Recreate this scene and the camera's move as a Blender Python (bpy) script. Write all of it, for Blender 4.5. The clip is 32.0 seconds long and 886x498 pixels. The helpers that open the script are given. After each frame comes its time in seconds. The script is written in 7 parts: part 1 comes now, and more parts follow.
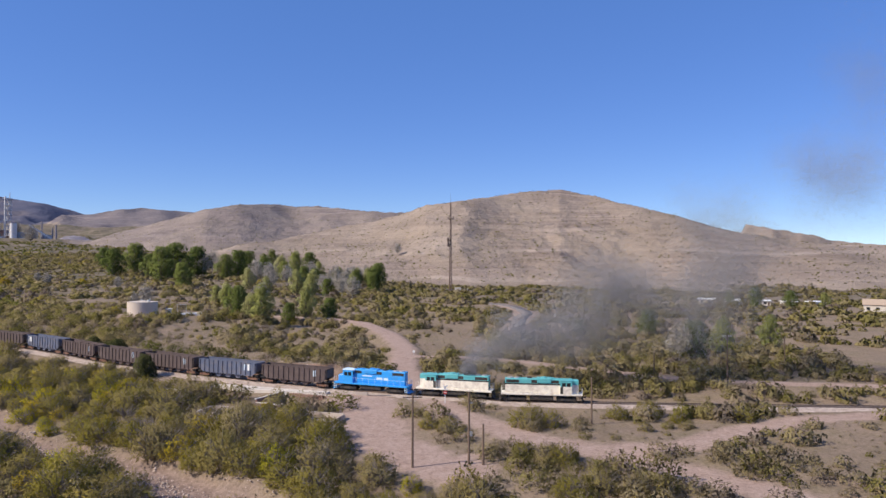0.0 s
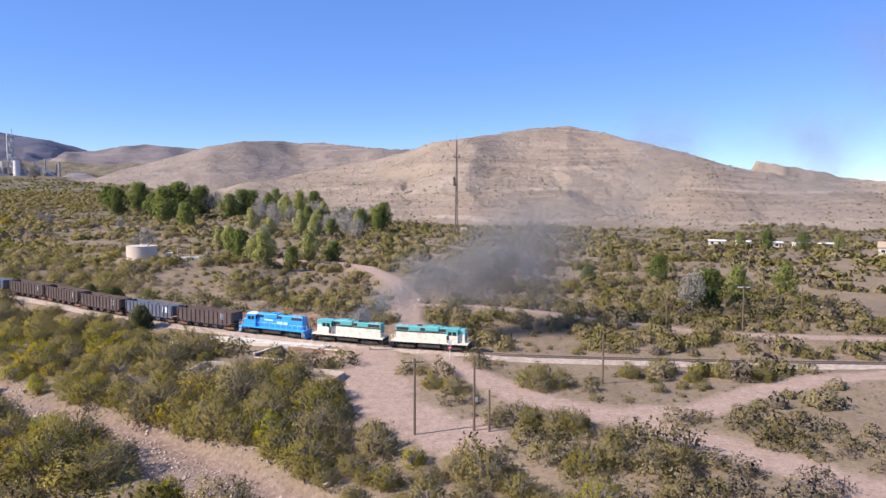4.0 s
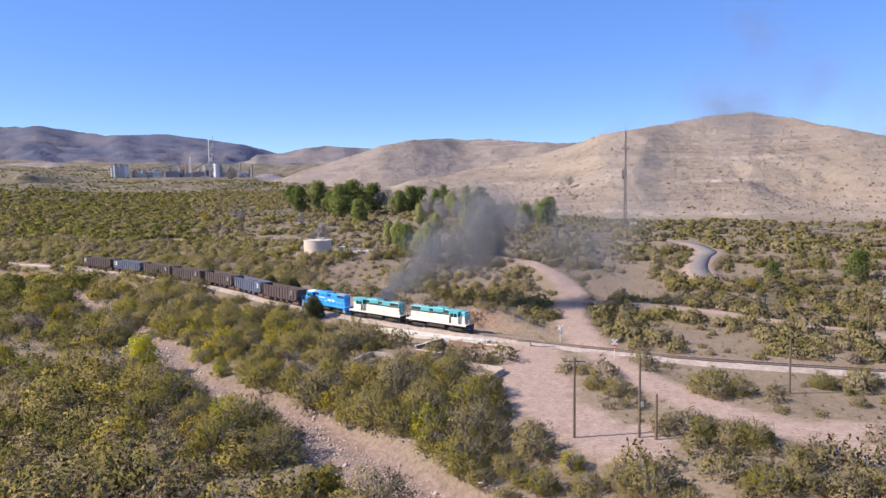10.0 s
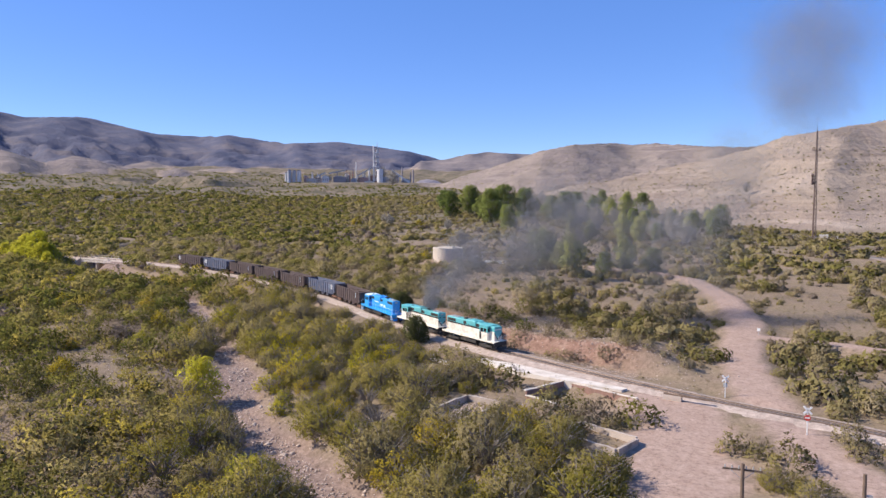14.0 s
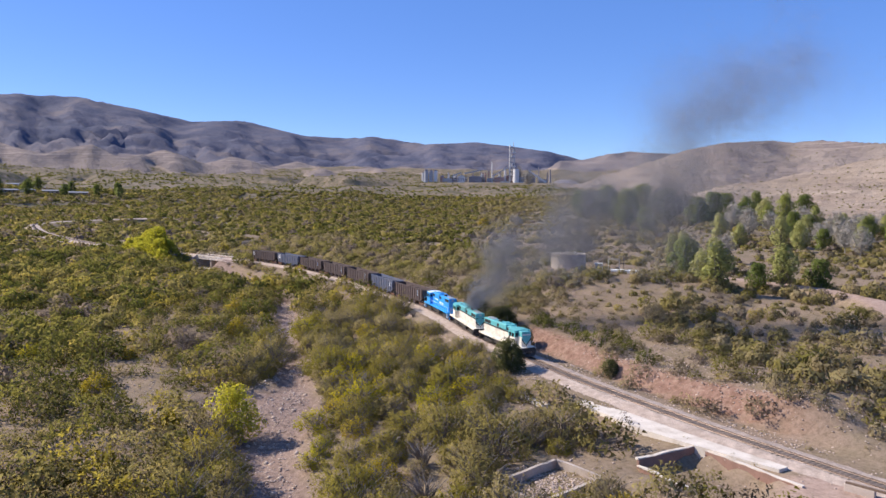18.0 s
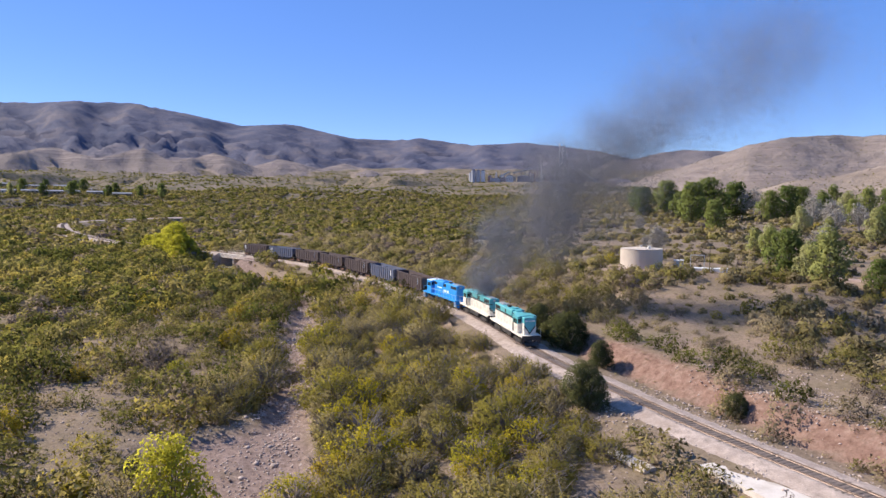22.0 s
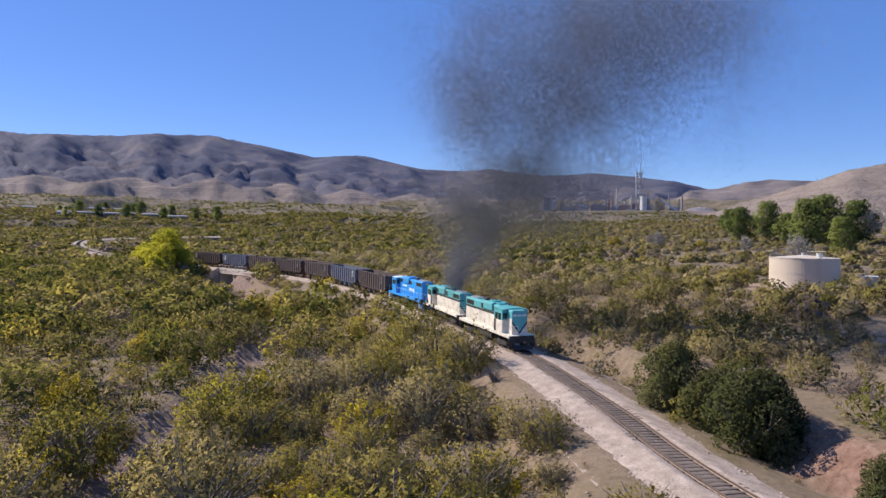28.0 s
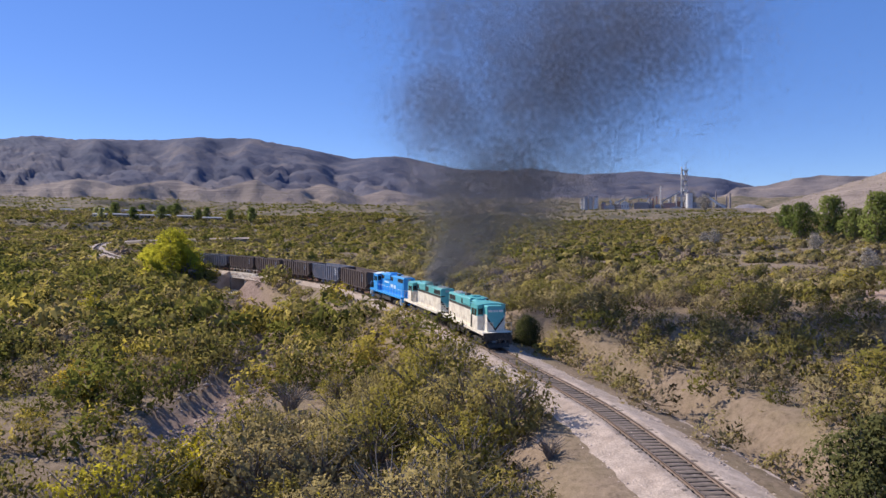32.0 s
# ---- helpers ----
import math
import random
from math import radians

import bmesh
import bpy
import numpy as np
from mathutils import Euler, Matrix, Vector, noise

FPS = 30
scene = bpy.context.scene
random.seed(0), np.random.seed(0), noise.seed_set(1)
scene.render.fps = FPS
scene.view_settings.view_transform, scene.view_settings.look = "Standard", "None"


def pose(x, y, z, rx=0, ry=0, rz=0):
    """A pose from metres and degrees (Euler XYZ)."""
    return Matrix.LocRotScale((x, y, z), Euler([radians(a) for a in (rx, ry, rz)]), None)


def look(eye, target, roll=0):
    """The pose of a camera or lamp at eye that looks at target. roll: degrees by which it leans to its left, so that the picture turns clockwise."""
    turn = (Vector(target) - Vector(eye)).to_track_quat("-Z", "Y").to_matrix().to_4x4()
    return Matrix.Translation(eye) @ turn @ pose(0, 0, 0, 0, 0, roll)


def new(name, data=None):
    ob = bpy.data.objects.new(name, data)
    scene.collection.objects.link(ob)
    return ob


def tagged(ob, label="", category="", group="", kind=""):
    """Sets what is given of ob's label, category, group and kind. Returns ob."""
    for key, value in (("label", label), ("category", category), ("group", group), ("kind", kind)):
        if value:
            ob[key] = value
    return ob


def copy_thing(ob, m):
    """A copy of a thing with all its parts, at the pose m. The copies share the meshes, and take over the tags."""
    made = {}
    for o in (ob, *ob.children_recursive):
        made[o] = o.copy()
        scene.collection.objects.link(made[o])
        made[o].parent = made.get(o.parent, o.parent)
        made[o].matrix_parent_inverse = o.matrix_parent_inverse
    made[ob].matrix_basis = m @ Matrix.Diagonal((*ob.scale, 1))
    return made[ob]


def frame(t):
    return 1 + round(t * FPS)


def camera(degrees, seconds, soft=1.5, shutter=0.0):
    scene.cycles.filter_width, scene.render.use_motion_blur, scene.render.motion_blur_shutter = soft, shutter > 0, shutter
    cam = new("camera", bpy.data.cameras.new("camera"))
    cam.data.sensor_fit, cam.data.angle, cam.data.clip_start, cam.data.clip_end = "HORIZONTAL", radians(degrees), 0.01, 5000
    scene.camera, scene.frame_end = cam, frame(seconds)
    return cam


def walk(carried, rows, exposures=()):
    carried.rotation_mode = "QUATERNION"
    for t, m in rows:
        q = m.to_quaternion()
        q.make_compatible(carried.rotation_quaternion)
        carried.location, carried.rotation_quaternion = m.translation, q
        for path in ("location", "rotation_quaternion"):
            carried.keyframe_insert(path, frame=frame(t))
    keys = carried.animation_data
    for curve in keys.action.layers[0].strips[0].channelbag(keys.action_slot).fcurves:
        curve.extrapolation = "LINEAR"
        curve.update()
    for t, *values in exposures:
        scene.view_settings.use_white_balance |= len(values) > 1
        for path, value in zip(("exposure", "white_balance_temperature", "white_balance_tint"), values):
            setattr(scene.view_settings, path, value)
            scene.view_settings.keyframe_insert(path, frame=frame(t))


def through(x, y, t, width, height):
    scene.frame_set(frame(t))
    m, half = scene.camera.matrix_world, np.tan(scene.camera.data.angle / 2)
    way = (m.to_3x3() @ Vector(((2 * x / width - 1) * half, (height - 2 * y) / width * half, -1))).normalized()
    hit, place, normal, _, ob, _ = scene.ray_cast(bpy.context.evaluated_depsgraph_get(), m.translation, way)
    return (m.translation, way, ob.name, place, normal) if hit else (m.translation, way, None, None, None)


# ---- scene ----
cam = camera(64.2, 32.0)
PATH = [
    (0, (0.552, -5.8, 27.453), (0.512, -3.8, 27.488), 0.2),
    (0.5, (0.508, -4.533, 27.557), (0.465, -2.533, 27.593), 0.2),
    (1, (0.634, -2.735, 27.977), (0.587, -0.736, 28), 0.1),
    (1.5, (0.576, -1.499, 28.386), (0.527, 0.5, 28.359), 0.1),
    (2, (0.678, -0.625, 29.091), (0.628, 1.371, 28.967), 0.0),
    (2.5, (0.662, 0.639, 29.382), (0.612, 2.634, 29.241), 0.1),
    (3, (0.649, 0.652, 30.155), (0.599, 2.647, 30.019), -0.2),
    (3.5, (0.634, 1.572, 29.689), (0.582, 3.566, 29.55), 0.1),
    (5.5, (0.859, -0.656, 30.637), (0.786, 1.337, 30.481), 0.1),
    (6, (0.848, 0.353, 30.021), (0.684, 2.341, 29.874), -0.0),
    (6.5, (0.956, 0.467, 29.849), (0.681, 2.442, 29.701), 0.2),
    (7, (0.982, 0.773, 29.753), (0.608, 2.732, 29.603), 0.2),
    (7.5, (1.54, 0.707, 29.754), (1.084, 2.648, 29.604), -0.2),
    (8, (1.534, 0.523, 29.852), (1.042, 2.455, 29.7), -0.3),
    (8.5, (1.442, 0.447, 29.524), (0.944, 2.378, 29.374), -0.2),
    (9, (1.391, 0.843, 29.3), (0.893, 2.774, 29.152), -0.3),
    (9.5, (1.431, 2.609, 28.926), (0.93, 4.539, 28.778), -0.3),
    (10, (1.247, 4.441, 29.334), (0.728, 6.366, 29.178), -0.6),
    (10.5, (0.882, 7.292, 29.046), (0.33, 9.208, 28.894), -0.5),
    (11, (0.564, 10.937, 28.819), (-0.018, 12.845, 28.669), -0.5),
    (11.5, (0.279, 14.66, 28.832), (-0.315, 16.564, 28.681), -0.6),
    (12, (0.02, 18.435, 28.321), (-0.617, 20.326, 28.179), -0.1),
    (12.5, (-0.137, 21.406, 28.437), (-0.837, 23.274, 28.297), -0.0),
    (13, (-0.211, 26.354, 28.202), (-0.978, 28.196, 28.064), 0.0),
    (13.5, (-0.529, 30.824, 28.224), (-1.385, 32.627, 28.087), -0.0),
    (14, (-0.963, 34.732, 28.301), (-1.904, 36.492, 28.166), 0.0),
    (14.5, (-1.552, 38.913, 28.049), (-2.551, 40.641, 27.918), 0.2),
    (16.5, (-4.318, 52.627, 27.952), (-5.512, 54.226, 27.822), 0.5),
    (17, (-5.435, 55.218, 27.959), (-6.677, 56.781, 27.828), 0.5),
    (17.5, (-6.509, 57.494, 27.941), (-7.758, 59.05, 27.807), 0.4),
    (18, (-7.789, 59.673, 27.882), (-9.053, 61.217, 27.747), 0.5),
    (18.5, (-9.37, 61.997, 27.768), (-10.672, 63.51, 27.633), 0.5),
    (19, (-11.256, 64.577, 27.617), (-12.58, 66.07, 27.482), 0.5),
    (19.5, (-13.544, 67.407, 27.261), (-14.877, 68.892, 27.127), 0.5),
    (20, (-16.11, 70.652, 26.863), (-17.446, 72.135, 26.729), 0.3),
    (20.5, (-19.099, 73.927, 26.472), (-20.442, 75.404, 26.341), 0.3),
    (21, (-21.989, 77.37, 25.949), (-23.342, 78.836, 25.82), 0.3),
    (21.5, (-25.078, 81, 24.855), (-26.43, 82.467, 24.723), 0.2),
    (22, (-28.233, 84.739, 23.7), (-29.599, 86.194, 23.571), 0.1),
    (22.5, (-31.834, 88.724, 22.795), (-33.218, 90.161, 22.667), 0.1),
    (23, (-35.632, 93.115, 21.683), (-37.023, 94.547, 21.555), 0.1),
    (23.5, (-39.403, 97.456, 20.599), (-40.793, 98.889, 20.472), 0.0),
    (24, (-43.222, 101.928, 19.562), (-44.613, 103.362, 19.467), -0.0),
    (24.5, (-47.018, 106.557, 18.69), (-48.41, 107.992, 18.631), -0.0),
    (26.5, (-60.232, 122.737, 15.684), (-61.633, 124.163, 15.643), 0.3),
    (27, (-62.507, 125.354, 15.635), (-63.96, 126.727, 15.595), 0.3),
    (27.5, (-64.395, 127.947, 15.497), (-65.886, 129.28, 15.459), 0.4),
    (28, (-66.363, 130.454, 15.36), (-67.87, 131.768, 15.323), 0.5),
    (28.5, (-68.261, 132.748, 15.213), (-69.782, 134.046, 15.179), 0.6),
    (29, (-70.262, 135, 15.191), (-71.797, 136.281, 15.157), 0.6),
    (29.5, (-72.314, 137.176, 15.091), (-73.86, 138.444, 15.058), 0.6),
    (30, (-74.379, 139.125, 14.999), (-75.933, 140.383, 14.967), 0.6),
    (30.5, (-76.512, 140.978, 14.985), (-78.071, 142.23, 14.952), 0.5),
    (31, (-78.806, 142.881, 15.015), (-80.375, 144.121, 14.981), 0.4),
    (31.5, (-81.004, 144.667, 14.96), (-82.578, 145.9, 14.925), 0.3),
    (32, (-83.627, 146.583, 14.835), (-85.205, 147.812, 14.799), 0.1),
]
walk(cam, [(t, look(eye, target, roll)) for t, eye, target, roll in PATH],
     [(0, 0.22), (1, 0.26), (2, 0.46), (3, 0.58), (9, 0.66), (12, 0.62), (14, 0.56), (17, 0.50), (21, 0.54), (24, 0.52), (27, 0.31), (32, 0.29)])

# ---- light ----
SUN_AZ = (-0.91, -0.41)
SUN_EL = radians(39)
world = bpy.data.worlds.new("sky")
scene.world = world
world.use_nodes = True
wn = world.node_tree
sky = wn.nodes.new("ShaderNodeTexSky")
sky.sky_type = "NISHITA"
sky.sun_disc = False
sky.sun_elevation = SUN_EL
sky.sun_rotation = math.atan2(SUN_AZ[0], SUN_AZ[1])
sky.altitude = 2600
sky.air_density = 1.0
sky.dust_density = 0.0
sky.ozone_density = 2.2
vivid = wn.nodes.new("ShaderNodeHueSaturation")
vivid.inputs["Saturation"].default_value = 1.22
vivid.inputs["Hue"].default_value = 0.523
wn.links.new(sky.outputs[0], vivid.inputs["Color"])
# Clear dry air: the blue holds nearly down to the horizon.
even = wn.nodes.new("ShaderNodeMix")
even.data_type = "RGBA"
even.inputs[0].default_value = 0.42
even.inputs[7].default_value = (0.86, 2.20, 5.30, 1)
wn.links.new(vivid.outputs[0], even.inputs[6])
wn.links.new(even.outputs[2], wn.nodes["Background"].inputs[0])
wn.nodes["Background"].inputs[1].default_value = 0.127
sun = new("sun", bpy.data.lights.new("sun", "SUN"))
sun.data.energy = 4.9
sun.data.angle = radians(0.5)
sun.data.color = (1.0, 0.92, 0.81)
sun.matrix_basis = look((SUN_AZ[0] * math.cos(SUN_EL), SUN_AZ[1] * math.cos(SUN_EL), math.sin(SUN_EL)), (0, 0, 0))


# ---- mesh helpers ----
def mesh_np(name, verts, faces, mat=None, smooth=False, tint=None, mats=None, mat_index=None, puff=None):
    """A mesh from arrays; faces all have the same number of corners."""
    verts, faces = np.asarray(verts, np.float32), np.asarray(faces, np.int32)
    me = bpy.data.meshes.new(name)
    n, k = faces.shape
    me.vertices.add(len(verts))
    me.vertices.foreach_set("co", verts.ravel())
    me.loops.add(n * k)
    me.loops.foreach_set("vertex_index", faces.ravel())
    me.polygons.add(n)
    me.polygons.foreach_set("loop_start", np.arange(0, n * k, k, dtype=np.int32))
    me.polygons.foreach_set("loop_total", np.full(n, k, np.int32))
    if smooth:
        me.polygons.foreach_set("use_smooth", np.ones(n, bool))
    for m in (mats or [mat]):
        if m:
            me.materials.append(m)
    if mat_index is not None:
        me.polygons.foreach_set("material_index", np.asarray(mat_index, np.int32))
    if tint is not None:
        me.attributes.new("tint", "FLOAT", "POINT").data.foreach_set("value", np.asarray(tint, np.float32))
    if puff is not None:
        me.attributes.new("puff", "FLOAT_VECTOR", "POINT").data.foreach_set("vector", np.asarray(puff, np.float32).ravel())
    me.update(calc_edges=True)
    return me


class Solid:
    """Gathers boxes, tubes and prisms into one mesh."""

    def __init__(self):
        self.v, self.f = [], []

    def add(self, verts, faces):
        n = len(self.v)
        self.v += [tuple(p) for p in verts]
        self.f += [tuple(n + i for i in face) for face in faces]
        return self

    def box(self, c, s, rz=0.0, ry=0.0, bevel=0.0):
        """A box of size s about c, turned; bevel cuts its edges."""
        hx, hy, hz = s[0] / 2, s[1] / 2, s[2] / 2
        m = Euler((0, radians(ry), radians(rz))).to_matrix()
        if not bevel:
            pts = [(x, y, z) for z in (-hz, hz) for y in (-hy, hy) for x in (-hx, hx)]
            faces = [(0, 2, 3, 1), (4, 5, 7, 6), (0, 1, 5, 4), (2, 6, 7, 3), (0, 4, 6, 2), (1, 3, 7, 5)]
        else:
            bm = bmesh.new()
            bmesh.ops.create_cube(bm, size=1)
            for q in bm.verts:
                q.co = (q.co.x * s[0], q.co.y * s[1], q.co.z * s[2])
            bmesh.ops.bevel(bm, geom=bm.edges[:], offset=bevel, segments=2, affect="EDGES", profile=0.5)
            bm.verts.index_update()
            pts = [q.co[:] for q in bm.verts]
            faces = [[q.index for q in g.verts] for g in bm.faces]
            bm.free()
        return self.add([tuple(m @ Vector(p) + Vector(c)) for p in pts], faces)

    def tube(self, a, b, r0, r1=None, n=8, caps=True):
        a, b = Vector(a), Vector(b)
        r1 = r0 if r1 is None else r1
        q = (b - a).to_track_quat("Z", "Y")
        pts = []
        for o, r in ((a, r0), (b, r1)):
            for i in range(n):
                w = 2 * math.pi * i / n
                pts.append(tuple(o + q @ Vector((r * math.cos(w), r * math.sin(w), 0))))
        faces = [(i, (i + 1) % n, n + (i + 1) % n, n + i) for i in range(n)]
        if caps:
            faces += [tuple(range(n))[::-1], tuple(range(n, 2 * n))]
        return self.add(pts, faces)

    def prism(self, outline, x0, x1, axis="x"):
        """An outline in the plane across the axis, drawn out from x0 to x1."""
        n = len(outline)
        put = {"x": lambda u, p: (u, p[0], p[1]), "y": lambda u, p: (p[0], u, p[1]), "z": lambda u, p: (p[0], p[1], u)}[axis]
        pts = [put(u, p) for u in (x0, x1) for p in outline]
        faces = [(i, (i + 1) % n, n + (i + 1) % n, n + i) for i in range(n)]
        faces += [tuple(range(n))[::-1], tuple(range(n, 2 * n))]
        return self.add(pts, faces)

    def mesh(self, name, mat, smooth=False):
        me = bpy.data.meshes.new(name)
        me.from_pydata(self.v, [], self.f)
        bm = bmesh.new()
        bm.from_mesh(me)
        bmesh.ops.recalc_face_normals(bm, faces=bm.faces[:])
        bm.to_mesh(me)
        bm.free()
        if smooth:
            me.polygons.foreach_set("use_smooth", np.ones(len(me.polygons), bool))
        me.materials.append(mat)
        return me


def part(name, solid, mat, parent, label="", m=None, smooth=False):
    """One mesh object under a thing or a part."""
    ob = new(name, solid.mesh(name, mat, smooth) if isinstance(solid, Solid) else solid)
    ob.parent = parent
    if m is not None:
        ob.matrix_basis = m
    return tagged(ob, label)


def thing(name, m, label, category, group="", kind=""):
    ob = new(name)
    ob.empty_display_size = 0.3
    ob.matrix_basis = m
    return tagged(ob, label, category, group, kind)


# ---- materials ----
def material(name, base, rough=0.8, metal=0.0, spread=0.25, scale=2.0, fine=14.0, bump=0.3, dirt=None, dirt_scale=0.6, dirt_amount=0.35, coords="Object", bump_distance=0.03):
    """Painted, earthen or metal surface: base colour, fine grain, broad stains, bump."""
    mat = bpy.data.materials.new(name)
    mat.use_nodes = True
    nt = mat.node_tree
    N, K = nt.nodes, nt.links
    bsdf = N["Principled BSDF"]
    bsdf.inputs["Roughness"].default_value = rough
    bsdf.inputs["Metallic"].default_value = metal
    tc = N.new("ShaderNodeTexCoord")
    n1 = N.new("ShaderNodeTexNoise")
    n1.inputs["Scale"].default_value = scale
    n1.inputs["Detail"].default_value = 5
    K.new(tc.outputs[coords], n1.inputs["Vector"])
    n2 = N.new("ShaderNodeTexNoise")
    n2.inputs["Scale"].default_value = fine
    n2.inputs["Detail"].default_value = 3
    K.new(tc.outputs[coords], n2.inputs["Vector"])
    ramp = N.new("ShaderNodeValToRGB")
    lo, hi = [max(0, c * (1 - spread)) for c in base], [min(1, c * (1 + spread)) for c in base]
    ramp.color_ramp.elements[0].position, ramp.color_ramp.elements[1].position = 0.3, 0.7
    ramp.color_ramp.elements[0].color, ramp.color_ramp.elements[1].color = (*lo, 1), (*hi, 1)
    mixn = N.new("ShaderNodeMath")
    mixn.operation = "MULTIPLY_ADD"
    mixn.inputs[1].default_value = 0.5
    K.new(n2.outputs[0], mixn.inputs[0])
    half = N.new("ShaderNodeMath")
    half.operation = "MULTIPLY"
    half.inputs[1].default_value = 0.5
    K.new(n1.outputs[0], half.inputs[0])
    K.new(half.outputs[0], mixn.inputs[2])
    K.new(mixn.outputs[0], ramp.inputs[0])
    out = ramp.outputs[0]
    if dirt:
        n3 = N.new("ShaderNodeTexNoise")
        n3.inputs["Scale"].default_value = dirt_scale
        n3.inputs["Detail"].default_value = 6
        n3.inputs["Roughness"].default_value = 0.65
        K.new(tc.outputs[coords], n3.inputs["Vector"])
        r3 = N.new("ShaderNodeMapRange")
        r3.inputs[1].default_value, r3.inputs[2].default_value = 0.45, 0.7
        r3.inputs[3].default_value, r3.inputs[4].default_value = 0.0, dirt_amount * 2
        K.new(n3.outputs[0], r3.inputs[0])
        mx = N.new("ShaderNodeMix")
        mx.data_type = "RGBA"
        K.new(r3.outputs[0], mx.inputs[0])
        K.new(out, mx.inputs[6])
        mx.inputs[7].default_value = (*dirt, 1)
        out = mx.outputs[2]
    K.new(out, bsdf.inputs["Base Color"])
    if bump:
        b = N.new("ShaderNodeBump")
        b.inputs["Strength"].default_value = bump
        b.inputs["Distance"].default_value = bump_distance
        K.new(mixn.outputs[0], b.inputs["Height"])
        K.new(b.outputs[0], bsdf.inputs["Normal"])
    return mat


def leaf_material(name, stops, through=0.35, per_object=True):
    """Foliage: colours by a random number of the plant, with a spread from leaf to leaf; lets some light through."""
    mat = bpy.data.materials.new(name)
    mat.use_nodes = True
    nt = mat.node_tree
    N, K = nt.nodes, nt.links
    N.remove(N["Principled BSDF"])
    if per_object:
        src = N.new("ShaderNodeObjectInfo").outputs["Random"]
    else:
        at = N.new("ShaderNodeAttribute")
        at.attribute_name = "tint"
        src = at.outputs["Fac"]
    ramp = N.new("ShaderNodeValToRGB")
    e = ramp.color_ramp.elements
    while len(e) < len(stops):
        e.new(0.5)
    for i, (p, c) in enumerate(stops):
        e[i].position, e[i].color = p, (*c, 1)
    K.new(src, ramp.inputs[0])
    geo = N.new("ShaderNodeNewGeometry")
    mr = N.new("ShaderNodeMapRange")
    mr.inputs[3].default_value, mr.inputs[4].default_value = 0.82, 1.17
    K.new(geo.outputs["Random Per Island"], mr.inputs[0])
    mx = N.new("ShaderNodeMix")
    mx.data_type, mx.blend_type = "RGBA", "MULTIPLY"
    mx.inputs[0].default_value = 1
    K.new(ramp.outputs[0], mx.inputs[6])
    K.new(mr.outputs[0], mx.inputs[7])
    d, t, mix = N.new("ShaderNodeBsdfDiffuse"), N.new("ShaderNodeBsdfTranslucent"), N.new("ShaderNodeMixShader")
    K.new(mx.outputs[2], d.inputs[0])
    K.new(mx.outputs[2], t.inputs[0])
    mix.inputs[0].default_value = through
    out, turn = N.new("ShaderNodeAttribute"), N.new("ShaderNodeVectorTransform")
    out.attribute_name = "puff"
    turn.vector_type, turn.convert_from, turn.convert_to = "NORMAL", "OBJECT", "WORLD"
    K.new(out.outputs["Vector"], turn.inputs[0])
    K.new(turn.outputs[0], d.inputs["Normal"])
    K.new(d.outputs[0], mix.inputs[1])
    K.new(t.outputs[0], mix.inputs[2])
    K.new(mix.outputs[0], N["Material Output"].inputs[0])
    return mat


OLIVE = [(0, (0.112, 0.118, 0.028)), (0.25, (0.178, 0.160, 0.042)), (0.5, (0.265, 0.218, 0.088)), (0.68, (0.300, 0.243, 0.130)), (0.8, (0.312, 0.248, 0.156)), (0.9, (0.318, 0.256, 0.046)), (0.96, (0.205, 0.160, 0.132))]
SHRUB = [(0, (0.225, 0.192, 0.040)), (0.35, (0.268, 0.222, 0.058)), (0.7, (0.292, 0.236, 0.092)), (1, (0.305, 0.245, 0.125))]
GOLD = [(0, (0.339, 0.308, 0.036)), (0.5, (0.395, 0.327, 0.029)), (1, (0.37, 0.272, 0.041))]
LIME = [(0.0, (0.440, 0.415, 0.045)), (1.0, (0.530, 0.470, 0.055))]
JUNIPER = [(0.0, (0.070, 0.075, 0.030)), (1.0, (0.105, 0.105, 0.042))]
DEEP = [(0.0, (0.110, 0.142, 0.040)), (1.0, (0.190, 0.215, 0.062))]
COTTON = [(0, (0.200, 0.226, 0.076)), (0.4, (0.304, 0.320, 0.098)), (0.7, (0.399, 0.394, 0.156)), (1, (0.473, 0.452, 0.223))]
M_OLIVE, M_OLIVE_S = leaf_material("scrub_leaves", SHRUB, 0.40), leaf_material("scrub_leaves_far", OLIVE, 0.40, per_object=False)
M_GOLD, M_LIME, M_JUNIPER, M_COTTON = leaf_material("gold_leaves", GOLD, 0.5), leaf_material("lime_leaves", LIME, 0.5), leaf_material("juniper_leaves", JUNIPER, 0.15), leaf_material("cottonwood_leaves", COTTON, 0.5)
M_DEEP = leaf_material("deep_green_leaves", DEEP, 0.3)
M_TWIG = material("twigs", (0.20, 0.165, 0.14), 0.9, spread=0.4, scale=3, fine=20)
M_BARE = material("bare_branches", (0.34, 0.30, 0.25), 0.9, spread=0.3, scale=3, fine=20)
M_CONCRETE = material("old_concrete", (0.46, 0.38, 0.32), 0.9, spread=0.22, scale=1.2, fine=18, bump=0.4, dirt=(0.22, 0.16, 0.12), dirt_amount=0.4)
M_CONCRETE_PALE = material("pale_concrete", (0.66, 0.58, 0.50), 0.9, spread=0.18, scale=1.2, fine=18, bump=0.4, dirt=(0.35, 0.27, 0.20))
M_RUST = material("rusted_steel", (0.20, 0.105, 0.07), 0.8, 0.2, spread=0.35, scale=2, fine=25, bump=0.3)
M_RAIL = material("rail_steel", (0.17, 0.12, 0.095), 0.5, 0.6, spread=0.25, scale=2, fine=30, bump=0.1)
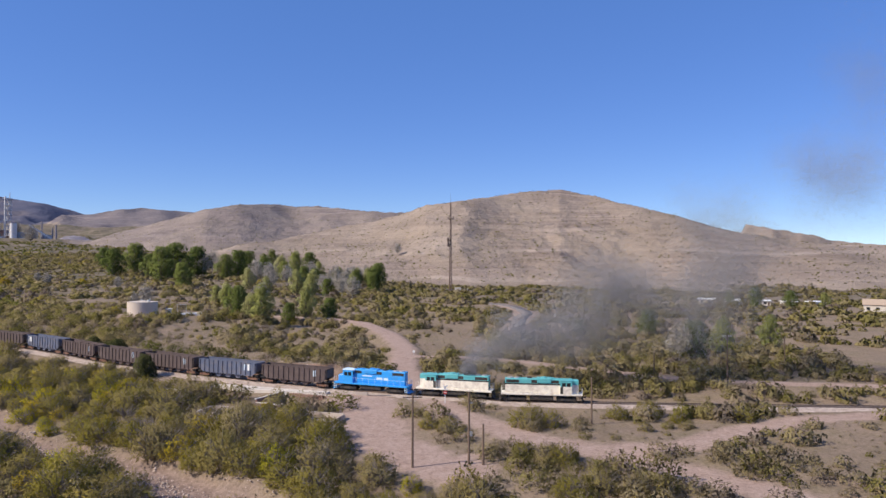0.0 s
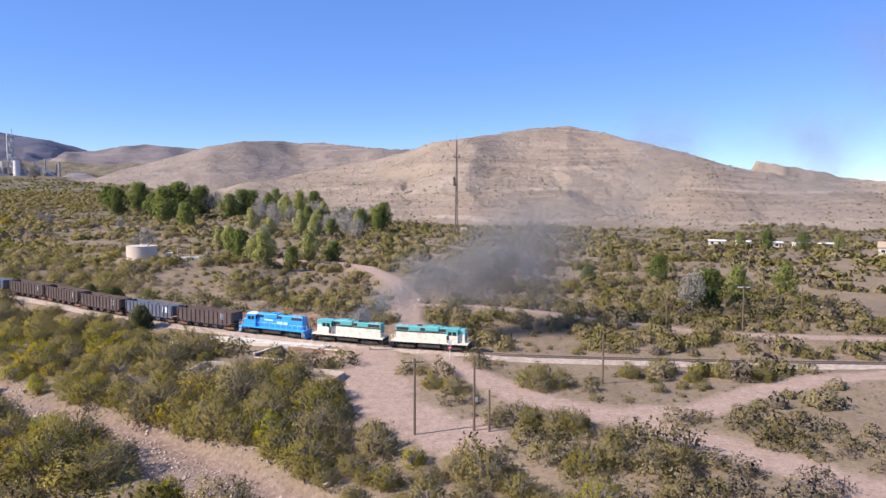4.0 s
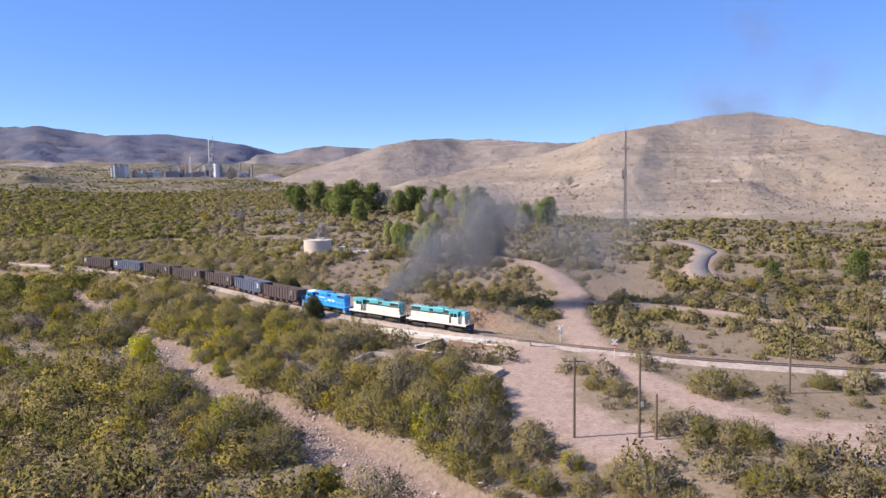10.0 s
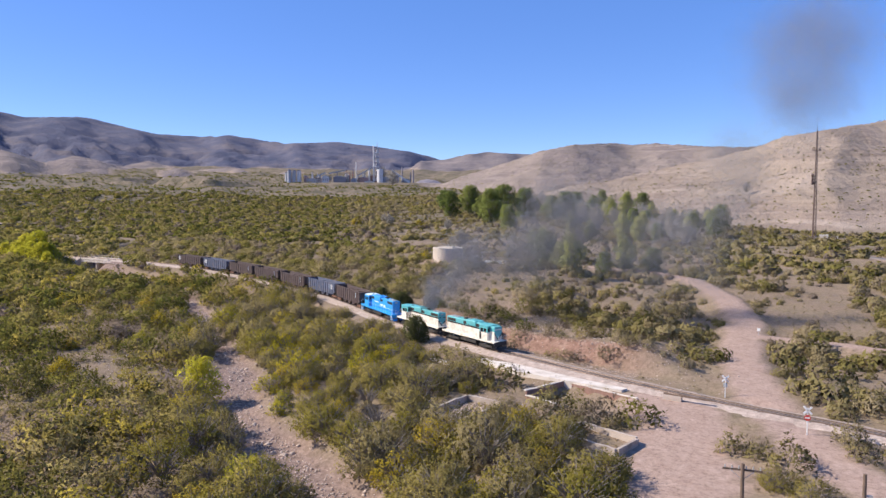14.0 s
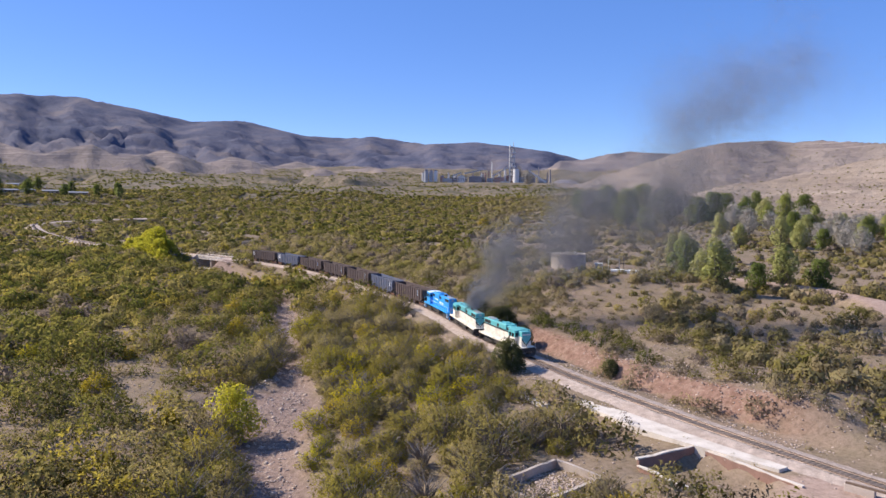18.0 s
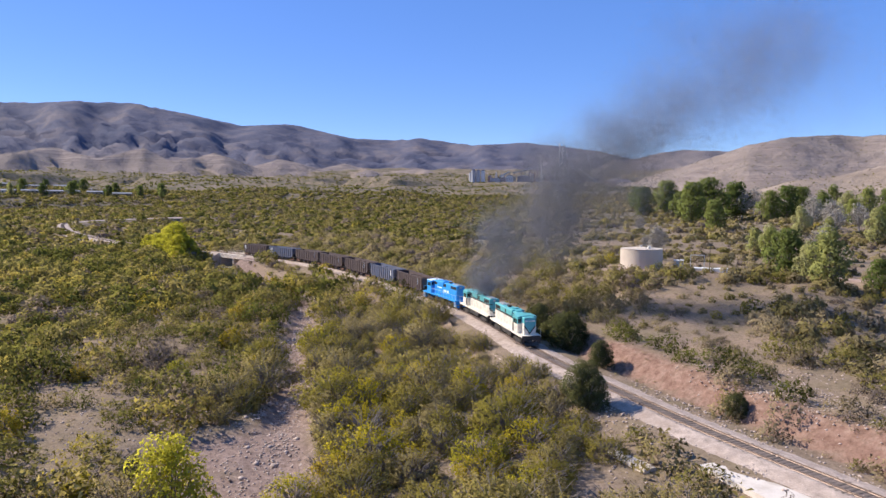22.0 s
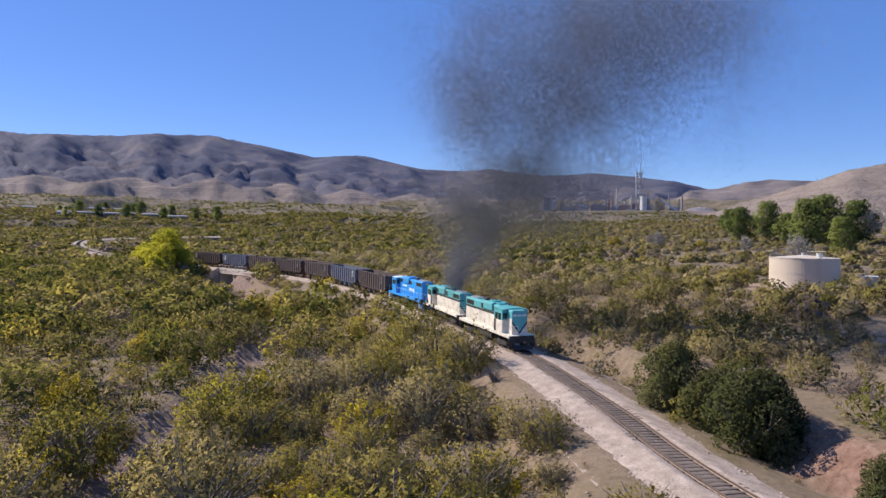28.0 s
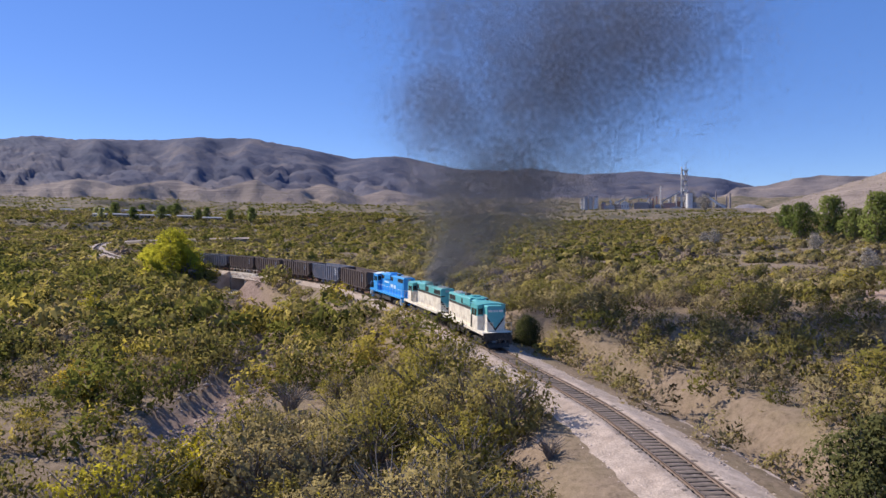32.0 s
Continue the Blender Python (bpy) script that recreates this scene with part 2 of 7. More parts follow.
M_TIE = material("weathered_tie", (0.13, 0.10, 0.08), 0.95, spread=0.4, scale=3, fine=30, bump=0.6)
M_BALLAST = material("ballast", (0.43, 0.335, 0.275), 0.95, spread=0.5, scale=1.2, fine=9, bump=1.0, bump_distance=0.12, dirt=(0.30, 0.22, 0.17), dirt_scale=0.25)
M_POLE = material("pole_wood", (0.15, 0.10, 0.07), 0.9, spread=0.35, scale=2, fine=25, bump=0.4)
M_GALV = material("galvanised_steel", (0.50, 0.49, 0.47), 0.55, 0.5, spread=0.15, scale=3, fine=20, bump=0.1)
M_WHITE = material("white_paint", (0.78, 0.76, 0.72), 0.6, spread=0.08, scale=3, fine=20, bump=0.1)
M_RED = material("red_paint", (0.50, 0.05, 0.04), 0.6, spread=0.12, scale=3, fine=20, bump=0.1)
M_BLACK = material("black_steel", (0.03, 0.028, 0.026), 0.7, 0.1, spread=0.4, scale=3, fine=20, bump=0.2, dirt=(0.12, 0.09, 0.07), dirt_scale=1.5)
M_TANK = material("tank_paint", (0.60, 0.50, 0.40), 0.7, spread=0.08, scale=0.6, fine=8, bump=0.1, dirt=(0.45, 0.36, 0.28), dirt_scale=0.3, dirt_amount=0.25)
M_TOWER = material("tower_steel", (0.16, 0.11, 0.09), 0.7, 0.3, spread=0.2, scale=0.5, fine=4)
M_PLANT = material("plant_steel", (0.42, 0.41, 0.43), 0.8, 0.0, spread=0.3, scale=0.05, fine=0.5, bump=0)
M_PLANT_PALE = material("plant_pale", (0.68, 0.64, 0.62), 0.8, spread=0.2, scale=0.05, fine=0.4, bump=0)
M_PLANT_DARK = material("plant_dark", (0.30, 0.26, 0.27), 0.9, spread=0.3, scale=0.05, fine=0.4, bump=0)
M_PLANT_RED = material("plant_red", (0.40, 0.24, 0.20), 0.9, spread=0.3, scale=0.05, fine=0.4, bump=0)
M_ROOF = material("grey_roof", (0.25, 0.25, 0.27), 0.8, spread=0.2, scale=0.5, fine=6)
M_STUCCO = material("stucco", (0.55, 0.48, 0.40), 0.9, spread=0.15, scale=0.5, fine=8)
M_ASPHALT = material("asphalt", (0.19, 0.158, 0.138), 1.0, spread=0.25, scale=0.5, fine=8, bump=0.2)
M_GLASS = material("dark_window", (0.02, 0.025, 0.03), 0.08, spread=0.1, bump=0)
M_BLUE = material("blue_paint", (0.030, 0.33, 0.78), 0.42, spread=0.08, scale=1.5, fine=15, bump=0.05, dirt=(0.10, 0.20, 0.38), dirt_scale=0.8, dirt_amount=0.18)
M_BLUE_PALE = material("pale_blue_paint", (0.62, 0.74, 0.84), 0.5, spread=0.08, scale=1.5, fine=15, bump=0.05)
M_TEAL = material("teal_paint", (0.11, 0.43, 0.44), 0.45, spread=0.12, scale=1.5, fine=15, bump=0.05, dirt=(0.13, 0.30, 0.29), dirt_scale=0.8, dirt_amount=0.25)
M_CREAM = material("cream_paint", (0.80, 0.73, 0.61), 0.55, spread=0.10, scale=1.5, fine=15, bump=0.08, dirt=(0.44, 0.34, 0.26), dirt_scale=0.9, dirt_amount=0.38)
M_HOPPER = material("brown_hopper", (0.090, 0.060, 0.055), 0.75, spread=0.25, scale=1.0, fine=10, bump=0.1, dirt=(0.17, 0.12, 0.10), dirt_scale=0.7, dirt_amount=0.22)
M_HOPPER_BLUE = material("grey_blue_hopper", (0.095, 0.110, 0.165), 0.75, spread=0.22, scale=1.0, fine=10, bump=0.1, dirt=(0.22, 0.18, 0.17), dirt_scale=0.7, dirt_amount=0.3)
M_PLASTER = material("red_brown_plaster", (0.26, 0.15, 0.115), 0.95, spread=0.3, scale=1.0, fine=12, bump=0.4)
M_SMOKE = material("soot_smoke", (0.29, 0.28, 0.29), 1.0, spread=0.2, scale=0.3, fine=1.0, bump=0)


# ---- plan ----
TRACK = [(380, 129, 1), (140, 126, 1), (66.5, 126.8, 1), (42, 127.5, 1), (12.3, 129.7, 1), (1, 132.6, 1.1), (-8.3, 135, 1.1), (-18.3, 137.9, 1.2), (-33.5, 142.6, 1.5), (-45, 147, 1.7), (-57, 152, 1.9), (-70, 158.4, 2.1), (-86, 166.7, 2.49), (-97, 173.8, 2.85), (-113.5, 183.8, 3.25), (-128, 190.2, 3.55), (-145, 197.6, 3.95), (-167.5, 205.6, 4.45), (-190, 211.7, 4.95), (-213, 216.2, 5.25), (-247, 218.5, 5.55), (-275, 217.5, 5.75), (-311, 211, 6.55), (-340, 207, 7.65), (-399, 212.3, 9.65), (-464, 231, 11.65), (-492, 252.4, 12.55), (-502, 281, 13.15), (-496, 318, 14.15)]
WASH = [(36, 36, -2.9), (-4.5, 59.4, -2.9), (-26.3, 76.6, -2.9), (-43.5, 91, -3.0), (-59.7, 100.5, -3.0), (-74.1, 108.3, -2.5), (-85.9, 122.3, -2.5), (-102.4, 135.8, -2.3), (-124.8, 152, -2.2), (-140.8, 164.9, -1.8), (-164.8, 183, -2.0), (-198.9, 198.8, -1.1), (-234.2, 208.5, -1.0), (-259, 218.5, -0.6), (-277.4, 234.2, 0.6), (-297.6, 259.2, 1.4), (-324.4, 290.2, 2.7)]
ROAD = [(54, 55.8, 0.4), (37.5, 77.7, 0.6), (24.3, 91.6, 0.7), (10.5, 102.4, 0.8), (0.1, 118.4, 0.9), (-5.1, 133.4, 1), (-8.5, 144.5, 1.3), (-12.8, 166.9, 1.8), (-14, 185.7, 2.1), (-14.6, 198.9, 2.3), (-22.5, 232.7, 3), (-35.8, 266.3, 3.7), (-50.9, 281.2, 4), (-76.9, 290.3, 4.2)]
SIDE_ROAD = [(-12.6, 183.8, 2.1), (4.1, 182.8, 1.9), (18, 176.2, 1.8), (32.9, 164.5, 1.6), (50.5, 152.9, 1.5), (62, 148.7, 1.5), (87.5, 145.5, 1.5), (153, 135, 1.5)]
RIGHT_ROAD = [(19.7, 95.8, 0.7), (33.5, 97.8, 0.7), (43.7, 106.5, 0.7), (60.5, 115.7, 0.9), (78.3, 119.9, 1), (126, 117, 1)]
ASPHALT = [(22.9, 235.6, 3), (23, 259.2, 3.3), (27.7, 296.5, 3.7), (32.6, 321.4, 3.7), (31.7, 350.1, 3.7), (28.5, 376.1, 3.6), (17.2, 403.7, 3.4)]
CLEARING = [(-18.4, 134.5, 0.8), (-15.5, 124.1, 0.6), (-13.6, 112.2, 0.4), (-10.7, 101.1, 0.4), (-6, 91.9, 0.5), (0.5, 86.3, 0.5)]
WASH_ARM = [(-92, 124.6, -1.9), (-94.5, 117, -2), (-87, 113.6, -2.4), (-75.9, 107.4, -2.9)]


def vnoise(x, y, seed):
    """Smooth value noise of cell size 1, from 0 to 1."""
    xi, yi = np.floor(x).astype(np.int64), np.floor(y).astype(np.int64)
    fx, fy = x - xi, y - yi
    fx, fy = fx * fx * (3 - 2 * fx), fy * fy * (3 - 2 * fy)

    def h(a, b):
        k = (a * 374761393 + b * 668265263 + seed * 1442695041) & 0x7FFFFFFF
        k = ((k ^ (k >> 13)) * 1274126177) & 0x7FFFFFFF
        return ((k ^ (k >> 16)) & 0xFFFF) / 65535.0

    a, b, c, d = h(xi, yi), h(xi + 1, yi), h(xi, yi + 1), h(xi + 1, yi + 1)
    return (a * (1 - fx) + b * fx) * (1 - fy) + (c * (1 - fx) + d * fx) * fy


def fbm(x, y, seed, octaves=4):
    total, amp, s = 0, 0.5, 0
    for k in range(octaves):
        total, s = total + amp * vnoise(x * 2**k, y * 2**k, seed + k), s + amp
        amp *= 0.5
    return total / s


def near_line(X, Y, line):
    """Distance to a line, the height of its nearest point, and the side (positive to the left of its way)."""
    best, zz, side = np.full(X.shape, 1e9), np.zeros(X.shape), np.zeros(X.shape)
    for (ax, ay, az), (bx, by, bz) in zip(line, line[1:]):
        dx, dy = bx - ax, by - ay
        u = np.clip(((X - ax) * dx + (Y - ay) * dy) / (dx * dx + dy * dy), 0, 1)
        d = np.hypot(X - ax - u * dx, Y - ay - u * dy)
        m = d < best
        best, zz = np.where(m, d, best), np.where(m, az + u * (bz - az), zz)
        side = np.where(m, np.sign(dx * (Y - ay) - dy * (X - ax)), side)
    return best, zz, side


def ease(v, a, b):
    u = np.clip((v - a) / (b - a), 0, 1)
    return u * u * (3 - 2 * u)


# Ridge lines: direction in degrees to the left of +y, and the rise of the crest per metre.
HILL_MAIN = dict(folds=0.11, swing=0.16, eye=(0.8, 0.4, 30.0), foot=640, crest=1080, az=[-38, -30.9, -25.5, -21, -17.8, -14.6, -11.5, -9.8, -8.3, -5, -2.3, 0.4, 2.6, 4.0, 6.7, 11.2, 14.8, 17.5, 21],
                 rise=[0.012, 0.018, 0.024, 0.042, 0.0565, 0.0735, 0.088, 0.094, 0.1005, 0.0955, 0.09, 0.084, 0.0784, 0.0686, 0.0544, 0.0384, 0.024, 0.0184, 0.0])
HILL_BROWN = dict(folds=0.15, swing=0.14, eye=(0.8, 0.4, 30.0), foot=1000, crest=1600, az=[-6, 0, 1.7, 4.0, 5.8, 8.5, 11.2, 13, 14.8, 17.4, 20.0, 21.7, 24.6, 26.2, 27.7, 30],
                  rise=[0.05, 0.054, 0.0583, 0.0678, 0.0686, 0.0716, 0.0752, 0.0741, 0.0769, 0.0754, 0.067, 0.0566, 0.0409, 0.0338, 0.0225, 0.01])
HILL_SADDLE = dict(eye=(0.8, 0.4, 30.0), foot=2000, crest=2900, az=[10, 18.3, 20.0, 22.5, 24.5, 26.1, 27.7, 29.6, 32], rise=[0.05, 0.0568, 0.0632, 0.0654, 0.0683, 0.064, 0.0575, 0.056, 0.03])
RANGE = dict(grain=22, spurs=0.8, cut=0.5, eye=(-27, 80, 25), foot=1750, crest=3700, az=[18, 24, 27.7, 29.2, 31, 33.7, 36.4, 40.9, 45, 47.2, 50.4, 55.2, 59, 62.6, 66.6, 70.2, 73, 77, 79.1, 81.1, 84, 90, 110],
             rise=[0.03, 0.045, 0.0568, 0.0646, 0.0725, 0.079, 0.0846, 0.0819, 0.0914, 0.0884, 0.0896, 0.1081, 0.1041, 0.1165, 0.1278, 0.1266, 0.121, 0.1179, 0.1158, 0.1187, 0.1088, 0.098, 0.07])
FOOTHILLS = dict(grain=8, spurs=0.7, cut=0.45, swing=0.16, eye=(-27, 80, 25), foot=1750, crest=2350, az=[37, 40, 43, 45, 48, 51, 53, 56, 58, 61, 64, 66, 69, 72, 75, 78, 81, 86, 92, 110],
                 rise=[0.02, 0.044, 0.038, 0.050, 0.042, 0.055, 0.047, 0.060, 0.050, 0.066, 0.054, 0.071, 0.056, 0.069, 0.057, 0.067, 0.055, 0.063, 0.055, 0.045])
MESA = dict(eye=(0.8, 0.4, 30.0), foot=2350, crest=2450, az=[-34, -30.9, -27.6, -27, -22.1, -21.6, -20], rise=[0.015, 0.022, 0.028, 0.033, 0.050, 0.031, 0.02])


def rise_of(X, Y, hill, seed, rough):
    """Height of a ridge, or a very low value outside it, and how far up its slope a place lies."""
    ex, ey, ez = hill["eye"]
    dx, dy = X - ex, Y - ey
    r, az = np.hypot(dx, dy), np.degrees(np.arctan2(-dx, dy))
    wave = (fbm(az * hill.get("folds", 0.35) + 40, r * 0.0012, seed, 2) - 0.5) * 2
    crest = hill["crest"] * (1 + hill.get("swing", 0.10) * wave)
    top = ez + crest * np.interp(az, hill["az"], hill["rise"])
    s = hill["crest"] / hill.get("grain", 4)
    gx, gy = X + (fbm(X / s, Y / s, seed + 17, 3) - 0.5) * s * 1.6, Y + (fbm(X / s + 5, Y / s, seed + 19, 3) - 0.5) * s * 1.6
    gully = 1 - np.abs(2 * fbm(gx / s + 9, gy / s + 3, seed + 7, 5) - 1) * 1.7
    u = np.clip((r - hill["foot"]) / (crest - hill["foot"]), 0, 1)
    lean = az * hill.get("spurs", 0.30) + (fbm(X / s, Y / s + 2, seed + 23, 3) - 0.5) * 1.3
    spur = 1 - np.abs(2 * fbm(lean + 20, r * 0.0011, seed + 29, 4) - 1) * 2.2
    shape = u**1.25 + rough * ((gully - 0.5) + hill.get("cut", 0.14) * (spur - 0.55)) * np.sin(np.pi * np.clip(u, 0, 1)) * 0.6
    z = np.where(r <= crest, shape * top, top - (r - crest) * 0.16)
    inside = (az > hill["az"][0]) & (az < hill["az"][-1]) & (r > hill["foot"])
    return np.where(inside, z, -50.0), np.where(inside, u, 0)


def ground_all(X, Y):
    """Height, and the shares of road dirt, wash gravel and mountain rock; a high rock share also brings haze tint."""
    X, Y = np.asarray(X, float), np.asarray(Y, float)
    dx, dy = X + 30, Y - 80
    r, az = np.hypot(dx, dy), np.degrees(np.arctan2(-dx, dy))
    left = np.interp(r, [0, 135, 190, 225, 300, 400, 550, 760, 1000, 1400, 1700, 2100, 2600, 6000], [-0.2, 0.1, 1.8, 2.6, 4.2, 6.6, 11.5, 20, 32, 54, 72, 99, 139, 149])
    right = np.interp(r, [0, 90, 160, 270, 380, 560, 800, 1500, 2600, 6000], [0.4, 0.7, 1.6, 2.6, 3.0, 3.2, 7, 29, 59, 59])
    k = ease(az, -2, 14) * (1 - ease(az, 120, 160))
    z = right * (1 - k) + left * k
    z = z + (fbm(X / 24 + 70, Y / 24 + 70, 11) - 0.5) * 1.5 * ease(r, 0, 60) + (fbm(X / 150 + 9, Y / 150 + 3, 5) - 0.5) * np.interp(r, [150, 600, 2000], [0.5, 10, 55])
    z = z + (fbm(X / 4 + 7, Y / 4, 21, 3) - 0.5) * 0.35
    # Broken low bluffs far to the left.
    bluff = ease(fbm(X / 170 + 31, Y / 170 + 8, 41, 4), 0.47, 0.60) * np.interp(r, [560, 760, 1500, 1800], [0, 4, 20, 0]) * ease(az, 38, 48)
    z = z + bluff
    rock = np.zeros(X.shape)
    for hill, seed, rough in ((HILL_MAIN, 101, 0.24), (HILL_BROWN, 131, 0.22), (HILL_SADDLE, 151, 0.3), (RANGE, 171, 0.17), (FOOTHILLS, 211, 0.30), (MESA, 191, 0.05)):
        h, u = rise_of(X, Y, hill, seed, rough)
        h = h + (fbm(X / 60, Y / 60, seed + 3) - 0.5) * 6 * ease(u, 0, 0.2)
        up = h > z
        z = np.where(up, h, z)
        # Rock shares above 0.45 also take on the painted haze tint.
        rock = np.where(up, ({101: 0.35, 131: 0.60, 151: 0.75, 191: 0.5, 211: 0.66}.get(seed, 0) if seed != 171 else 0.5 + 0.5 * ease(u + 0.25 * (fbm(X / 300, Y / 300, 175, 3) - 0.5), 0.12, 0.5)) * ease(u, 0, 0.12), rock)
    # Wash.
    d, wz, _ = near_line(X, Y, WASH)
    d = d + (fbm(X / 5 + 3, Y / 5 + 9, 61, 3) - 0.5) * 1.8
    half = 2.0 + 1.1 * vnoise(X / 30, Y / 30, 67) - 0.5 * ease(-X, 80, 110) - 0.7 * ease(-X, 140, 175) + 1.5 * (1 - ease(-X, 24, 70)) + 6.5 * (1 - ease(np.hypot(X + 250, Y - 210), 9, 22))
    wash = 1 - ease(d, half, half + 1.7)
    bench = 1 - ease(d, half + 2, half + 22)
    z = z - bench * 1.0 * (z > wz)
    z = z * (1 - wash) + (wz + 0.35 * fbm(X / 1.5, Y / 1.5, 71, 3)) * wash
    d2, az2, _ = near_line(X, Y, WASH_ARM)
    arm = 1 - ease(d2 + (fbm(X / 4, Y / 4, 63, 3) - 0.5) * 3, 2.5, 5.5)
    z = z * (1 - arm) + az2 * arm
    wash = np.maximum(wash, arm)
    # Track bed, with a cut bank on its far side and a fill on the near one.
    d, tz, side = near_line(X, Y, TRACK)
    bank = ease(d, 6.5, 10) * (1 - ease(d, 22 + 50 * ease(-X, 40, 90), 45 + 110 * ease(-X, 40, 90))) * (side < 0) * ease(-X, 12, 28) * (1 - ease(-X, 140, 190)) * (2.6 + 1.8 * fbm(X / 6, Y / 6, 81))
    z = z + bank
    bed = 1 - ease(d, 4.2, 9.5)
    gap = ease(np.hypot(X + 255, Y - 218.4), 8, 12)
    bed = bed * gap
    z = z * (1 - bed) + (tz - 0.55) * bed
    # Basin beside the loading slab.
    pu, pv = (X + 30.3) * 0.933 - (Y - 130.8) * 0.36, (X + 30.3) * 0.36 + (Y - 130.8) * 0.933
    pit = (1 - ease(np.abs(pu), 5.6, 6.4)) * (1 - ease(np.abs(pv), 3.7, 4.5))
    z = z * (1 - pit) - 0.75 * pit
    # Roads and the cleared ground.
    dirt = np.zeros(X.shape)
    for line, w in ((ROAD, 2.7), (SIDE_ROAD, 1.6), (RIGHT_ROAD, 2.0), (CLEARING, 5.0)):
        d, rz, _ = near_line(X, Y, line)
        d = d + (fbm(X / 3 + 13, Y / 3, 91, 3) - 0.5) * (1.4 if w < 4 else 6)
        road = 1 - ease(d, w, w + 1.3)
        flat = 1 - ease(d, w + 0.5, w + 4)
        keep = np.where(near_line(X, Y, TRACK)[0] < 3, 0.0, 1.0) if line is ROAD else 1.0
        z = z * (1 - flat * keep) + rz * flat * keep
        dirt = np.maximum(dirt, road)
    d, rz, _ = near_line(X, Y, ASPHALT)
    flat = 1 - ease(d, 3.5, 7)
    z = z * (1 - flat) + (rz - 0.1) * flat
    dirt = np.maximum(dirt, (1 - ease(d, 4, 6)) * 0.8)
    d = np.hypot(X + 114.4, Y - 250.5)
    pad = 1 - ease(d, 7, 34)
    z = z * (1 - pad) + 7.5 * pad
    dirt = np.maximum(dirt, 0.9 * (1 - ease(d + (fbm(X / 5, Y / 5, 95) - 0.5) * 8, 8, 13)))
    d = np.hypot((X + 2.5) / 1.6, Y - 563)
    pad = 1 - ease(d, 10, 18)
    z = z * (1 - pad) + 3.6 * pad
    dirt = np.maximum(dirt, pad * 0.6)
    # Level ground on which the cement works stand.
    d = np.hypot((X + 936) * 0.845 + (Y - 1409) * 0.534, 2.2 * ((Y - 1409) * 0.845 - (X + 936) * 0.534))
    pad = 1 - ease(d, 170, 260)
    z = z * (1 - pad) + 70 * pad
    return z, dirt, wash, rock


def gz(x, y):
    return float(ground_all(np.array([x]), np.array([y]))[0][0])


def spaced(lo, hi, step, far_lo, far_hi, grow, grow_hi):
    mid = list(np.arange(lo, hi + step / 2, step))
    a, s = [lo], step
    while a[-1] > far_lo:
        s *= grow
        a.append(a[-1] - s)
    b, s = [hi], step
    while b[-1] < far_hi:
        s *= grow_hi
        b.append(b[-1] + s)
    return np.array(a[:0:-1] + mid + b[1:])


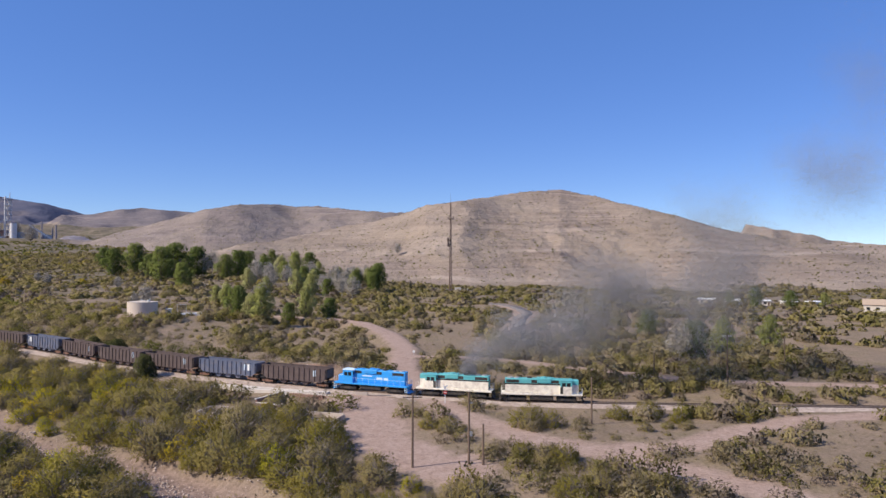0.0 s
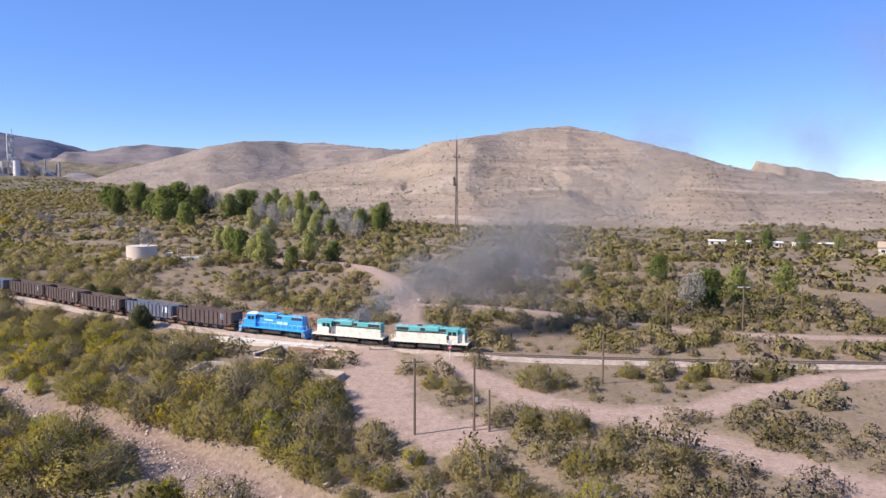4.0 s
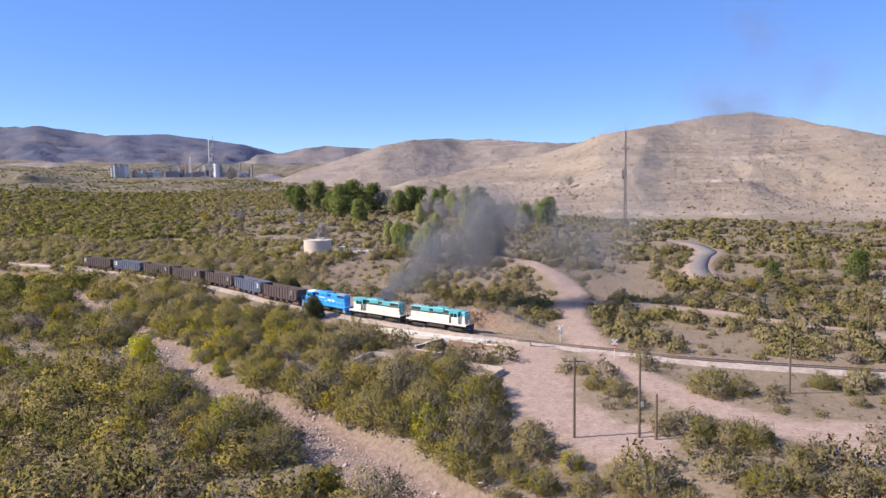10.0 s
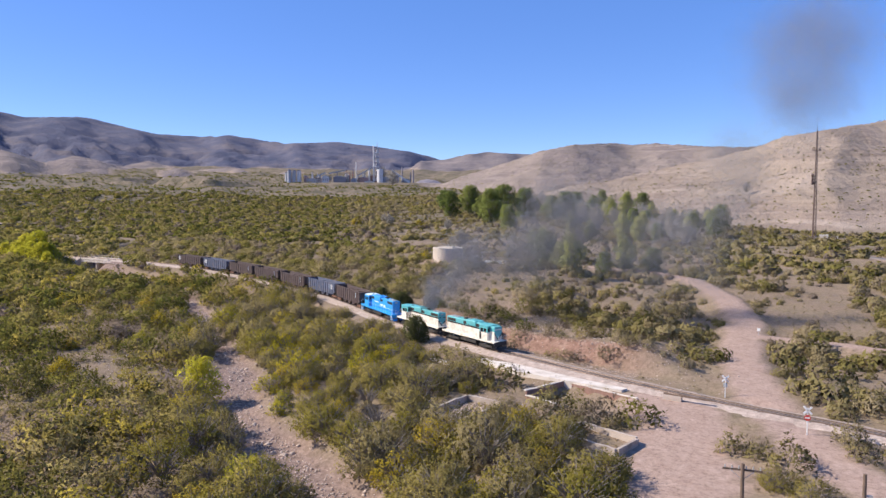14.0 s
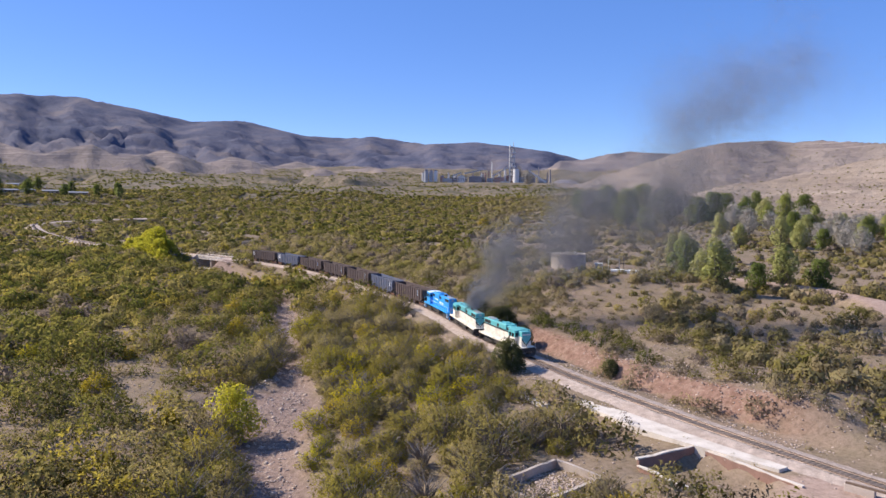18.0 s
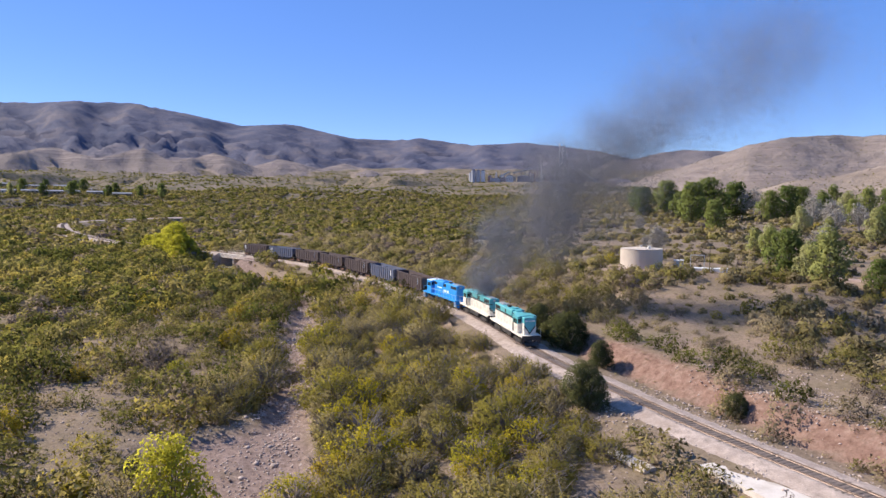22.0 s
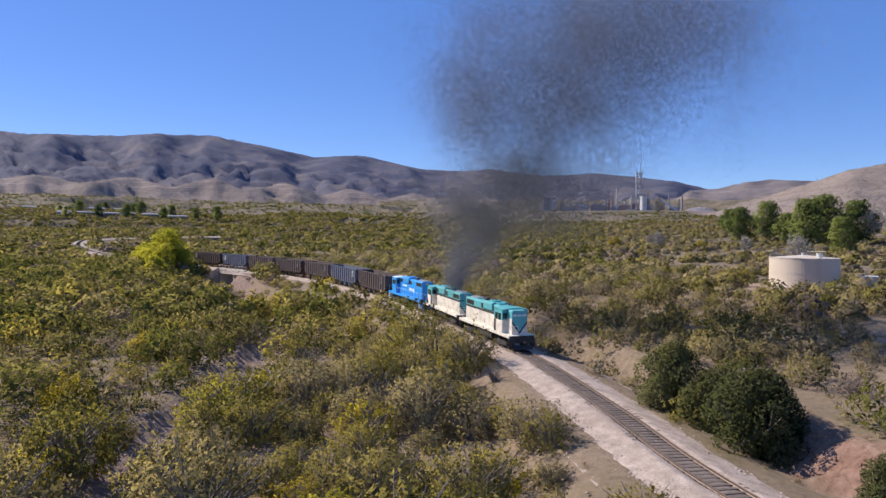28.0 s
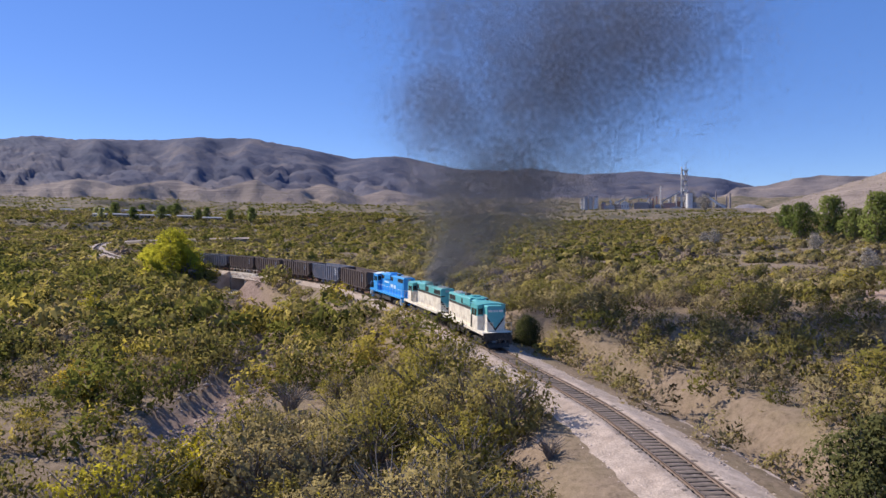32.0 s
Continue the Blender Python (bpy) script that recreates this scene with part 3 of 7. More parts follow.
def ground_material():
    """Desert soil, gravel, packed road dirt and mountain rock, by the shares stored at the corners; far rock has haze
    put into its colour.
    """
    mat = bpy.data.materials.new("desert_ground")
    mat.use_nodes = True
    nt = mat.node_tree
    N, K = nt.nodes, nt.links
    bsdf = N["Principled BSDF"]
    bsdf.inputs["Roughness"].default_value = 0.95
    bsdf.inputs["Specular IOR Level"].default_value = 0.1
    tc = N.new("ShaderNodeTexCoord")

    def noise_at(scale, detail=5, rough=0.6):
        n = N.new("ShaderNodeTexNoise")
        n.inputs["Scale"].default_value, n.inputs["Detail"].default_value, n.inputs["Roughness"].default_value = scale, detail, rough
        K.new(tc.outputs["Object"], n.inputs["Vector"])
        return n.outputs[0]

    def ramp(src, stops):
        c = N.new("ShaderNodeValToRGB")
        e = c.color_ramp.elements
        while len(e) < len(stops):
            e.new(0.5)
        for i, (p, col) in enumerate(stops):
            e[i].position, e[i].color = p, (*col, 1)
        K.new(src, c.inputs[0])
        return c.outputs[0]

    def blend(f, a, b):
        m = N.new("ShaderNodeMix")
        m.data_type = "RGBA"
        K.new(f, m.inputs[0])
        K.new(a, m.inputs[6])
        K.new(b, m.inputs[7])
        return m.outputs[2]

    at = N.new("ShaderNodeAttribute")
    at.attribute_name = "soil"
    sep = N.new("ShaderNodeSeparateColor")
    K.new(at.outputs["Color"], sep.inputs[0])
    soil = ramp(noise_at(0.07, 8, 0.7), [(0.30, (0.235, 0.172, 0.125)), (0.48, (0.315, 0.230, 0.172)), (0.62, (0.285, 0.217, 0.147)), (0.75, (0.385, 0.284, 0.222))])
    grass = ramp(noise_at(0.6, 6), [(0.4, (0.235, 0.180, 0.105)), (0.65, (0.315, 0.243, 0.152))])
    patch = ramp(noise_at(0.16, 5), [(0.48, (0, 0, 0)), (0.70, (0.8, 0.8, 0.8))])
    soil = blend(patch, soil, grass)
    dirt = ramp(noise_at(0.5, 6), [(0.3, (0.37, 0.262, 0.215)), (0.7, (0.46, 0.34, 0.285))])
    gravel = ramp(noise_at(1.3, 8, 0.75), [(0.3, (0.16, 0.115, 0.098)), (0.5, (0.265, 0.192, 0.166)), (0.72, (0.40, 0.302, 0.262))])
    stone = ramp(noise_at(0.012, 9, 0.68), [(0.30, (0.240, 0.190, 0.148)), (0.5, (0.322, 0.258, 0.207)), (0.7, (0.415, 0.338, 0.280))])
    # Darker scrubby rock of the far ridges, with blue-violet distance haze painted in.
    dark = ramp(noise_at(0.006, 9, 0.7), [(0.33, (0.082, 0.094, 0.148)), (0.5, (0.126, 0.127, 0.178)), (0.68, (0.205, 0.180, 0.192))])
    f1 = N.new("ShaderNodeMapRange")
    f1.inputs[1].default_value, f1.inputs[2].default_value = 0.0, 0.3
    K.new(sep.outputs[2], f1.inputs[0])
    # How much of the haze-tinted colour each ridge takes.
    haze_f = N.new("ShaderNodeMapRange")
    haze_f.inputs[1].default_value, haze_f.inputs[2].default_value = 0.45, 1.0
    K.new(sep.outputs[2], haze_f.inputs[0])
    # Ledges of paler rock across the hills.
    geo, sepz, add = N.new("ShaderNodeNewGeometry"), N.new("ShaderNodeSeparateXYZ"), N.new("ShaderNodeMath")
    K.new(geo.outputs["Position"], sepz.inputs[0])
    add.operation = "MULTIPLY_ADD"
    add.inputs[1].default_value = 26.0
    K.new(noise_at(0.006, 4), add.inputs[0])
    K.new(sepz.outputs[2], add.inputs[2])
    comb, bed = N.new("ShaderNodeCombineXYZ"), N.new("ShaderNodeTexNoise")
    K.new(add.outputs[0], comb.inputs[2])
    bed.inputs["Scale"].default_value, bed.inputs["Detail"].default_value = 0.16, 4
    K.new(comb.outputs[0], bed.inputs["Vector"])
    ledge = ramp(bed.outputs[0], [(0.42, (0.235, 0.178, 0.148)), (0.52, (0.34, 0.265, 0.225)), (0.62, (0.50, 0.41, 0.355))])
    mask = ramp(noise_at(0.009, 5), [(0.42, (0.05, 0.05, 0.05)), (0.62, (0.65, 0.65, 0.65))])
    stone = blend(mask, stone, ledge)
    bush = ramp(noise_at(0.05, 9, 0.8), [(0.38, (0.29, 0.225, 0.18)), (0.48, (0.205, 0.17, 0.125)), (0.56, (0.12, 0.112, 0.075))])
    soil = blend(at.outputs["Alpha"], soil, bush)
    cut = N.new("ShaderNodeAttribute")
    cut.attribute_name = "cut_bank"
    earth = ramp(noise_at(0.9, 7, 0.7), [(0.32, (0.185, 0.105, 0.080)), (0.5, (0.275, 0.170, 0.132)), (0.7, (0.36, 0.250, 0.200))])
    soil = blend(cut.outputs["Fac"], soil, earth)
    col = blend(f1.outputs[0], soil, stone)
    col = blend(haze_f.outputs[0], col, dark)
    col = blend(sep.outputs[0], col, dirt)
    col = blend(sep.outputs[1], col, gravel)
    # Pebbles, litter and low dry weeds.
    grit = N.new("ShaderNodeMix")
    grit.data_type, grit.blend_type = "RGBA", "MULTIPLY"
    grit.inputs[0].default_value = 1
    K.new(col, grit.inputs[6])
    K.new(ramp(noise_at(1.7, 10, 0.85), [(0.36, (0.50, 0.48, 0.43)), (0.48, (0.86, 0.83, 0.79)), (0.64, (1.12, 1.10, 1.06))]), grit.inputs[7])
    K.new(grit.outputs[2], bsdf.inputs["Base Color"])
    b1 = N.new("ShaderNodeBump")
    b1.inputs["Strength"].default_value, b1.inputs["Distance"].default_value = 0.6, 0.16
    K.new(noise_at(1.6, 8, 0.75), b1.inputs["Height"])
    b2 = N.new("ShaderNodeBump")
    b2.inputs["Strength"].default_value, b2.inputs["Distance"].default_value = 1.0, 24.0
    K.new(noise_at(0.011, 10, 0.66), b2.inputs["Height"])
    soft = N.new("ShaderNodeMath")
    soft.operation = "MULTIPLY"
    soft.inputs[1].default_value = 0.6
    K.new(f1.outputs[0], soft.inputs[0])
    K.new(soft.outputs[0], b2.inputs["Strength"])
    K.new(b1.outputs[0], b2.inputs["Normal"])
    K.new(b2.outputs[0], bsdf.inputs["Normal"])
    return mat


xs = spaced(-295, 95, 1.5, -4700, 3000, 1.0120, 1.0160)
ys = spaced(30, 305, 1.5, -900, 4700, 1.08, 1.0120)
GX, GY = np.meshgrid(xs, ys)
GZ, G_DIRT, G_WASH, G_ROCK = ground_all(GX, GY)
nx, ny = len(xs), len(ys)
idx = np.arange(nx * ny).reshape(ny, nx)
quads = np.stack([idx[:-1, :-1], idx[:-1, 1:], idx[1:, 1:], idx[1:, :-1]], -1).reshape(-1, 4)
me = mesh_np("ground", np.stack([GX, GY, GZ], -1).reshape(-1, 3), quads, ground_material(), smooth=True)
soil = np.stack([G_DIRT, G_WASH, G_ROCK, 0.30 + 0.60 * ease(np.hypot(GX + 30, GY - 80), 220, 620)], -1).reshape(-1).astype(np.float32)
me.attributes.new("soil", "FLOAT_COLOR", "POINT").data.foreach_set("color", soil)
bank_d, _, bank_side = near_line(GX, GY, TRACK)
cut_bank = ease(bank_d, 6.0, 7.5) * (1 - ease(bank_d + 2.5 * (fbm(GX / 5, GY / 5, 83, 3) - 0.5), 10.0, 12.5)) * (bank_side < 0) * ease(-GX, 20, 34) * (1 - ease(-GX, 86, 104))
me.attributes.new("cut_bank", "FLOAT", "POINT").data.foreach_set("value", cut_bank.reshape(-1).astype(np.float32))
ground = tagged(new("ground", me), "dry desert ground with hills and distant mountains", "ground", kind="structure")


# ---- railway ----
def smooth_line(points, step=0.5):
    """A rounded line through the points (Catmull-Rom), at even steps: places and running length."""
    p = np.array([points[0], *points, points[-1]], float)
    out = []
    for i in range(1, len(p) - 2):
        a, b, c, d = p[i - 1], p[i], p[i + 1], p[i + 2]
        u = np.linspace(0, 1, 40, endpoint=False)[:, None]
        out.append(0.5 * (2 * b + (c - a) * u + (2 * a - 5 * b + 4 * c - d) * u**2 + (3 * b - 3 * c + d - a) * u**3))
    q = np.concatenate(out + [p[-1:]])
    s = np.r_[0, np.cumsum(np.hypot(*np.diff(q[:, :2], axis=0).T))]
    even = np.arange(0, s[-1], step)
    return np.stack([np.interp(even, s, q[:, k]) for k in range(3)], -1), even


LINE, LINE_S = smooth_line(TRACK)


def along(s):
    """Place and heading (degrees from +x) at a running length of the track."""
    p = [float(np.interp(s, LINE_S, LINE[:, k])) for k in range(3)]
    q = [float(np.interp(s + 0.5, LINE_S, LINE[:, k])) for k in range(3)]
    o = [float(np.interp(s - 0.5, LINE_S, LINE[:, k])) for k in range(3)]
    return p, math.degrees(math.atan2(q[1] - o[1], q[0] - o[0])), math.degrees(math.atan2(q[2] - o[2], 1.0))


def sweep(outline, points, close=True):
    """Vertices and quads of an outline (across, up) led along a line of places."""
    p = np.asarray(points, float)
    t = np.gradient(p[:, :2], axis=0)
    t /= np.linalg.norm(t, axis=1)[:, None]
    left = np.stack([-t[:, 1], t[:, 0]], -1)
    o = np.asarray(outline, float)
    v = np.concatenate([p[:, None, :2] + left[:, None] * o[None, :, :1], p[:, None, 2:] + np.broadcast_to(o[None, :, 1:], (len(p), len(o), 1))], -1)
    n, k = len(p), len(o)
    i = np.arange(n * k).reshape(n, k)
    j = np.roll(i, -1, 1) if close else i[:, 1:]
    i2 = i if close else i[:, :-1]
    f = np.stack([i2[:-1], i2[1:], j[1:], j[:-1]], -1).reshape(-1, 4)
    return v.reshape(-1, 3), f


seen_line = LINE[(LINE[:, 0] < 200)]
bed_line = seen_line[::2]
rngb = np.random.default_rng(5)
v, f = sweep([(-5.6, -1.0), (-3.6, -0.62), (-2.4, -0.36), (-1.5, -0.15), (-0.98, -0.12), (-0.8, -0.27), (0.8, -0.27), (0.98, -0.12), (1.5, -0.15), (2.4, -0.36), (3.6, -0.62), (5.6, -1.0)], bed_line, close=False)
v[:, 2] += (fbm(v[:, 0] * 1.3, v[:, 1] * 1.3, 7, 3) - 0.5) * 0.16
on_bridge = np.abs(v[f].mean(1)[:, 0] + 255) < 8.6
tagged(new("ballast_bed", mesh_np("ballast_bed", v, f[~on_bridge], M_BALLAST)), "pale crushed-stone ballast under the railway track", "ballast", kind="structure")
v, f = sweep([(-0.74, -0.22), (-0.4, -0.165), (0, -0.175), (0.4, -0.165), (0.74, -0.22)], bed_line, close=False)
v[:, 2] += (fbm(v[:, 0] * 1.7, v[:, 1] * 1.7, 9, 3) - 0.5) * 0.07
M_CRIB = material("oil_stained_ballast", (0.20, 0.150, 0.125), 0.95, spread=0.5, scale=1.2, fine=9, bump=1.0, bump_distance=0.1)
tagged(new("crib_ballast", mesh_np("crib_ballast", v, f[np.abs(v[f].mean(1)[:, 0] + 255) >= 8.6], M_CRIB)), "oil-stained brown ballast between the rails", "ballast", kind="structure")
railway = thing("railway_track", Matrix(), "single railway track of rusty rails on weathered ties", "railway track")
for side in (-0.755, 0.755):
    o = [(side - 0.07, -0.18), (side + 0.07, -0.18), (side + 0.07, -0.15), (side + 0.015, -0.13), (side + 0.015, -0.05), (side + 0.036, -0.04), (side + 0.036, 0), (side - 0.036, 0), (side - 0.036, -0.04), (side - 0.015, -0.05), (side - 0.015, -0.13), (side - 0.07, -0.15)]
    v, f = sweep(o, seen_line[::4])
    part("rail", mesh_np("rail", v, f, M_RAIL), None, railway)
tie_mesh = Solid().box((0, 0, 0), (0.23, 2.6, 0.2)).mesh("tie", M_TIE)
s0 = float(LINE_S[np.argmin(np.abs(LINE[:, 0] - 200))])
tie_s = np.arange(s0, LINE_S[-1] - 1, 0.56)
rng = np.random.default_rng(3)
near, rest = [], []
for s in tie_s:
    (x, y, z), h, _ = along(s)
    (near if -130 < x < 12 else rest).append((x, y, z - 0.245 + rng.uniform(-0.015, 0.015), h + rng.uniform(-1.5, 1.5)))
for x, y, z, h in near[:320]:
    part("tie", tie_mesh, None, railway, m=pose(x, y, z, 0, 0, h))
many = Solid()
for x, y, z, h in near[320:] + rest:
    many.box((x, y, z), (0.23, 2.6, 0.2), rz=h)
tagged(part("ties_beyond", many, M_TIE, railway), kind="stuff")

# Ballast stones that lie loose along the shoulders.
rng = np.random.default_rng(8)
n = 15000
s = rng.uniform(s0 + 120, s0 + 480, n)
P = np.stack([np.interp(s, LINE_S, LINE[:, k]) for k in range(3)], -1)
Q = np.stack([np.interp(s + 0.5, LINE_S, LINE[:, k]) for k in range(3)], -1)
t = (Q - P)[:, :2]
t /= np.linalg.norm(t, axis=1)[:, None]
off = rng.choice([-1, 1], n) * np.abs(rng.normal(2.6, 1.4, n))
base = np.stack([P[:, 0] - t[:, 1] * off, P[:, 1] + t[:, 0] * off], -1)
top = P[:, 2] - 0.24 - np.maximum(0, np.abs(off) - 1.35) * 0.17
cube = np.array([(1, 0, 0), (-1, 0.2, 0), (0, 1, 0.1), (0.1, -1, 0), (0, 0, 0.9), (0, 0.1, -0.9)])
tri = np.array([(0, 2, 4), (2, 1, 4), (1, 3, 4), (3, 0, 4), (2, 0, 5), (1, 2, 5), (3, 1, 5), (0, 3, 5)])


def stones(name, xy, z, size, mat, label, seed):
    """Many loose stones as one mesh."""
    g = np.random.default_rng(seed)
    m = len(xy)
    w = g.uniform(0, 6.28, m)
    sc = size[:, None, None] * g.uniform(0.7, 1.3, (m, 6, 3)) * cube[None]
    x = sc[..., 0] * np.cos(w)[:, None] - sc[..., 1] * np.sin(w)[:, None]
    y = sc[..., 0] * np.sin(w)[:, None] + sc[..., 1] * np.cos(w)[:, None]
    v = np.stack([x + xy[:, :1], y + xy[:, 1:2], sc[..., 2] * 0.7 + z[:, None]], -1).reshape(-1, 3)
    f = (np.arange(m)[:, None, None] * 6 + tri[None]).reshape(-1, 3)
    return tagged(new(name, mesh_np(name, v, f, mat)), label, "stones", kind="stuff")


M_STONE = material("loose_stone", (0.43, 0.335, 0.28), 0.95, spread=0.5, scale=0.8, fine=5, bump=0.4)
stones("ballast_stones", base, top, rng.uniform(0.05, 0.16, n), M_STONE, "loose pale stones along the track bed", 2)


# ---- train ----
def wheel_mesh():
    s = Solid()
    s.tube((0, -0.07, 0), (0, 0.07, 0), 0.5, n=20).tube((0, 0.05, 0), (0, 0.09, 0), 0.54, n=20)
    return s.mesh("wheel", M_BLACK)


WHEEL = wheel_mesh()


def truck(parent, x, wheelbase=2.7, mat=None):
    """A two-axle truck with its side frames and wheels."""
    s = Solid().box((0, 0, 0.62), (0.5, 1.9, 0.28))
    t = part("truck", s, mat or M_BLACK, parent, m=pose(x, 0, 0))
    for y in (-1.08, 1.08):
        f = Solid().prism([(-wheelbase / 2 - 0.45, 0.40), (-wheelbase / 2 - 0.45, 0.66), (-0.75, 0.80), (0.75, 0.80), (wheelbase / 2 + 0.45, 0.66), (wheelbase / 2 + 0.45, 0.40), (wheelbase / 2 - 0.4, 0.38), (0.5, 0.27), (-0.5, 0.27), (-wheelbase / 2 + 0.4, 0.38)], y - 0.07, y + 0.07, "y")
        for e in (-wheelbase / 2, wheelbase / 2):
            f.box((e, y * 1.06, 0.5), (0.32, 0.14, 0.32))
        part("side_frame", f, mat or M_BLACK, t)
    for e in (-wheelbase / 2, wheelbase / 2):
        for y in (-0.76, 0.76):
            part("wheel", WHEEL, None, t, m=pose(e, y, 0.52, 0, 0, 0 if y > 0 else 180))
    return t


def coupler(parent, x, way):
    s = Solid().box((x + way * 0.30, 0, 0.88), (0.6, 0.16, 0.2)).box((x + way * 0.62, 0.05, 0.88), (0.22, 0.3, 0.3), bevel=0.04)
    part("coupler", s, M_BLACK, parent)


def round_top(w, z0, z1, drop, n=6):
    """A section with rounded upper corners: half width w, from z0 to z1."""
    pts = [(-w, z0)]
    for k in range(n + 1):
        a = math.pi / 2 * k / n
        pts.append((-w + drop * (1 - math.cos(a)), z1 - drop + drop * math.sin(a)))
    return pts + [(-y, z) for y, z in reversed(pts)]


def arch(w, z0, z1, rise, n=10):
    pts = [(-w, z0), (-w, z1 - rise)]
    for k in range(1, n):
        u = -1 + 2 * k / n
        pts.append((w * u, z1 - rise * u * u))
    return pts + [(w, z1 - rise), (w, z0)]


def locomotive(m, label, upper, lower, length, high_nose, stripe=None, rail=None, band=None, cab_top=None):
    """A four-axle road locomotive, cab towards +x, on the rails at z = 0."""
    L = length / 2 - 0.85
    loco = thing("locomotive", m, label, "locomotive", "train")
    sill = Solid().box((0, 0, 1.32), (2 * L, 2.2, 0.34))
    part("underframe", sill, M_BLACK, loco)
    edge = Solid()
    for y in (-1.5, 1.5):
        edge.box((0, y, 1.50), (2 * L, 0.08, 0.30), bevel=0.02)
    edge.box((0, 0, 1.60), (2 * L, 2.96, 0.05))
    part("walkway", edge, lower, loco)
    for way in (-1, 1):
        p = Solid().box((way * (L + 0.02), 0, 1.22), (0.12, 2.75, 0.78), bevel=0.03)
        p.prism([(way * L, 0.18), (way * (L + 0.45), 0.22), (way * L, 0.62)], -1.1, 1.1, "y")
        part("pilot", p, lower if not high_nose else M_BLACK, loco)
        coupler(loco, way * L, way)
        for y in (-1.32, 1.32):
            st = Solid()
            for k in range(3):
                st.box((way * (L - 0.28), y, 0.45 + 0.36 * k), (0.5, 0.32, 0.05))
            for e in (-0.26, 0.26):
                st.box((way * (L - 0.28) + e, y, 0.85), (0.04, 0.34, 0.95))
            part("steps", st, M_BLACK if high_nose else rail, loco)
    cab0, cab1 = L - 4.15, L - 1.95
    # Long hood: lower doors in one colour, the roof in the other.
    x0, x1 = -L + 0.75, cab0
    w, top = 0.88, 4.30
    mid = 3.30
    part("hood_lower", Solid().box(((x0 + x1) / 2, 0, (1.62 + mid) / 2), (x1 - x0, 2 * w, mid - 1.62), bevel=0.03), lower, loco)
    part("hood_roof", Solid().prism(round_top(w, mid, top, 0.16), x0, x1), upper, loco)
    if stripe:
        part("hood_stripe", Solid().box(((x0 + x1) / 2, 0, mid), (x1 - x0 + 0.012, 2 * w + 0.012, 0.27)), stripe, loco)
    for y in (-1, 1):
        k = 0
        x = x0 + 0.4
        while x < x1 - 0.75:
            door = Solid().box((x + 0.3, y * (w + 0.008), 2.42), (0.54, 0.03, 1.45), bevel=0.008)
            part("hood_door", door, lower, loco)
            x += 0.66
            k += 1
        for a, b in ((x0 + 0.25, x0 + 2.6), (x0 + 5.0, x0 + 6.6), (x1 - 1.6, x1 - 0.3)):
            g = Solid()
            for q in np.arange(a, b, 0.16):
                g.box((q + 0.05, y * (w + 0.012), 3.80), (0.09, 0.035, 0.48))
            g.box(((a + b) / 2, y * (w + 0.002), 3.80), (b - a + 0.1, 0.02, 0.56))
            part("intake_grille", g, M_BLACK, loco)
    if high_nose:
        # The rear end carries the same pointed panel as the nose.
        part("end_chevron", Solid().prism([(-w, mid), (w, mid), (w, 2.85), (0, 1.8), (-w, 2.85)], x0 - 0.016, x0 - 0.004), upper, loco)
        dark = Solid()
        for y in (-1, 1):
            dark.prism([(y * w, 2.95), (0, 1.95), (0, 1.66), (y * w, 2.55)], x0 - 0.024, x0 - 0.005)
        part("end_trim", dark, M_BLACK, loco)
        part("end_door", Solid().box((x0 - 0.02, 0, 3.62), (0.04, 0.6, 0.8), bevel=0.02), upper, loco)
    # Dynamic-brake blister, fans, exhaust stack.
    part("brake_blister", Solid().prism(round_top(w + 0.16, 3.62, 4.46, 0.2), x0 + 6.0, x0 + 8.6), upper, loco)
    for q in (x0 + 0.95, x0 + 2.2, x0 + 7.3, x1 - 1.5):
        z = 4.46 if x0 + 6 < q < x0 + 8.6 else 4.30
        fan = Solid().tube((q, 0, z - 0.02), (q, 0, z + 0.14), 0.56, 0.54, n=20)
        fan.tube((q, 0, z + 0.13), (q, 0, z + 0.17), 0.12, n=10)
        part("radiator_fan", fan, M_GALV if q < x0 + 3 else upper, loco)
    part("exhaust_stack", Solid().box((x0 + 4.6, 0, 4.42), (0.85, 0.45, 0.34), bevel=0.04), M_BLACK, loco)
    part("exhaust_stack", Solid().box((x1 - 3.0, 0, 4.42), (0.7, 0.45, 0.3), bevel=0.04), M_BLACK, loco)
    # Cab.
    cabm = lower
    part("cab_side", Solid().box(((cab0 + cab1) / 2, 0, 2.35), (cab1 - cab0, 2.98, 1.5), bevel=0.04), cabm, loco)
    part("cab_upper", Solid().prism(arch(1.49, 3.06, 4.28, 0.16), cab0, cab1), upper if high_nose else cabm, loco)
    part("cab_roof", Solid().prism([(y * 1.04, z + (0.03 if z > 4 else 0.95)) for y, z in arch(1.49, 3.1, 4.28, 0.16) if z > 3.5], cab0 - 0.12, cab1 + 0.12), cab_top or upper, loco)
    for y in (-1, 1):
        win = Solid().box(((cab0 + cab1) / 2 - 0.42, y * 1.49, 3.38), (0.72, 0.03, 0.72)).box(((cab0 + cab1) / 2 + 0.45, y * 1.49, 3.38), (0.72, 0.03, 0.72))
        part("cab_window", win, M_GLASS, loco)
        part("cab_door", Solid().box((cab0 + 0.28, y * 1.495, 2.35), (0.5, 0.03, 1.3)), M_BLACK if high_nose else upper, loco)
        for e, q in ((cab1, 1), (cab0, -1)):
            part("cab_end_window", Solid().box((e + q * 0.005, y * 1.17, 3.5), (0.03, 0.5, 0.62)), M_GLASS, loco)
    # Nose.
    n0, n1 = cab1, L - 0.72
    ntop = 4.18 if high_nose else 3.05
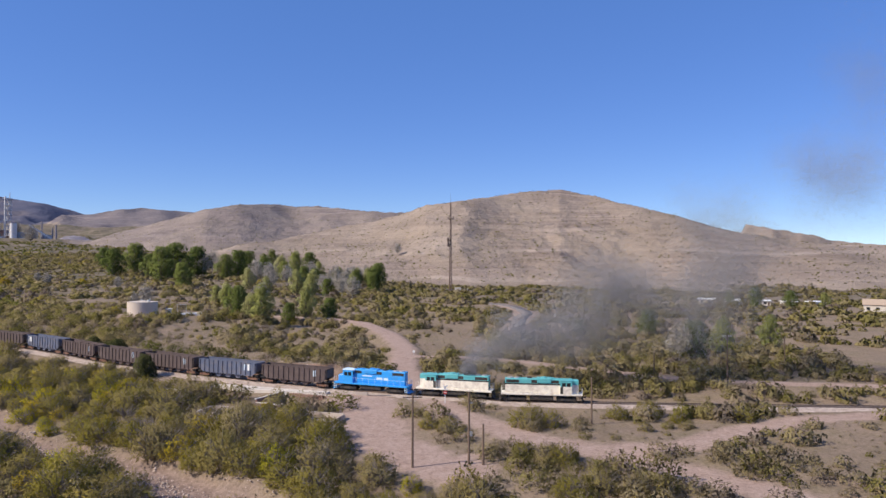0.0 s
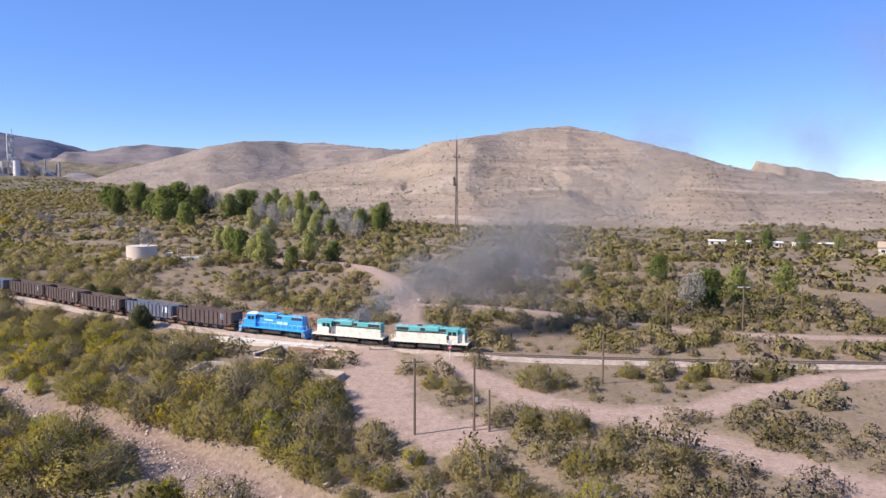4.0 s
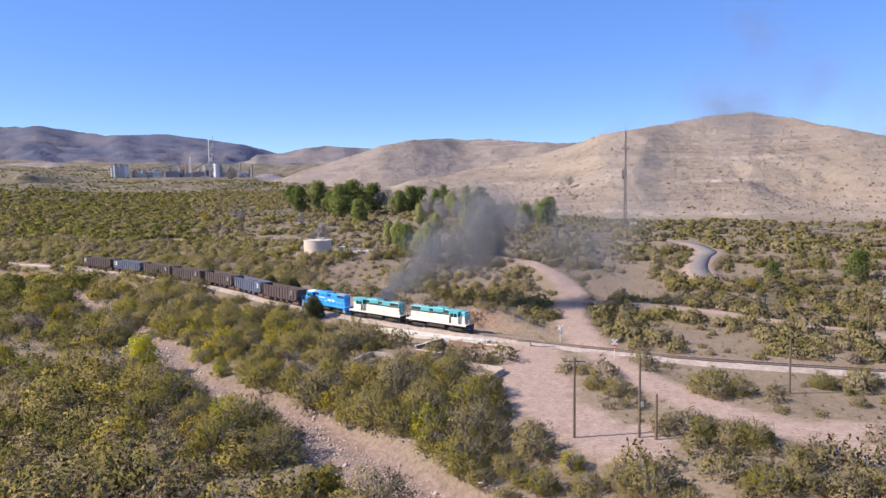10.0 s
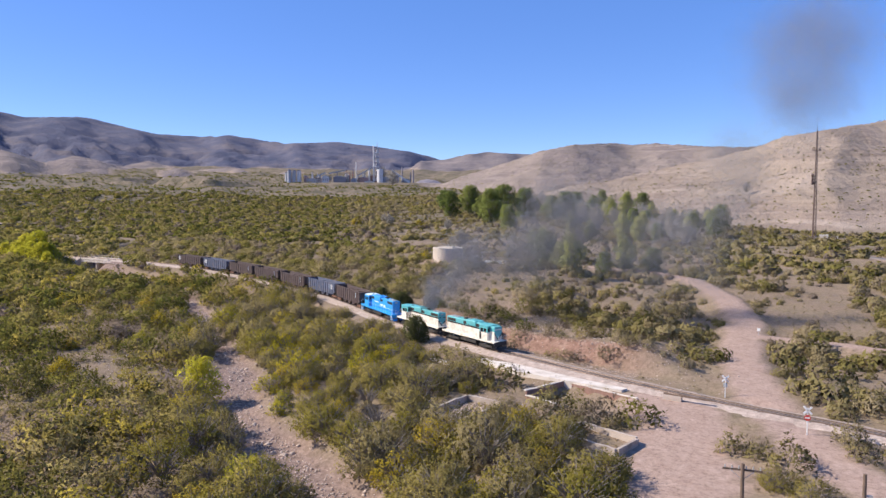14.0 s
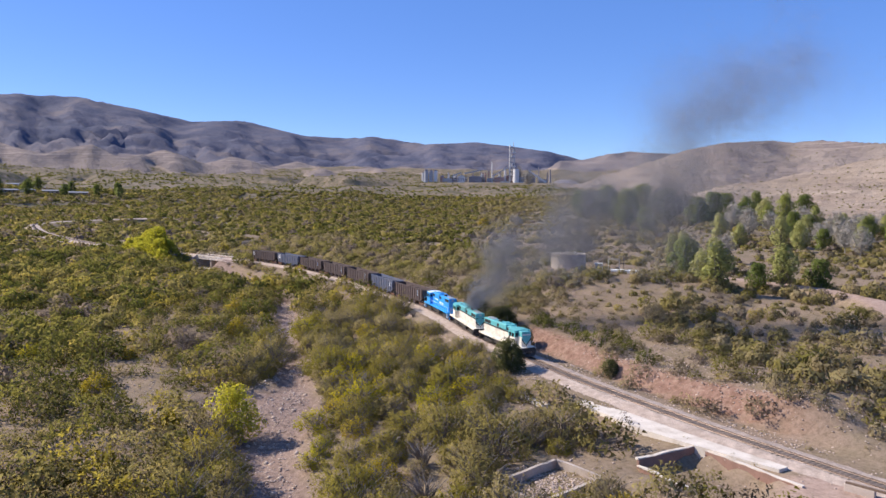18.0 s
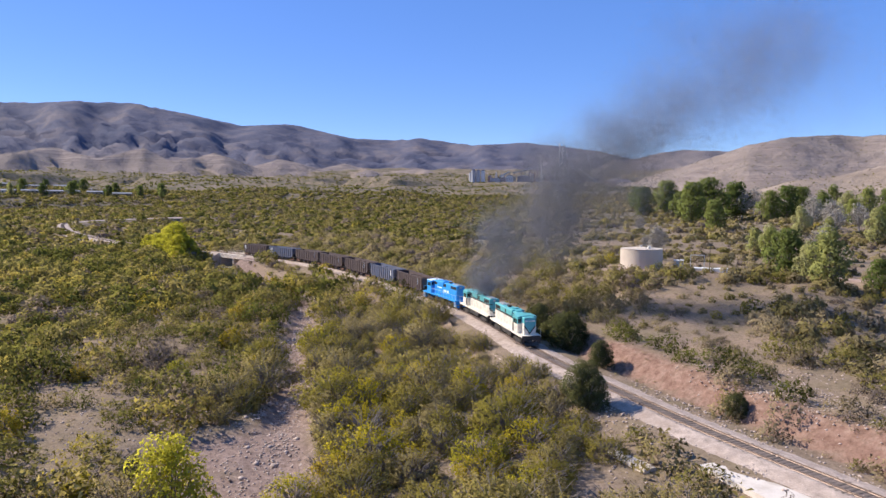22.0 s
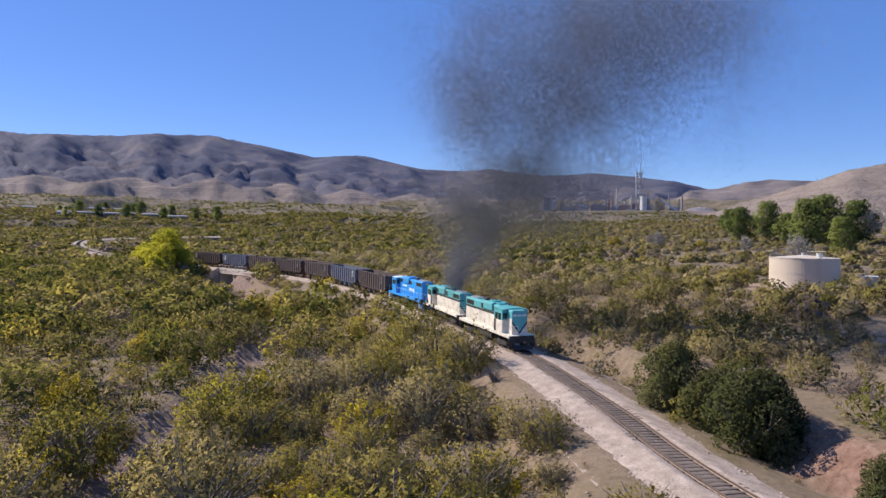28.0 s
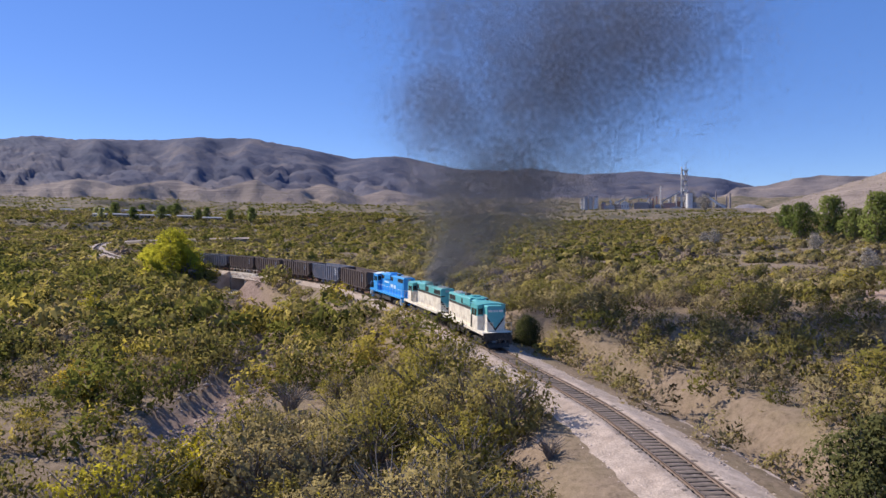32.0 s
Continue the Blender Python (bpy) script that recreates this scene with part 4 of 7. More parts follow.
    part("nose_lower", Solid().box(((n0 + n1) / 2, 0, (1.62 + min(mid, ntop)) / 2), (n1 - n0, 2 * w, min(mid, ntop) - 1.62), bevel=0.04), lower, loco)
    if high_nose:
        part("nose_roof", Solid().prism(round_top(w, mid, ntop, 0.16), n0, n1), upper, loco)
        vee = Solid().prism([(-w, 3.9), (w, 3.9), (w, 3.1), (0, 1.95), (-w, 3.1)], n1 + 0.004, n1 + 0.016)
        part("nose_chevron", vee, upper, loco)
        trim = Solid()
        for y in (-1, 1):
            trim.prism([(y * w, 3.1), (0, 1.95), (0, 1.66), (y * w, 2.81)], n1 + 0.005, n1 + 0.02)
        part("nose_trim", trim, M_BLACK, loco)
        lz = 3.92
    else:
        part("nose_top", Solid().prism([(n0, 3.0), (n1, 2.86), (n1, 2.9), (n0, 3.14)], -w - 0.02, w + 0.02, "y"), cab_top or upper, loco)
        lz = 4.02
    face = n1 + 0.03 if high_nose else cab1 + 0.08
    part("headlight", Solid().tube((face, -0.13, lz - 0.25), (face + 0.06, -0.13, lz - 0.25), 0.11, n=12).tube((face, 0.13, lz - 0.25), (face + 0.06, 0.13, lz - 0.25), 0.11, n=12), M_WHITE, loco)
    for y in (-0.55, 0.55):
        part("number_board", Solid().box((face, y, lz - 0.25), (0.06, 0.42, 0.2)), M_WHITE if high_nose else M_BLACK, loco)
    part("end_headlight", Solid().box((x0 - 0.02, 0, 4.0), (0.08, 0.5, 0.25), bevel=0.02), M_GALV, loco)
    part("horn", Solid().tube((cab0 - 0.4, 0.3, 4.45), (cab0 + 0.1, 0.3, 4.45), 0.05, 0.1, n=10), M_BLACK, loco)
    # Fuel tank and trucks.
    part("fuel_tank", Solid().prism([(-1.25, 0.55), (-0.9, 0.38), (0.9, 0.38), (1.25, 0.55), (1.25, 1.12), (-1.25, 1.12)], -2.2, 2.2), M_BLACK, loco)
    for x in (-L + 2.9, L - 2.9):
        truck(loco, x)
    # Hand rails along the walkways.
    railm = rail or M_WHITE
    for y in (-1.46, 1.46):
        r = Solid().tube((-L + 0.1, y, 2.62), (cab0 - 0.1, y, 2.62), 0.022, n=6)
        part("handrail", r, railm, loco)
        for x in np.arange(-L + 0.15, cab0, 1.35):
            part("stanchion", Solid().tube((x, y, 1.62), (x, y, 2.62), 0.022, n=6), railm, loco)
    for way in (-1, 1):
        for a, b in ((-1.42, -0.5), (0.5, 1.42)):
            e = Solid().tube((way * (L - 0.02), a, 2.6), (way * (L - 0.02), b, 2.6), 0.022, n=6)
            for y in (a, b):
                e.tube((way * (L - 0.02), y, 1.62), (way * (L - 0.02), y, 2.6), 0.022, n=6)
            part("end_railing", e, railm, loco)
    if band:
        # Lettering as plain bars.
        for y in (-1, 1):
            for x, wd, z, h in ((x1 - 2.9, 2.2, 3.12, 0.24), (x1 - 5.6, 1.3, 2.75, 0.42), (x1 - 7.0, 0.9, 2.7, 0.5)):
                part("lettering_bar", Solid().box((x, y * (w + 0.025), z), (wd, 0.012, h)), band, loco)
    return loco


HOPPER_LENGTH = 17.0


def hopper(m, mat, label, patch):
    """An open-top hopper car with outside ribs."""
    car = thing("hopper_car", m, label, "hopper car", "train")
    H, W, B, T = HOPPER_LENGTH / 2 - 0.75, 1.48, 1.55, 3.92
    for y in (-1, 1):
        side = Solid().prism([(-H, 1.9), (-H, T), (H, T), (H, 1.9), (H - 1.2, B - 0.35), (-H + 1.2, B - 0.35)], y * W - 0.03, y * W + 0.03, "y")
        part("side_panel", side, mat, car)
        part("top_chord", Solid().box((0, y * W, T), (2 * H + 0.1, 0.16, 0.14), bevel=0.02), mat, car)
        part("side_sill", Solid().box((0, y * (W - 0.02), B - 0.33), (2 * H - 2.2, 0.14, 0.2)), mat, car)
        for k in range(13):
            x = -H + 0.35 + k * (2 * H - 0.7) / 12
            low = B - 0.3 if abs(x) < H - 1.2 else 1.9
            part("rib", Solid().box((x, y * (W + 0.10), (low + T) / 2), (0.13, 0.16, T - low - 0.06)), mat, car)
        for x, wd in patch:
            part("stencil_panel", Solid().box((x, y * (W + 0.034), 2.9), (wd, 0.012, 1.3)), M_WHITE if wd > 0.7 else M_BLUE_PALE, car)
    for way in (-1, 1):
        part("end_panel", Solid().box((way * H, 0, 3.0), (0.07, 2 * W, 1.84)), mat, car)
        part("slope_sheet", Solid().prism([(way * H, 2.1), (way * (H - 3.4), 0.9), (way * (H - 3.45), 0.95), (way * H, 2.18)], -W + 0.03, W - 0.03, "y"), mat, car)
        for z in (2.4, 3.0, 3.55):
            part("end_rib", Solid().box((way * (H + 0.08), 0, z), (0.12, 2 * W, 0.12)), mat, car)
        part("end_platform", Solid().box((way * (H - 0.2), 0, 1.18), (1.2, 2.5, 0.16)), M_BLACK, car)
        lad = Solid()
        for k in range(8):
            lad.box((way * (H - 0.2), 1.56, 1.2 + k * 0.36), (0.4, 0.03, 0.03))
        for e in (-0.2, 0.2):
            lad.box((way * (H - 0.2) + e, 1.56, 2.4), (0.035, 0.035, 2.5))
        part("ladder", lad, M_BLACK, car)
        coupler(car, way * (H + 0.1), way)
        truck(car, way * (H - 1.25), 1.75, M_RUST)
    for x in (-2.6, 0, 2.6):
        part("hopper_bay", Solid().prism([(x - 1.25, 1.25), (x + 1.25, 1.25), (x + 0.4, 0.38), (x - 0.4, 0.38)], -1.1, 1.1, "y"), mat, car)
    for x in (-3.2, 0, 3.2):
        part("cross_brace", Solid().box((x, 0, 3.45), (0.12, 2 * W, 0.12)), mat, car)
    return car


LENGTHS = [HOPPER_LENGTH] * 7 + [17.6, 16.9, 16.9]
blue = locomotive(Matrix(), "bright blue road locomotive with pale cab roof and low nose", M_BLUE, M_BLUE, 17.6, False, rail=M_BLUE_PALE, band=M_BLUE_PALE, cab_top=M_BLUE_PALE)
second = locomotive(Matrix(), "teal and cream road locomotive with high nose, smoking", M_TEAL, M_CREAM, 16.9, True, M_BLACK, M_CREAM)
third = copy_thing(second, Matrix())
tagged(third, "teal and cream road locomotive with chevron nose at the train's end")
brown = hopper(Matrix(), M_HOPPER, "rust-brown ribbed open hopper car, empty", ((-4.9, 0.6),))
CARS = [brown, None, None, None, None, None, None]
CARS[1] = hopper(Matrix(), M_HOPPER_BLUE, "grey-blue ribbed open hopper car with white panel", ((-5.9, 0.9), (-4.8, 0.5)))
CARS[5] = hopper(Matrix(), M_HOPPER_BLUE, "grey-blue ribbed open hopper car with pale end panel", ((6.1, 1.3),))
CARS[6] = hopper(Matrix(), M_HOPPER, "brown ribbed open hopper car with pale end panel", ((6.4, 1.0),))
for k in (2, 3, 4):
    CARS[k] = copy_thing(brown, Matrix())
# From the far end of the train to the near one.
TRAIN = [*CARS[::-1], blue, second, third]


# ---- poles, signs, ruins, tank, tower, bridge ----
def utility_pole(x, y, h, label, arm=0.0, white=False, turn=10):
    z = gz(x, y)
    p = thing("utility_pole", pose(x, y, z, 0, 0, turn), label, "utility pole", "utility poles")
    part("shaft", Solid().tube((0, 0, -0.6), (0, 0, h), 0.17, 0.12, n=10), M_POLE, p)
    if arm:
        part("crossarm", Solid().box((0, 0.14, h - 0.5), (arm, 0.1, 0.13)), M_WHITE if white else M_POLE, p)
        for k in range(6):
            u = -arm / 2 + 0.15 + k * (arm - 0.3) / 5
            part("insulator", Solid().tube((u, 0.14, h - 0.43), (u, 0.14, h - 0.22), 0.05, 0.035, n=8), M_GALV, p)
        for e in (-1, 1):
            part("brace", Solid().tube((e * arm * 0.3, 0.1, h - 0.55), (0, 0.12, h - 1.2), 0.02, n=6), M_GALV, p)
    return p


utility_pole(-5.2, 86.9, 9.6, "tall dark wooden utility pole with crossarm at the dirt clearing", 2.6)
q = utility_pole(2.2, 88.7, 9.6, "tall dark wooden utility pole beside the dirt clearing")
part("transformer_bracket", Solid().box((0.25, 0, 8.1), (0.5, 0.12, 0.12)), M_GALV, q)
part("junction_box", Solid().box((0.28, 0, 4.0), (0.35, 0.3, 0.6), bevel=0.03), M_GALV, q)
utility_pole(4.1, 88.4, 5.4, "short weathered stub pole beside a taller utility pole")
utility_pole(22.8, 111.5, 7.8, "dark wooden utility pole between scrub and the track")
utility_pole(44.5, 152.9, 6.0, "weathered wooden pole at the side road")
utility_pole(60.1, 151.3, 10.2, "wooden utility pole with pale crossarm at the side road", 2.6, True, 5)
utility_pole(80.1, 167.6, 7.8, "weathered wooden pole in the scrub", 0, turn=0)


def crossbuck(x, y, turn, stop, label):
    z = gz(x, y)
    s = thing("crossing_sign", pose(x, y, z, 0, 0, turn), label, "road sign", "crossing signs")
    part("post", Solid().box((0, 0, 1.55), (0.11, 0.11, 3.3)), M_WHITE, s)
    for a in (-45, 45):
        part("blade", Solid().add([tuple(Matrix.Rotation(radians(a), 3, "Y") @ Vector(p) + Vector((0, -0.08, 2.95))) for p in [(u * 0.62, v * 0.015, w * 0.115) for w in (-1, 1) for v in (-1, 1) for u in (-1, 1)]],
             [(0, 2, 3, 1), (4, 5, 7, 6), (0, 1, 5, 4), (2, 6, 7, 3), (0, 4, 6, 2), (1, 3, 7, 5)]), M_WHITE, s)
    if stop:
        o = [(0.38 * math.cos(radians(22.5 + 45 * k)), 2.05 + 0.38 * math.sin(radians(22.5 + 45 * k))) for k in range(8)]
        part("stop_plate", Solid().prism(o, -0.10, -0.08, "y"), M_RED, s, "red eight-sided plate with unreadable white bar")
        part("lettering_bar", Solid().box((0, -0.106, 2.05), (0.5, 0.008, 0.16)), M_WHITE, s)
    else:
        part("plate_back", Solid().box((0, -0.09, 2.05), (0.55, 0.02, 0.6)), M_GALV, s)
    return s


crossbuck(-1.6, 126.5, 8, True, "white railway crossing sign with red stop plate")
crossbuck(-12, 139.1, 190, False, "white railway crossing sign seen from behind")
m = thing("road_marker", pose(-11, 184.7, gz(-11, 184.7)), "small white road marker beside the dirt road", "road marker")
part("post", Solid().box((0, 0, 0.5), (0.08, 0.08, 1.2)), M_GALV, m)
part("plate", Solid().box((0, -0.05, 1.1), (0.6, 0.03, 0.6)), M_WHITE, m)


def wall(parent, a, b, z0, z1, thick=0.35, mat=None, name="wall"):
    """A worn concrete wall from a to b, its top a little uneven."""
    a, b = Vector((*a, 0)), Vector((*b, 0))
    d = b - a
    n = max(2, int(d.length / 1.2))
    side = Vector((-d.y, d.x, 0)).normalized() * thick / 2
    g = random.Random(int(abs(a.x * 31 + b.y * 17)))
    s = Solid()
    pts = []
    for k in range(n + 1):
        c = a + d * k / n
        h = z1 + g.uniform(-0.10, 0.05)
        for w, z in ((side, z0), (side, h), (-side, h + g.uniform(-0.03, 0.03)), (-side, z0)):
            pts.append((c.x + w.x, c.y + w.y, z))
    faces = []
    for k in range(n):
        for i in range(4):
            j = (i + 1) % 4
            faces.append((4 * k + i, 4 * k + j, 4 * k + 4 + j, 4 * k + 4 + i))
    faces += [(0, 1, 2, 3), (4 * n + 3, 4 * n + 2, 4 * n + 1, 4 * n)]
    s.add(pts, faces)
    return part(name, s, mat or M_CONCRETE, parent)


def foundation(corners, low, high, label, closed=True, floor=None):
    r = thing("ruined_foundation", Matrix(), label, "ruin", "ruined foundations")
    c = corners + corners[:1] if closed else corners
    for a, b in zip(c, c[1:]):
        d = (Vector((*b, 0)) - Vector((*a, 0))).normalized() * 0.17
        wall(r, (a[0] + d.x, a[1] + d.y), (b[0] - d.x, b[1] - d.y), low, high)
    if floor is not None:
        part("floor_slab", Solid().prism(corners, low, floor, "z"), M_CONCRETE_PALE, r)
    return r


b0 = gz(-42.9, 118.9)
foundation([(-46.2, 114.9), (-40.4, 113.8), (-38.9, 123.1), (-44.9, 124.3)], b0 - 1.5, b0 + 0.9, "roofless concrete foundation full of rubble in the scrub")
c0 = gz(-22.9, 114.1)
foundation([(-27.4, 112.8), (-19.8, 110.2), (-18.6, 115.1), (-26.2, 118)], c0 - 1.5, c0 + 0.8, "broken concrete foundation overgrown by dry brush")
pit = thing("ruined_basin", pose(-30.3, 130.8, 0, 0, 0, -21.1), "open sunken concrete basin with red-brown inner walls beside the track", "ruin", "ruined foundations")
for (ax, ay), (bx, by), top in (((-6.3, -4.4), (-6.3, 4.1), 0.95), ((-6.1, 4.4), (6.3, 4.4), 0.85), ((-6.1, -4.4), (1.5, -4.4), 0.35)):
    wall(pit, (ax, ay), (bx, by), -1.6, top, 0.3, M_PLASTER)
    wall(pit, (ax * 1.02, ay * 1.02), (bx * 1.02, by * 1.02), top - 0.02, top + 0.14, 0.4, M_CONCRETE_PALE, "coping")
beam = thing("fallen_wall", pose(-16.7, 134.3, gz(-16.7, 134.3), 0, 0, -8), "low broken concrete wall with a timber rail beside the road", "ruin")
part("wall", Solid().box((-1.6, 0, 0.2), (2.6, 0.5, 1.1), bevel=0.06), M_CONCRETE, beam)
part("timber", Solid().box((0.3, -0.1, 0.84), (6.2, 0.24, 0.2)), M_POLE, beam)
slab = thing("concrete_slab", Matrix(), "long pale concrete loading slab beside the track", "concrete slab")
part("slab", Solid().prism([(-52, 145.6), (-46, 143.6), (-33, 138.9), (-25, 136.6), (-25.5, 135.2), (-35.5, 136.9), (-42, 138.3), (-53, 143.5)], -1.0, 1.15, "z"), M_CONCRETE_PALE, slab)
apron = thing("concrete_slab", Matrix(), "small broken concrete slab between bushes", "concrete slab")
part("slab", Solid().prism([(-61.7, 142.7), (-56.8, 141), (-56.3, 142.3), (-61, 144)], gz(-58.7, 142.7) - 0.6, gz(-58.7, 142.7) + 0.25, "z"), M_CONCRETE_PALE, apron)

# Water tank.
tank = thing("water_tank", pose(-114.4, 250.5, 7.52), "tan welded steel water tank with flat conical roof", "water tank")
part("shell", Solid().tube((0, 0, 0), (0, 0, 4.8), 5.2, n=64), M_TANK, tank, smooth=False)
part("roof", Solid().tube((0, 0, 4.80), (0, 0, 5.25), 5.27, 0.3, n=64), M_TANK, tank)
for z in (0.12, 2.4, 4.72):
    part("seam_ring", Solid().tube((0, 0, z - 0.05), (0, 0, z + 0.05), 5.24, n=64), M_TANK, tank)
part("roof_hatch", Solid().tube((3.0, -1.8, 4.9), (3.0, -1.8, 5.6), 0.45, n=12), M_WHITE, tank)
part("vent", Solid().tube((-0.2, 0, 5.1), (-0.2, 0, 5.6), 0.3, n=12), M_GALV, tank)
r = Solid()
for x in (1.4, 2.3, 3.2, 4.1):
    r.tube((x, -2.4, 4.8), (x, -2.4, 5.9), 0.03, n=6)
r.tube((1.4, -2.4, 5.9), (4.1, -2.4, 5.9), 0.03, n=6)
part("roof_railing", r, M_GALV, tank)
lad = Solid()
for e in (-0.22, 0.22):
    lad.tube((3.7 + e, -3.8 + e, 0.3), (3.7 + e, -3.8 + e, 5.6), 0.03, n=6)
for k in range(18):
    lad.tube((3.48, -4.02, 0.5 + 0.29 * k), (3.92, -3.58, 0.5 + 0.29 * k), 0.02, n=6)
part("ladder", lad, M_GALV, tank)
zt = 7.52
yard = thing("pump_shed", pose(-106, 254, zt, 0, 0, 20), "small grey pump shed beside the water tank", "shed")
part("body", Solid().box((0, 0, 1.0), (2.2, 1.8, 2.0), bevel=0.03), M_GALV, yard)
part("roof", Solid().box((0, 0, 2.06), (2.5, 2.1, 0.12)), M_WHITE, yard)
slab2 = thing("concrete_pad", pose(-99.5, 258, gz(-99.5, 258), 0, 0, 22), "low white concrete vault behind the water tank", "concrete pad")
part("block", Solid().box((0, 0, 0.3), (8, 3.2, 0.9), bevel=0.05), M_WHITE, slab2)
pipe = thing("pipe_frame", pose(-102.5, 257, gz(-102.5, 257), 0, 0, 25), "pale bent pipe frame beside the water tank", "pipe frame")
for x in (-1.6, 1.6):
    part("upright", Solid().tube((x, 0, -0.3), (x, 0, 3.6), 0.09, n=8), M_GALV, pipe)
part("crossbar", Solid().tube((-1.6, 0, 3.6), (1.6, 0, 3.6), 0.09, n=8), M_GALV, pipe)
lp = thing("yard_light", pose(-98.5, 255, gz(-98.5, 255)), "slim dark yard light pole beside the water tank", "street lamp")
part("pole", Solid().tube((0, 0, -0.3), (0, 0, 6.5), 0.09, 0.06, n=8), M_BLACK, lp)
part("lamp_head", Solid().box((-0.35, 0, 6.5), (0.8, 0.3, 0.15), bevel=0.03), M_BLACK, lp)

# Communications tower.
tz0 = gz(-4.8, 564.6)
tower = thing("communications_tower", pose(-4.8, 564.6, tz0), "tall slim dark lattice communications tower with antennas", "communications tower")
for k in range(3):
    a = 2 * math.pi * k / 3 + 0.3
    part("leg", Solid().tube((1.25 * math.cos(a), 1.25 * math.sin(a), -1), (0.35 * math.cos(a), 0.35 * math.sin(a), 71), 0.30, 0.2, n=6), M_TOWER, tower)
for k in range(24):
    z, z2 = 3 * k, 3 * k + 3
    w0, w1 = 1.25 - 0.9 * z / 71, 1.25 - 0.9 * min(z2, 71) / 71
    s = Solid()
    for j in range(3):
        a, b = 2 * math.pi * j / 3 + 0.3, 2 * math.pi * (j + 1) / 3 + 0.3
        s.tube((w0 * math.cos(a), w0 * math.sin(a), z), (w1 * math.cos(b), w1 * math.sin(b), z2), 0.1, n=5)
        s.tube((w0 * math.cos(a), w0 * math.sin(a), z), (w0 * math.cos(b), w0 * math.sin(b), z), 0.09, n=5)
    part("bracing", s, M_TOWER, tower)
part("mast_tip", Solid().tube((0, 0, 71), (0, 0, 79), 0.14, 0.05, n=6), M_TOWER, tower)
for k in range(9):
    a = 2 * math.pi * k / 9
    part("panel_antenna", Solid().box((2.4 * math.cos(a), 2.4 * math.sin(a), 59), (0.35, 0.35, 2.6), rz=math.degrees(a)), M_TOWER, tower)
part("antenna_platform", Solid().tube((0, 0, 58.2), (0, 0, 58.5), 2.5, n=12), M_TOWER, tower)
for k in range(3):
    part("dish", Solid().tube((-1.2, -0.5 - 0.3 * k, 37 + 2.4 * k), (-2.4, -0.9, 37 + 2.4 * k), 1.3, 1.4, n=16), M_TOWER, tower)
hut = thing("equipment_hut", pose(1.2, 559.7, gz(1.2, 559.7)), "pale equipment hut at the foot of the tower", "hut")
part("body", Solid().box((0, 0, 1.3), (5, 3, 2.8), bevel=0.04), M_STUCCO, hut)
part("roof", Solid().box((0, 0, 2.76), (5.3, 3.3, 0.16)), M_WHITE, hut)
fence = thing("yard_fence", pose(-4.8, 561.6, 0), "pale chain-link fence round the tower yard", "fence")
for a, b in (((-12, -8), (14, -8)), ((14, -8), (14, 8)), ((-12, -8), (-12, 8))):
    n = int(math.dist(a, b) / 3)
    for k in range(n + 1):
        x, y = a[0] + (b[0] - a[0]) * k / n, a[1] + (b[1] - a[1]) * k / n
        zf = gz(-4.8 + x, 561.6 + y)
        part("post", Solid().tube((x, y, zf - 0.3), (x, y, zf + 2.2), 0.06, n=6), M_GALV, fence)
    for h in (0.4, 1.2, 2.1):
        part("rail", Solid().tube((*a, tz0 + h), (*b, tz0 + h), 0.04, n=5), M_GALV, fence)

# Asphalt road in the middle distance.
road_pts = smooth_line(ASPHALT, 3.0)[0]
road_pts[:, 2] += 0.06
v, f = sweep([(-2.9, -0.3), (-2.9, 0.0), (0, 0.05), (2.9, 0.0), (2.9, -0.3)], road_pts, close=False)
tagged(new("asphalt_road", mesh_np("asphalt_road", v, f, M_ASPHALT)), "grey two-lane asphalt road curving through scrub", "road", kind="structure")

# Railway bridge over the wash.
bp, bh, _ = along(float(LINE_S[np.argmin(np.hypot(LINE[:, 0] + 255, LINE[:, 1] - 218.4))]))
bridge = thing("railway_bridge", Matrix.Translation(bp) @ pose(0, 0, 0, 0, 0, bh), "low concrete railway bridge with wing walls over the dry wash", "bridge")
part("deck", Solid().box((0, 0, -0.62), (18, 4.4, 0.55), bevel=0.03), M_CONCRETE, bridge)
for y in (-2.3, 2.3):
    part("girder", Solid().box((0, y, -0.80), (18, 0.5, 1.6), bevel=0.03), M_CONCRETE_PALE, bridge)
    for x in np.arange(-8.4, 8.5, 2.1):
        part("rail_post", Solid().box((x, y, 0.35), (0.14, 0.14, 0.9)), M_CONCRETE, bridge)
    part("hand_rail", Solid().box((0, y, 0.82), (18, 0.12, 0.1)), M_CONCRETE, bridge)
part("pier", Solid().box((-0.5, 0, -3.2), (0.8, 4.2, 4.7), bevel=0.05), M_CONCRETE, bridge)
for way in (-1, 1):
    part("abutment", Solid().box((way * 8.4, 0, -3.4), (1.2, 5.0, 5.4), bevel=0.04), M_CONCRETE, bridge)
for (ax, ay, at), (ex, ey, et) in (((8.6, 2.6, 0.1), (4.6, 12.5, -4.0)), ((-8.6, 2.6, 0.1), (-15.5, 7.0, -3.6)), ((8.6, -2.6, 0.1), (14.0, -8.0, -3.8)), ((-8.6, -2.6, 0.1), (-14.0, -8.0, -3.8))):
    d = Vector((ey - ay, ax - ex, 0)).normalized() * 0.25
    low = -6.4
    q = [(ax, ay, low), (ax, ay, at), (ex, ey, et), (ex, ey, low)]
    pts = [(x + d.x, y + d.y, z) for x, y, z in q] + [(x - d.x, y - d.y, z) for x, y, z in q]
    part("wing_wall", Solid().add(pts, [(0, 1, 2, 3), (7, 6, 5, 4), (0, 4, 5, 1), (1, 5, 6, 2), (2, 6, 7, 3), (3, 7, 4, 0)]), M_CONCRETE, bridge)
